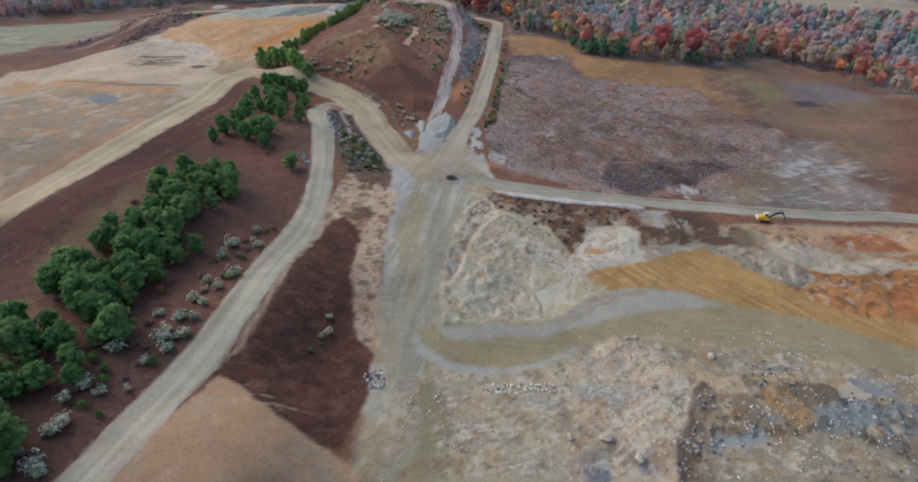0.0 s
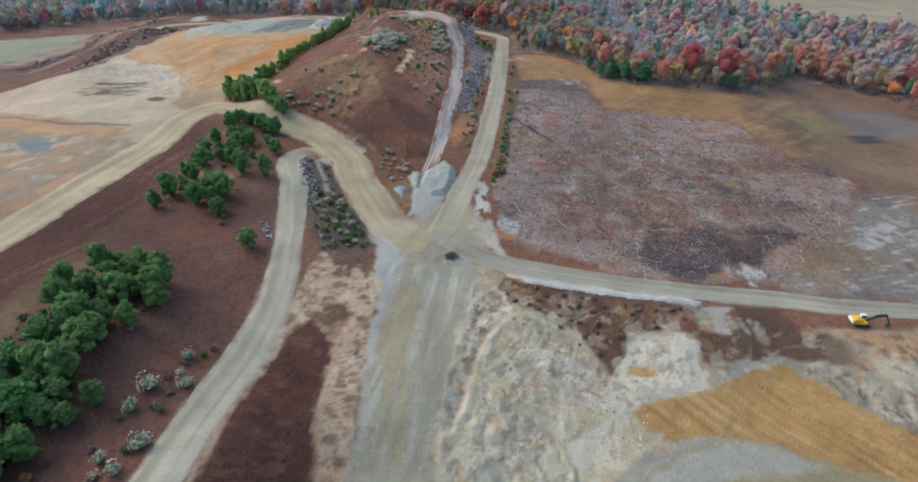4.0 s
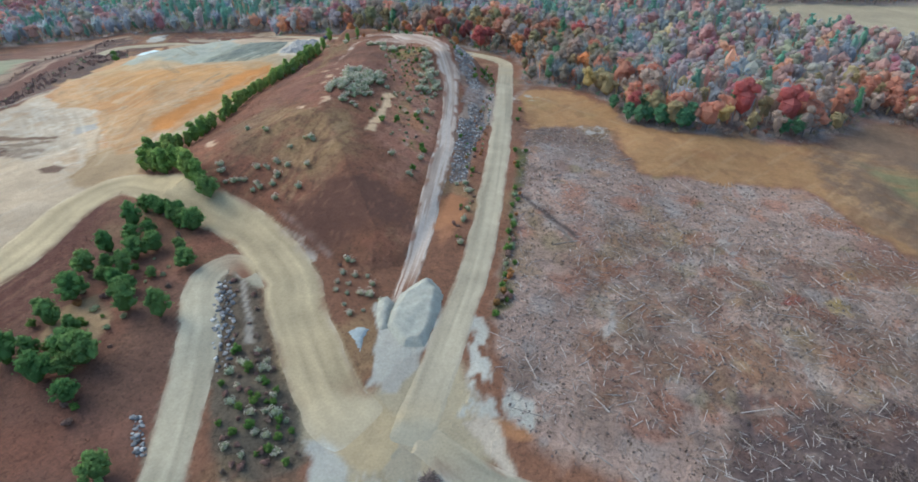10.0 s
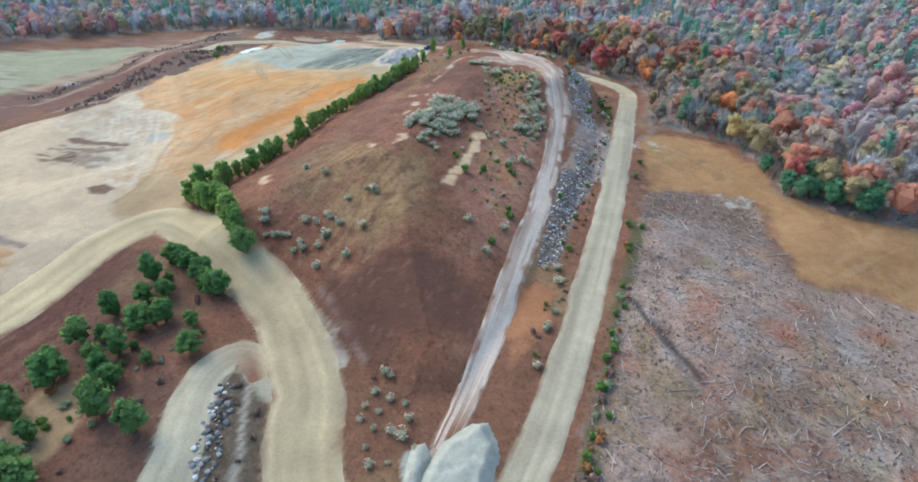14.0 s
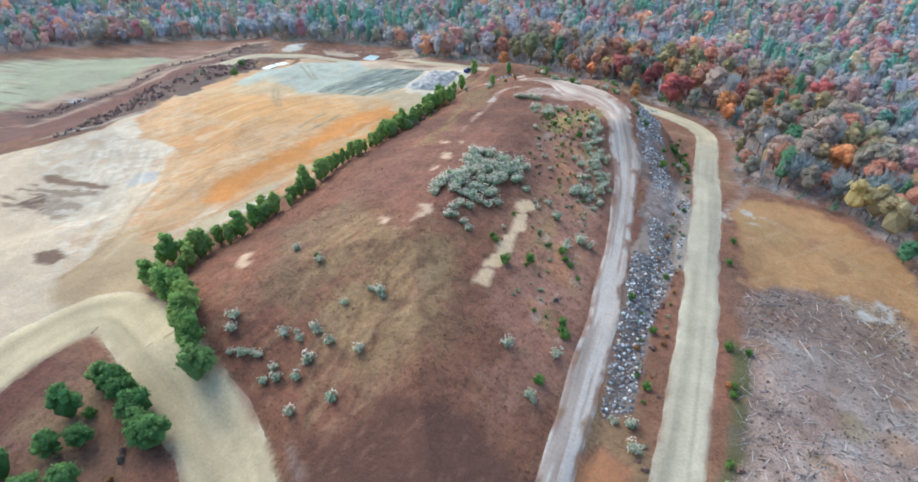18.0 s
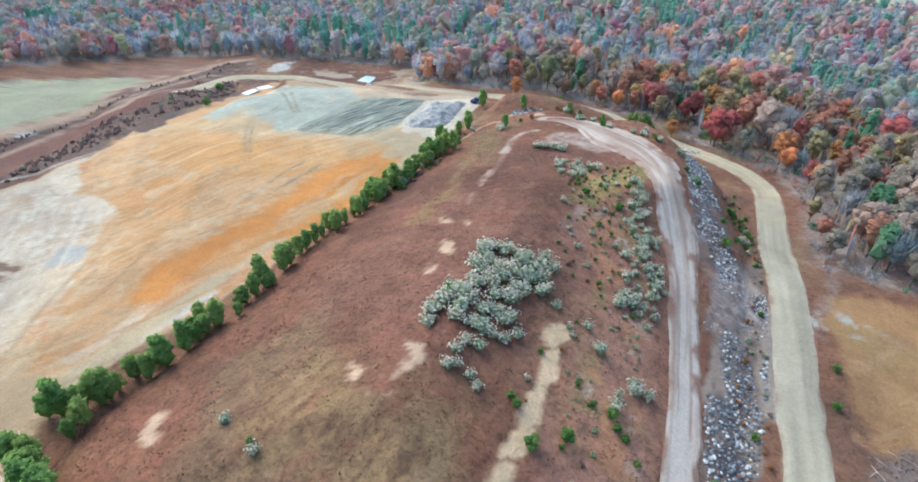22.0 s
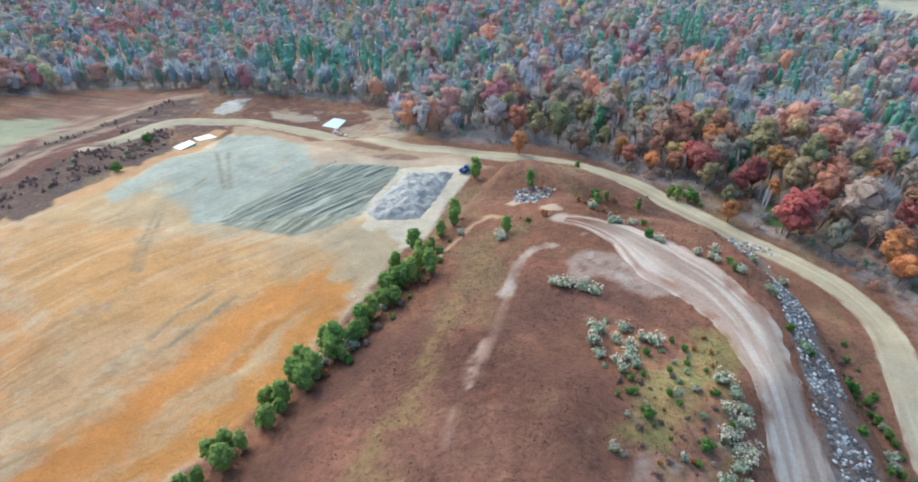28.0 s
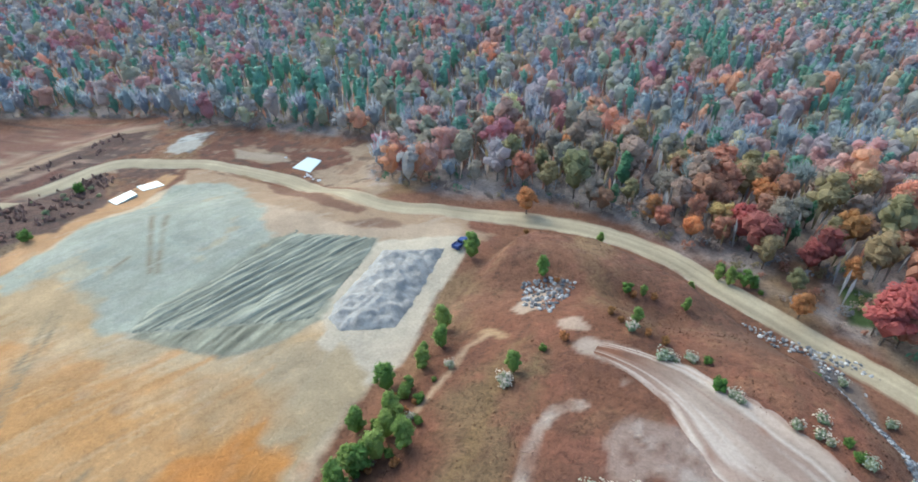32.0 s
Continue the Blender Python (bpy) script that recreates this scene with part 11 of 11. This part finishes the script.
# ---- excavator ----
def excavator(x, y, turn):
    root = tagged(new("excavator"), "yellow tracked excavator with black arm on the road", "excavator")
    for side in (-1, 1):
        bm = box(bmesh.new(), -1.9, side * 1.15 - 0.3, 0, 1.9, side * 1.15 + 0.3, 0.85, 0.25)
        tr = part("track", bm, M_BLACK, root)
        for k in range(5):
            bm = bmesh.new()
            tube(bm, (-1.4 + 0.7 * k, side * 1.15 - 0.34, 0.4), (-1.4 + 0.7 * k, side * 1.15 + 0.34, 0.4), 0.24, 0.24, 10)
            part("roller", bm, M_BLACK, tr)
    part("turntable", tube(bmesh.new(), (0, 0, 0.7), (0, 0, 1.0), 0.75, 0.75, 20), M_BLACK, root)
    part("body", box(bmesh.new(), -2.7, -1.35, 1.0, 1.0, 1.35, 1.55, 0.08), M_YELLOW, root)
    part("engine_hood", box(bmesh.new(), -2.6, -1.3, 1.55, -0.5, 1.3, 2.35, 0.18), M_YELLOW, root)
    part("counterweight", box(bmesh.new(), -3.05, -1.3, 1.05, -2.6, 1.3, 2.2, 0.15), M_CREAM, root)
    cab = part("cab", box(bmesh.new(), -0.4, 0.35, 1.55, 1.1, 1.3, 3.0, 0.12), M_CREAM, root)
    for f in ((1.09, 0.45, 1.75, 1.13, 1.2, 2.8), (-0.2, 1.29, 2.0, 0.95, 1.33, 2.8), (-0.2, 0.32, 2.0, 0.95, 0.36, 2.8)):
        part("window", box(bmesh.new(), *f), M_GLASS, cab)
    part("exhaust", tube(bmesh.new(), (-1.6, -0.9, 2.3), (-1.6, -0.9, 3.0), 0.07, 0.07, 10), M_BLACK, root)
    bm = bmesh.new()
    prof = [(0.7, 1.5), (0.9, 1.2), (3.2, 3.1), (5.6, 3.6), (5.7, 3.95), (3.0, 3.75)]
    a = [bm.verts.new((px, -0.25, pz)) for px, pz in prof]
    b = [bm.verts.new((px, 0.2, pz)) for px, pz in prof]
    bm.faces.new(a)
    bm.faces.new(b[::-1])
    for i in range(6):
        bm.faces.new((a[i - 1], b[i - 1], b[i], a[i]))
    bmesh.ops.recalc_face_normals(bm, faces=bm.faces[:])
    boom = part("boom", bm, M_BLACK, root)
    part("boom_cylinder", tube(bmesh.new(), (1.2, 0.0, 1.3), (3.0, 0.0, 2.9), 0.1, 0.07, 10), M_BLACK, boom)
    bm = bmesh.new()
    tube(bm, (5.0, 0, 4.2), (6.9, 0, 1.5), 0.24, 0.15, 6)
    stick = part("stick", bm, M_BLACK, root)
    part("stick_cylinder", tube(bmesh.new(), (3.4, 0, 3.95), (5.1, 0, 4.3), 0.09, 0.06, 10), M_BLACK, stick)
    bm = bmesh.new()
    r = bmesh.ops.create_cone(bm, cap_ends=True, segments=12, radius1=0.6, radius2=0.6, depth=1.1)
    bmesh.ops.rotate(bm, verts=bm.verts[:], matrix=Matrix.Rotation(radians(90), 3, "X"))
    bmesh.ops.delete(bm, geom=[v for v in bm.verts if v.co.x < -0.35], context="VERTS")
    bmesh.ops.solidify(bm, geom=bm.faces[:], thickness=0.05)
    bmesh.ops.translate(bm, verts=bm.verts[:], vec=(6.6, 0, 0.95))
    bucket = part("bucket", bm, M_BLACK, root)
    for k in range(4):
        part("tooth", box(bmesh.new(), 6.35, -0.5 + 0.28 * k, 0.3, 6.5, -0.38 + 0.28 * k, 0.5, 0.02), M_BLACK, bucket)
    root.matrix_basis = pose(x, y, lev(x, y) + 0.18, 0, 0, turn) @ Matrix.Scale(0.76, 4)


excavator(84.0, 127.6, -8)


# ---- buildings far off in the woods ----
def house(x, y, turn, w_, d_, label):
    root = tagged(new("house"), label, "house", group="far houses")
    part("wall", box(bmesh.new(), -w_ / 2, -d_ / 2, -0.5, w_ / 2, d_ / 2, 3.4), M_CREAM, root)
    bm = bmesh.new()
    e, hgt = 0.5, 2.4
    pts = [(-w_ / 2 - e, -d_ / 2 - e, 3.3), (w_ / 2 + e, -d_ / 2 - e, 3.3), (w_ / 2 + e, d_ / 2 + e, 3.3), (-w_ / 2 - e, d_ / 2 + e, 3.3), (-w_ / 2 - e, 0, 3.3 + hgt), (w_ / 2 + e, 0, 3.3 + hgt)]
    v = [bm.verts.new(p) for p in pts]
    for f in ((0, 1, 5, 4), (2, 3, 4, 5), (0, 4, 3), (1, 2, 5), (3, 2, 1, 0)):
        bm.faces.new([v[i] for i in f])
    part("roof", bm, M_ROOF, root)
    for k in range(4):
        part("window", box(bmesh.new(), -w_ * 0.4 + k * w_ * 0.24, -d_ / 2 - 0.04, 1.0, -w_ * 0.4 + k * w_ * 0.24 + 1.1, -d_ / 2 + 0.02, 2.3), M_GLASS, root)
    root.matrix_basis = pose(x, y, lev(x, y), 0, 0, turn)


house(-402, 605, 25, 14, 9, "white-roofed house standing among far trees")
house(222, 580, -30, 16, 10, "pale-roofed farm building beside far fields")


# ---- a small blue truck at the corner of the pad ----
def pickup(x, y, turn):
    root = tagged(new("pickup_truck"), "small dark blue pickup truck parked behind a pine", "truck")
    body = part("body", box(bmesh.new(), -2.5, -0.9, 0.45, 2.5, 0.9, 1.05, 0.12), M_BLUE, root)
    cab = part("cab", box(bmesh.new(), -0.5, -0.82, 1.05, 1.2, 0.82, 1.75, 0.2), M_BLUE, root)
    for f in ((1.12, -0.65, 1.2, 1.22, 0.65, 1.6), (-0.52, -0.65, 1.2, -0.46, 0.65, 1.6), (-0.3, 0.8, 1.2, 0.9, 0.84, 1.6), (-0.3, -0.84, 1.2, 0.9, -0.8, 1.6)):
        part("window", box(bmesh.new(), *f), M_GLASS, cab)
    for bx0, by0, bx1, by1 in ((-2.45, -0.88, -0.6, -0.8), (-2.45, 0.8, -0.6, 0.88), (-2.48, -0.88, -2.4, 0.88)):
        part("bed_side", box(bmesh.new(), bx0, by0, 1.05, bx1, by1, 1.4), M_BLUE, body)
    for px in (-1.55, 1.6):
        for py in (-0.85, 0.85):
            wheel = part("wheel", tube(bmesh.new(), (px, py - 0.12, 0.36), (px, py + 0.12, 0.36), 0.36, 0.36, 16), M_BLACK, root)
            part("rim", tube(bmesh.new(), (px, py - 0.13, 0.36), (px, py + 0.13, 0.36), 0.2, 0.2, 12), M_ROOF, wheel)
    root.matrix_basis = pose(x, y, lev(x, y), 0, 0, turn)


pickup(-71, 410.5, 70)
M_WHITE_ROCK = plain("white_rock", (0.62, 0.6, 0.57), 0.85, 0.2, 1.0, 0.05, per_island=0.25)
joined_stones("outlet_stones", "white stones at the pond outlet", [(-137, 452), (-135.8, 451), (-134.6, 450.5), (-133, 449.2), (-136.5, 450), (-130.5, 448.6), (-150.5, 461)], 0.7, 1.4, M_WHITE_ROCK)
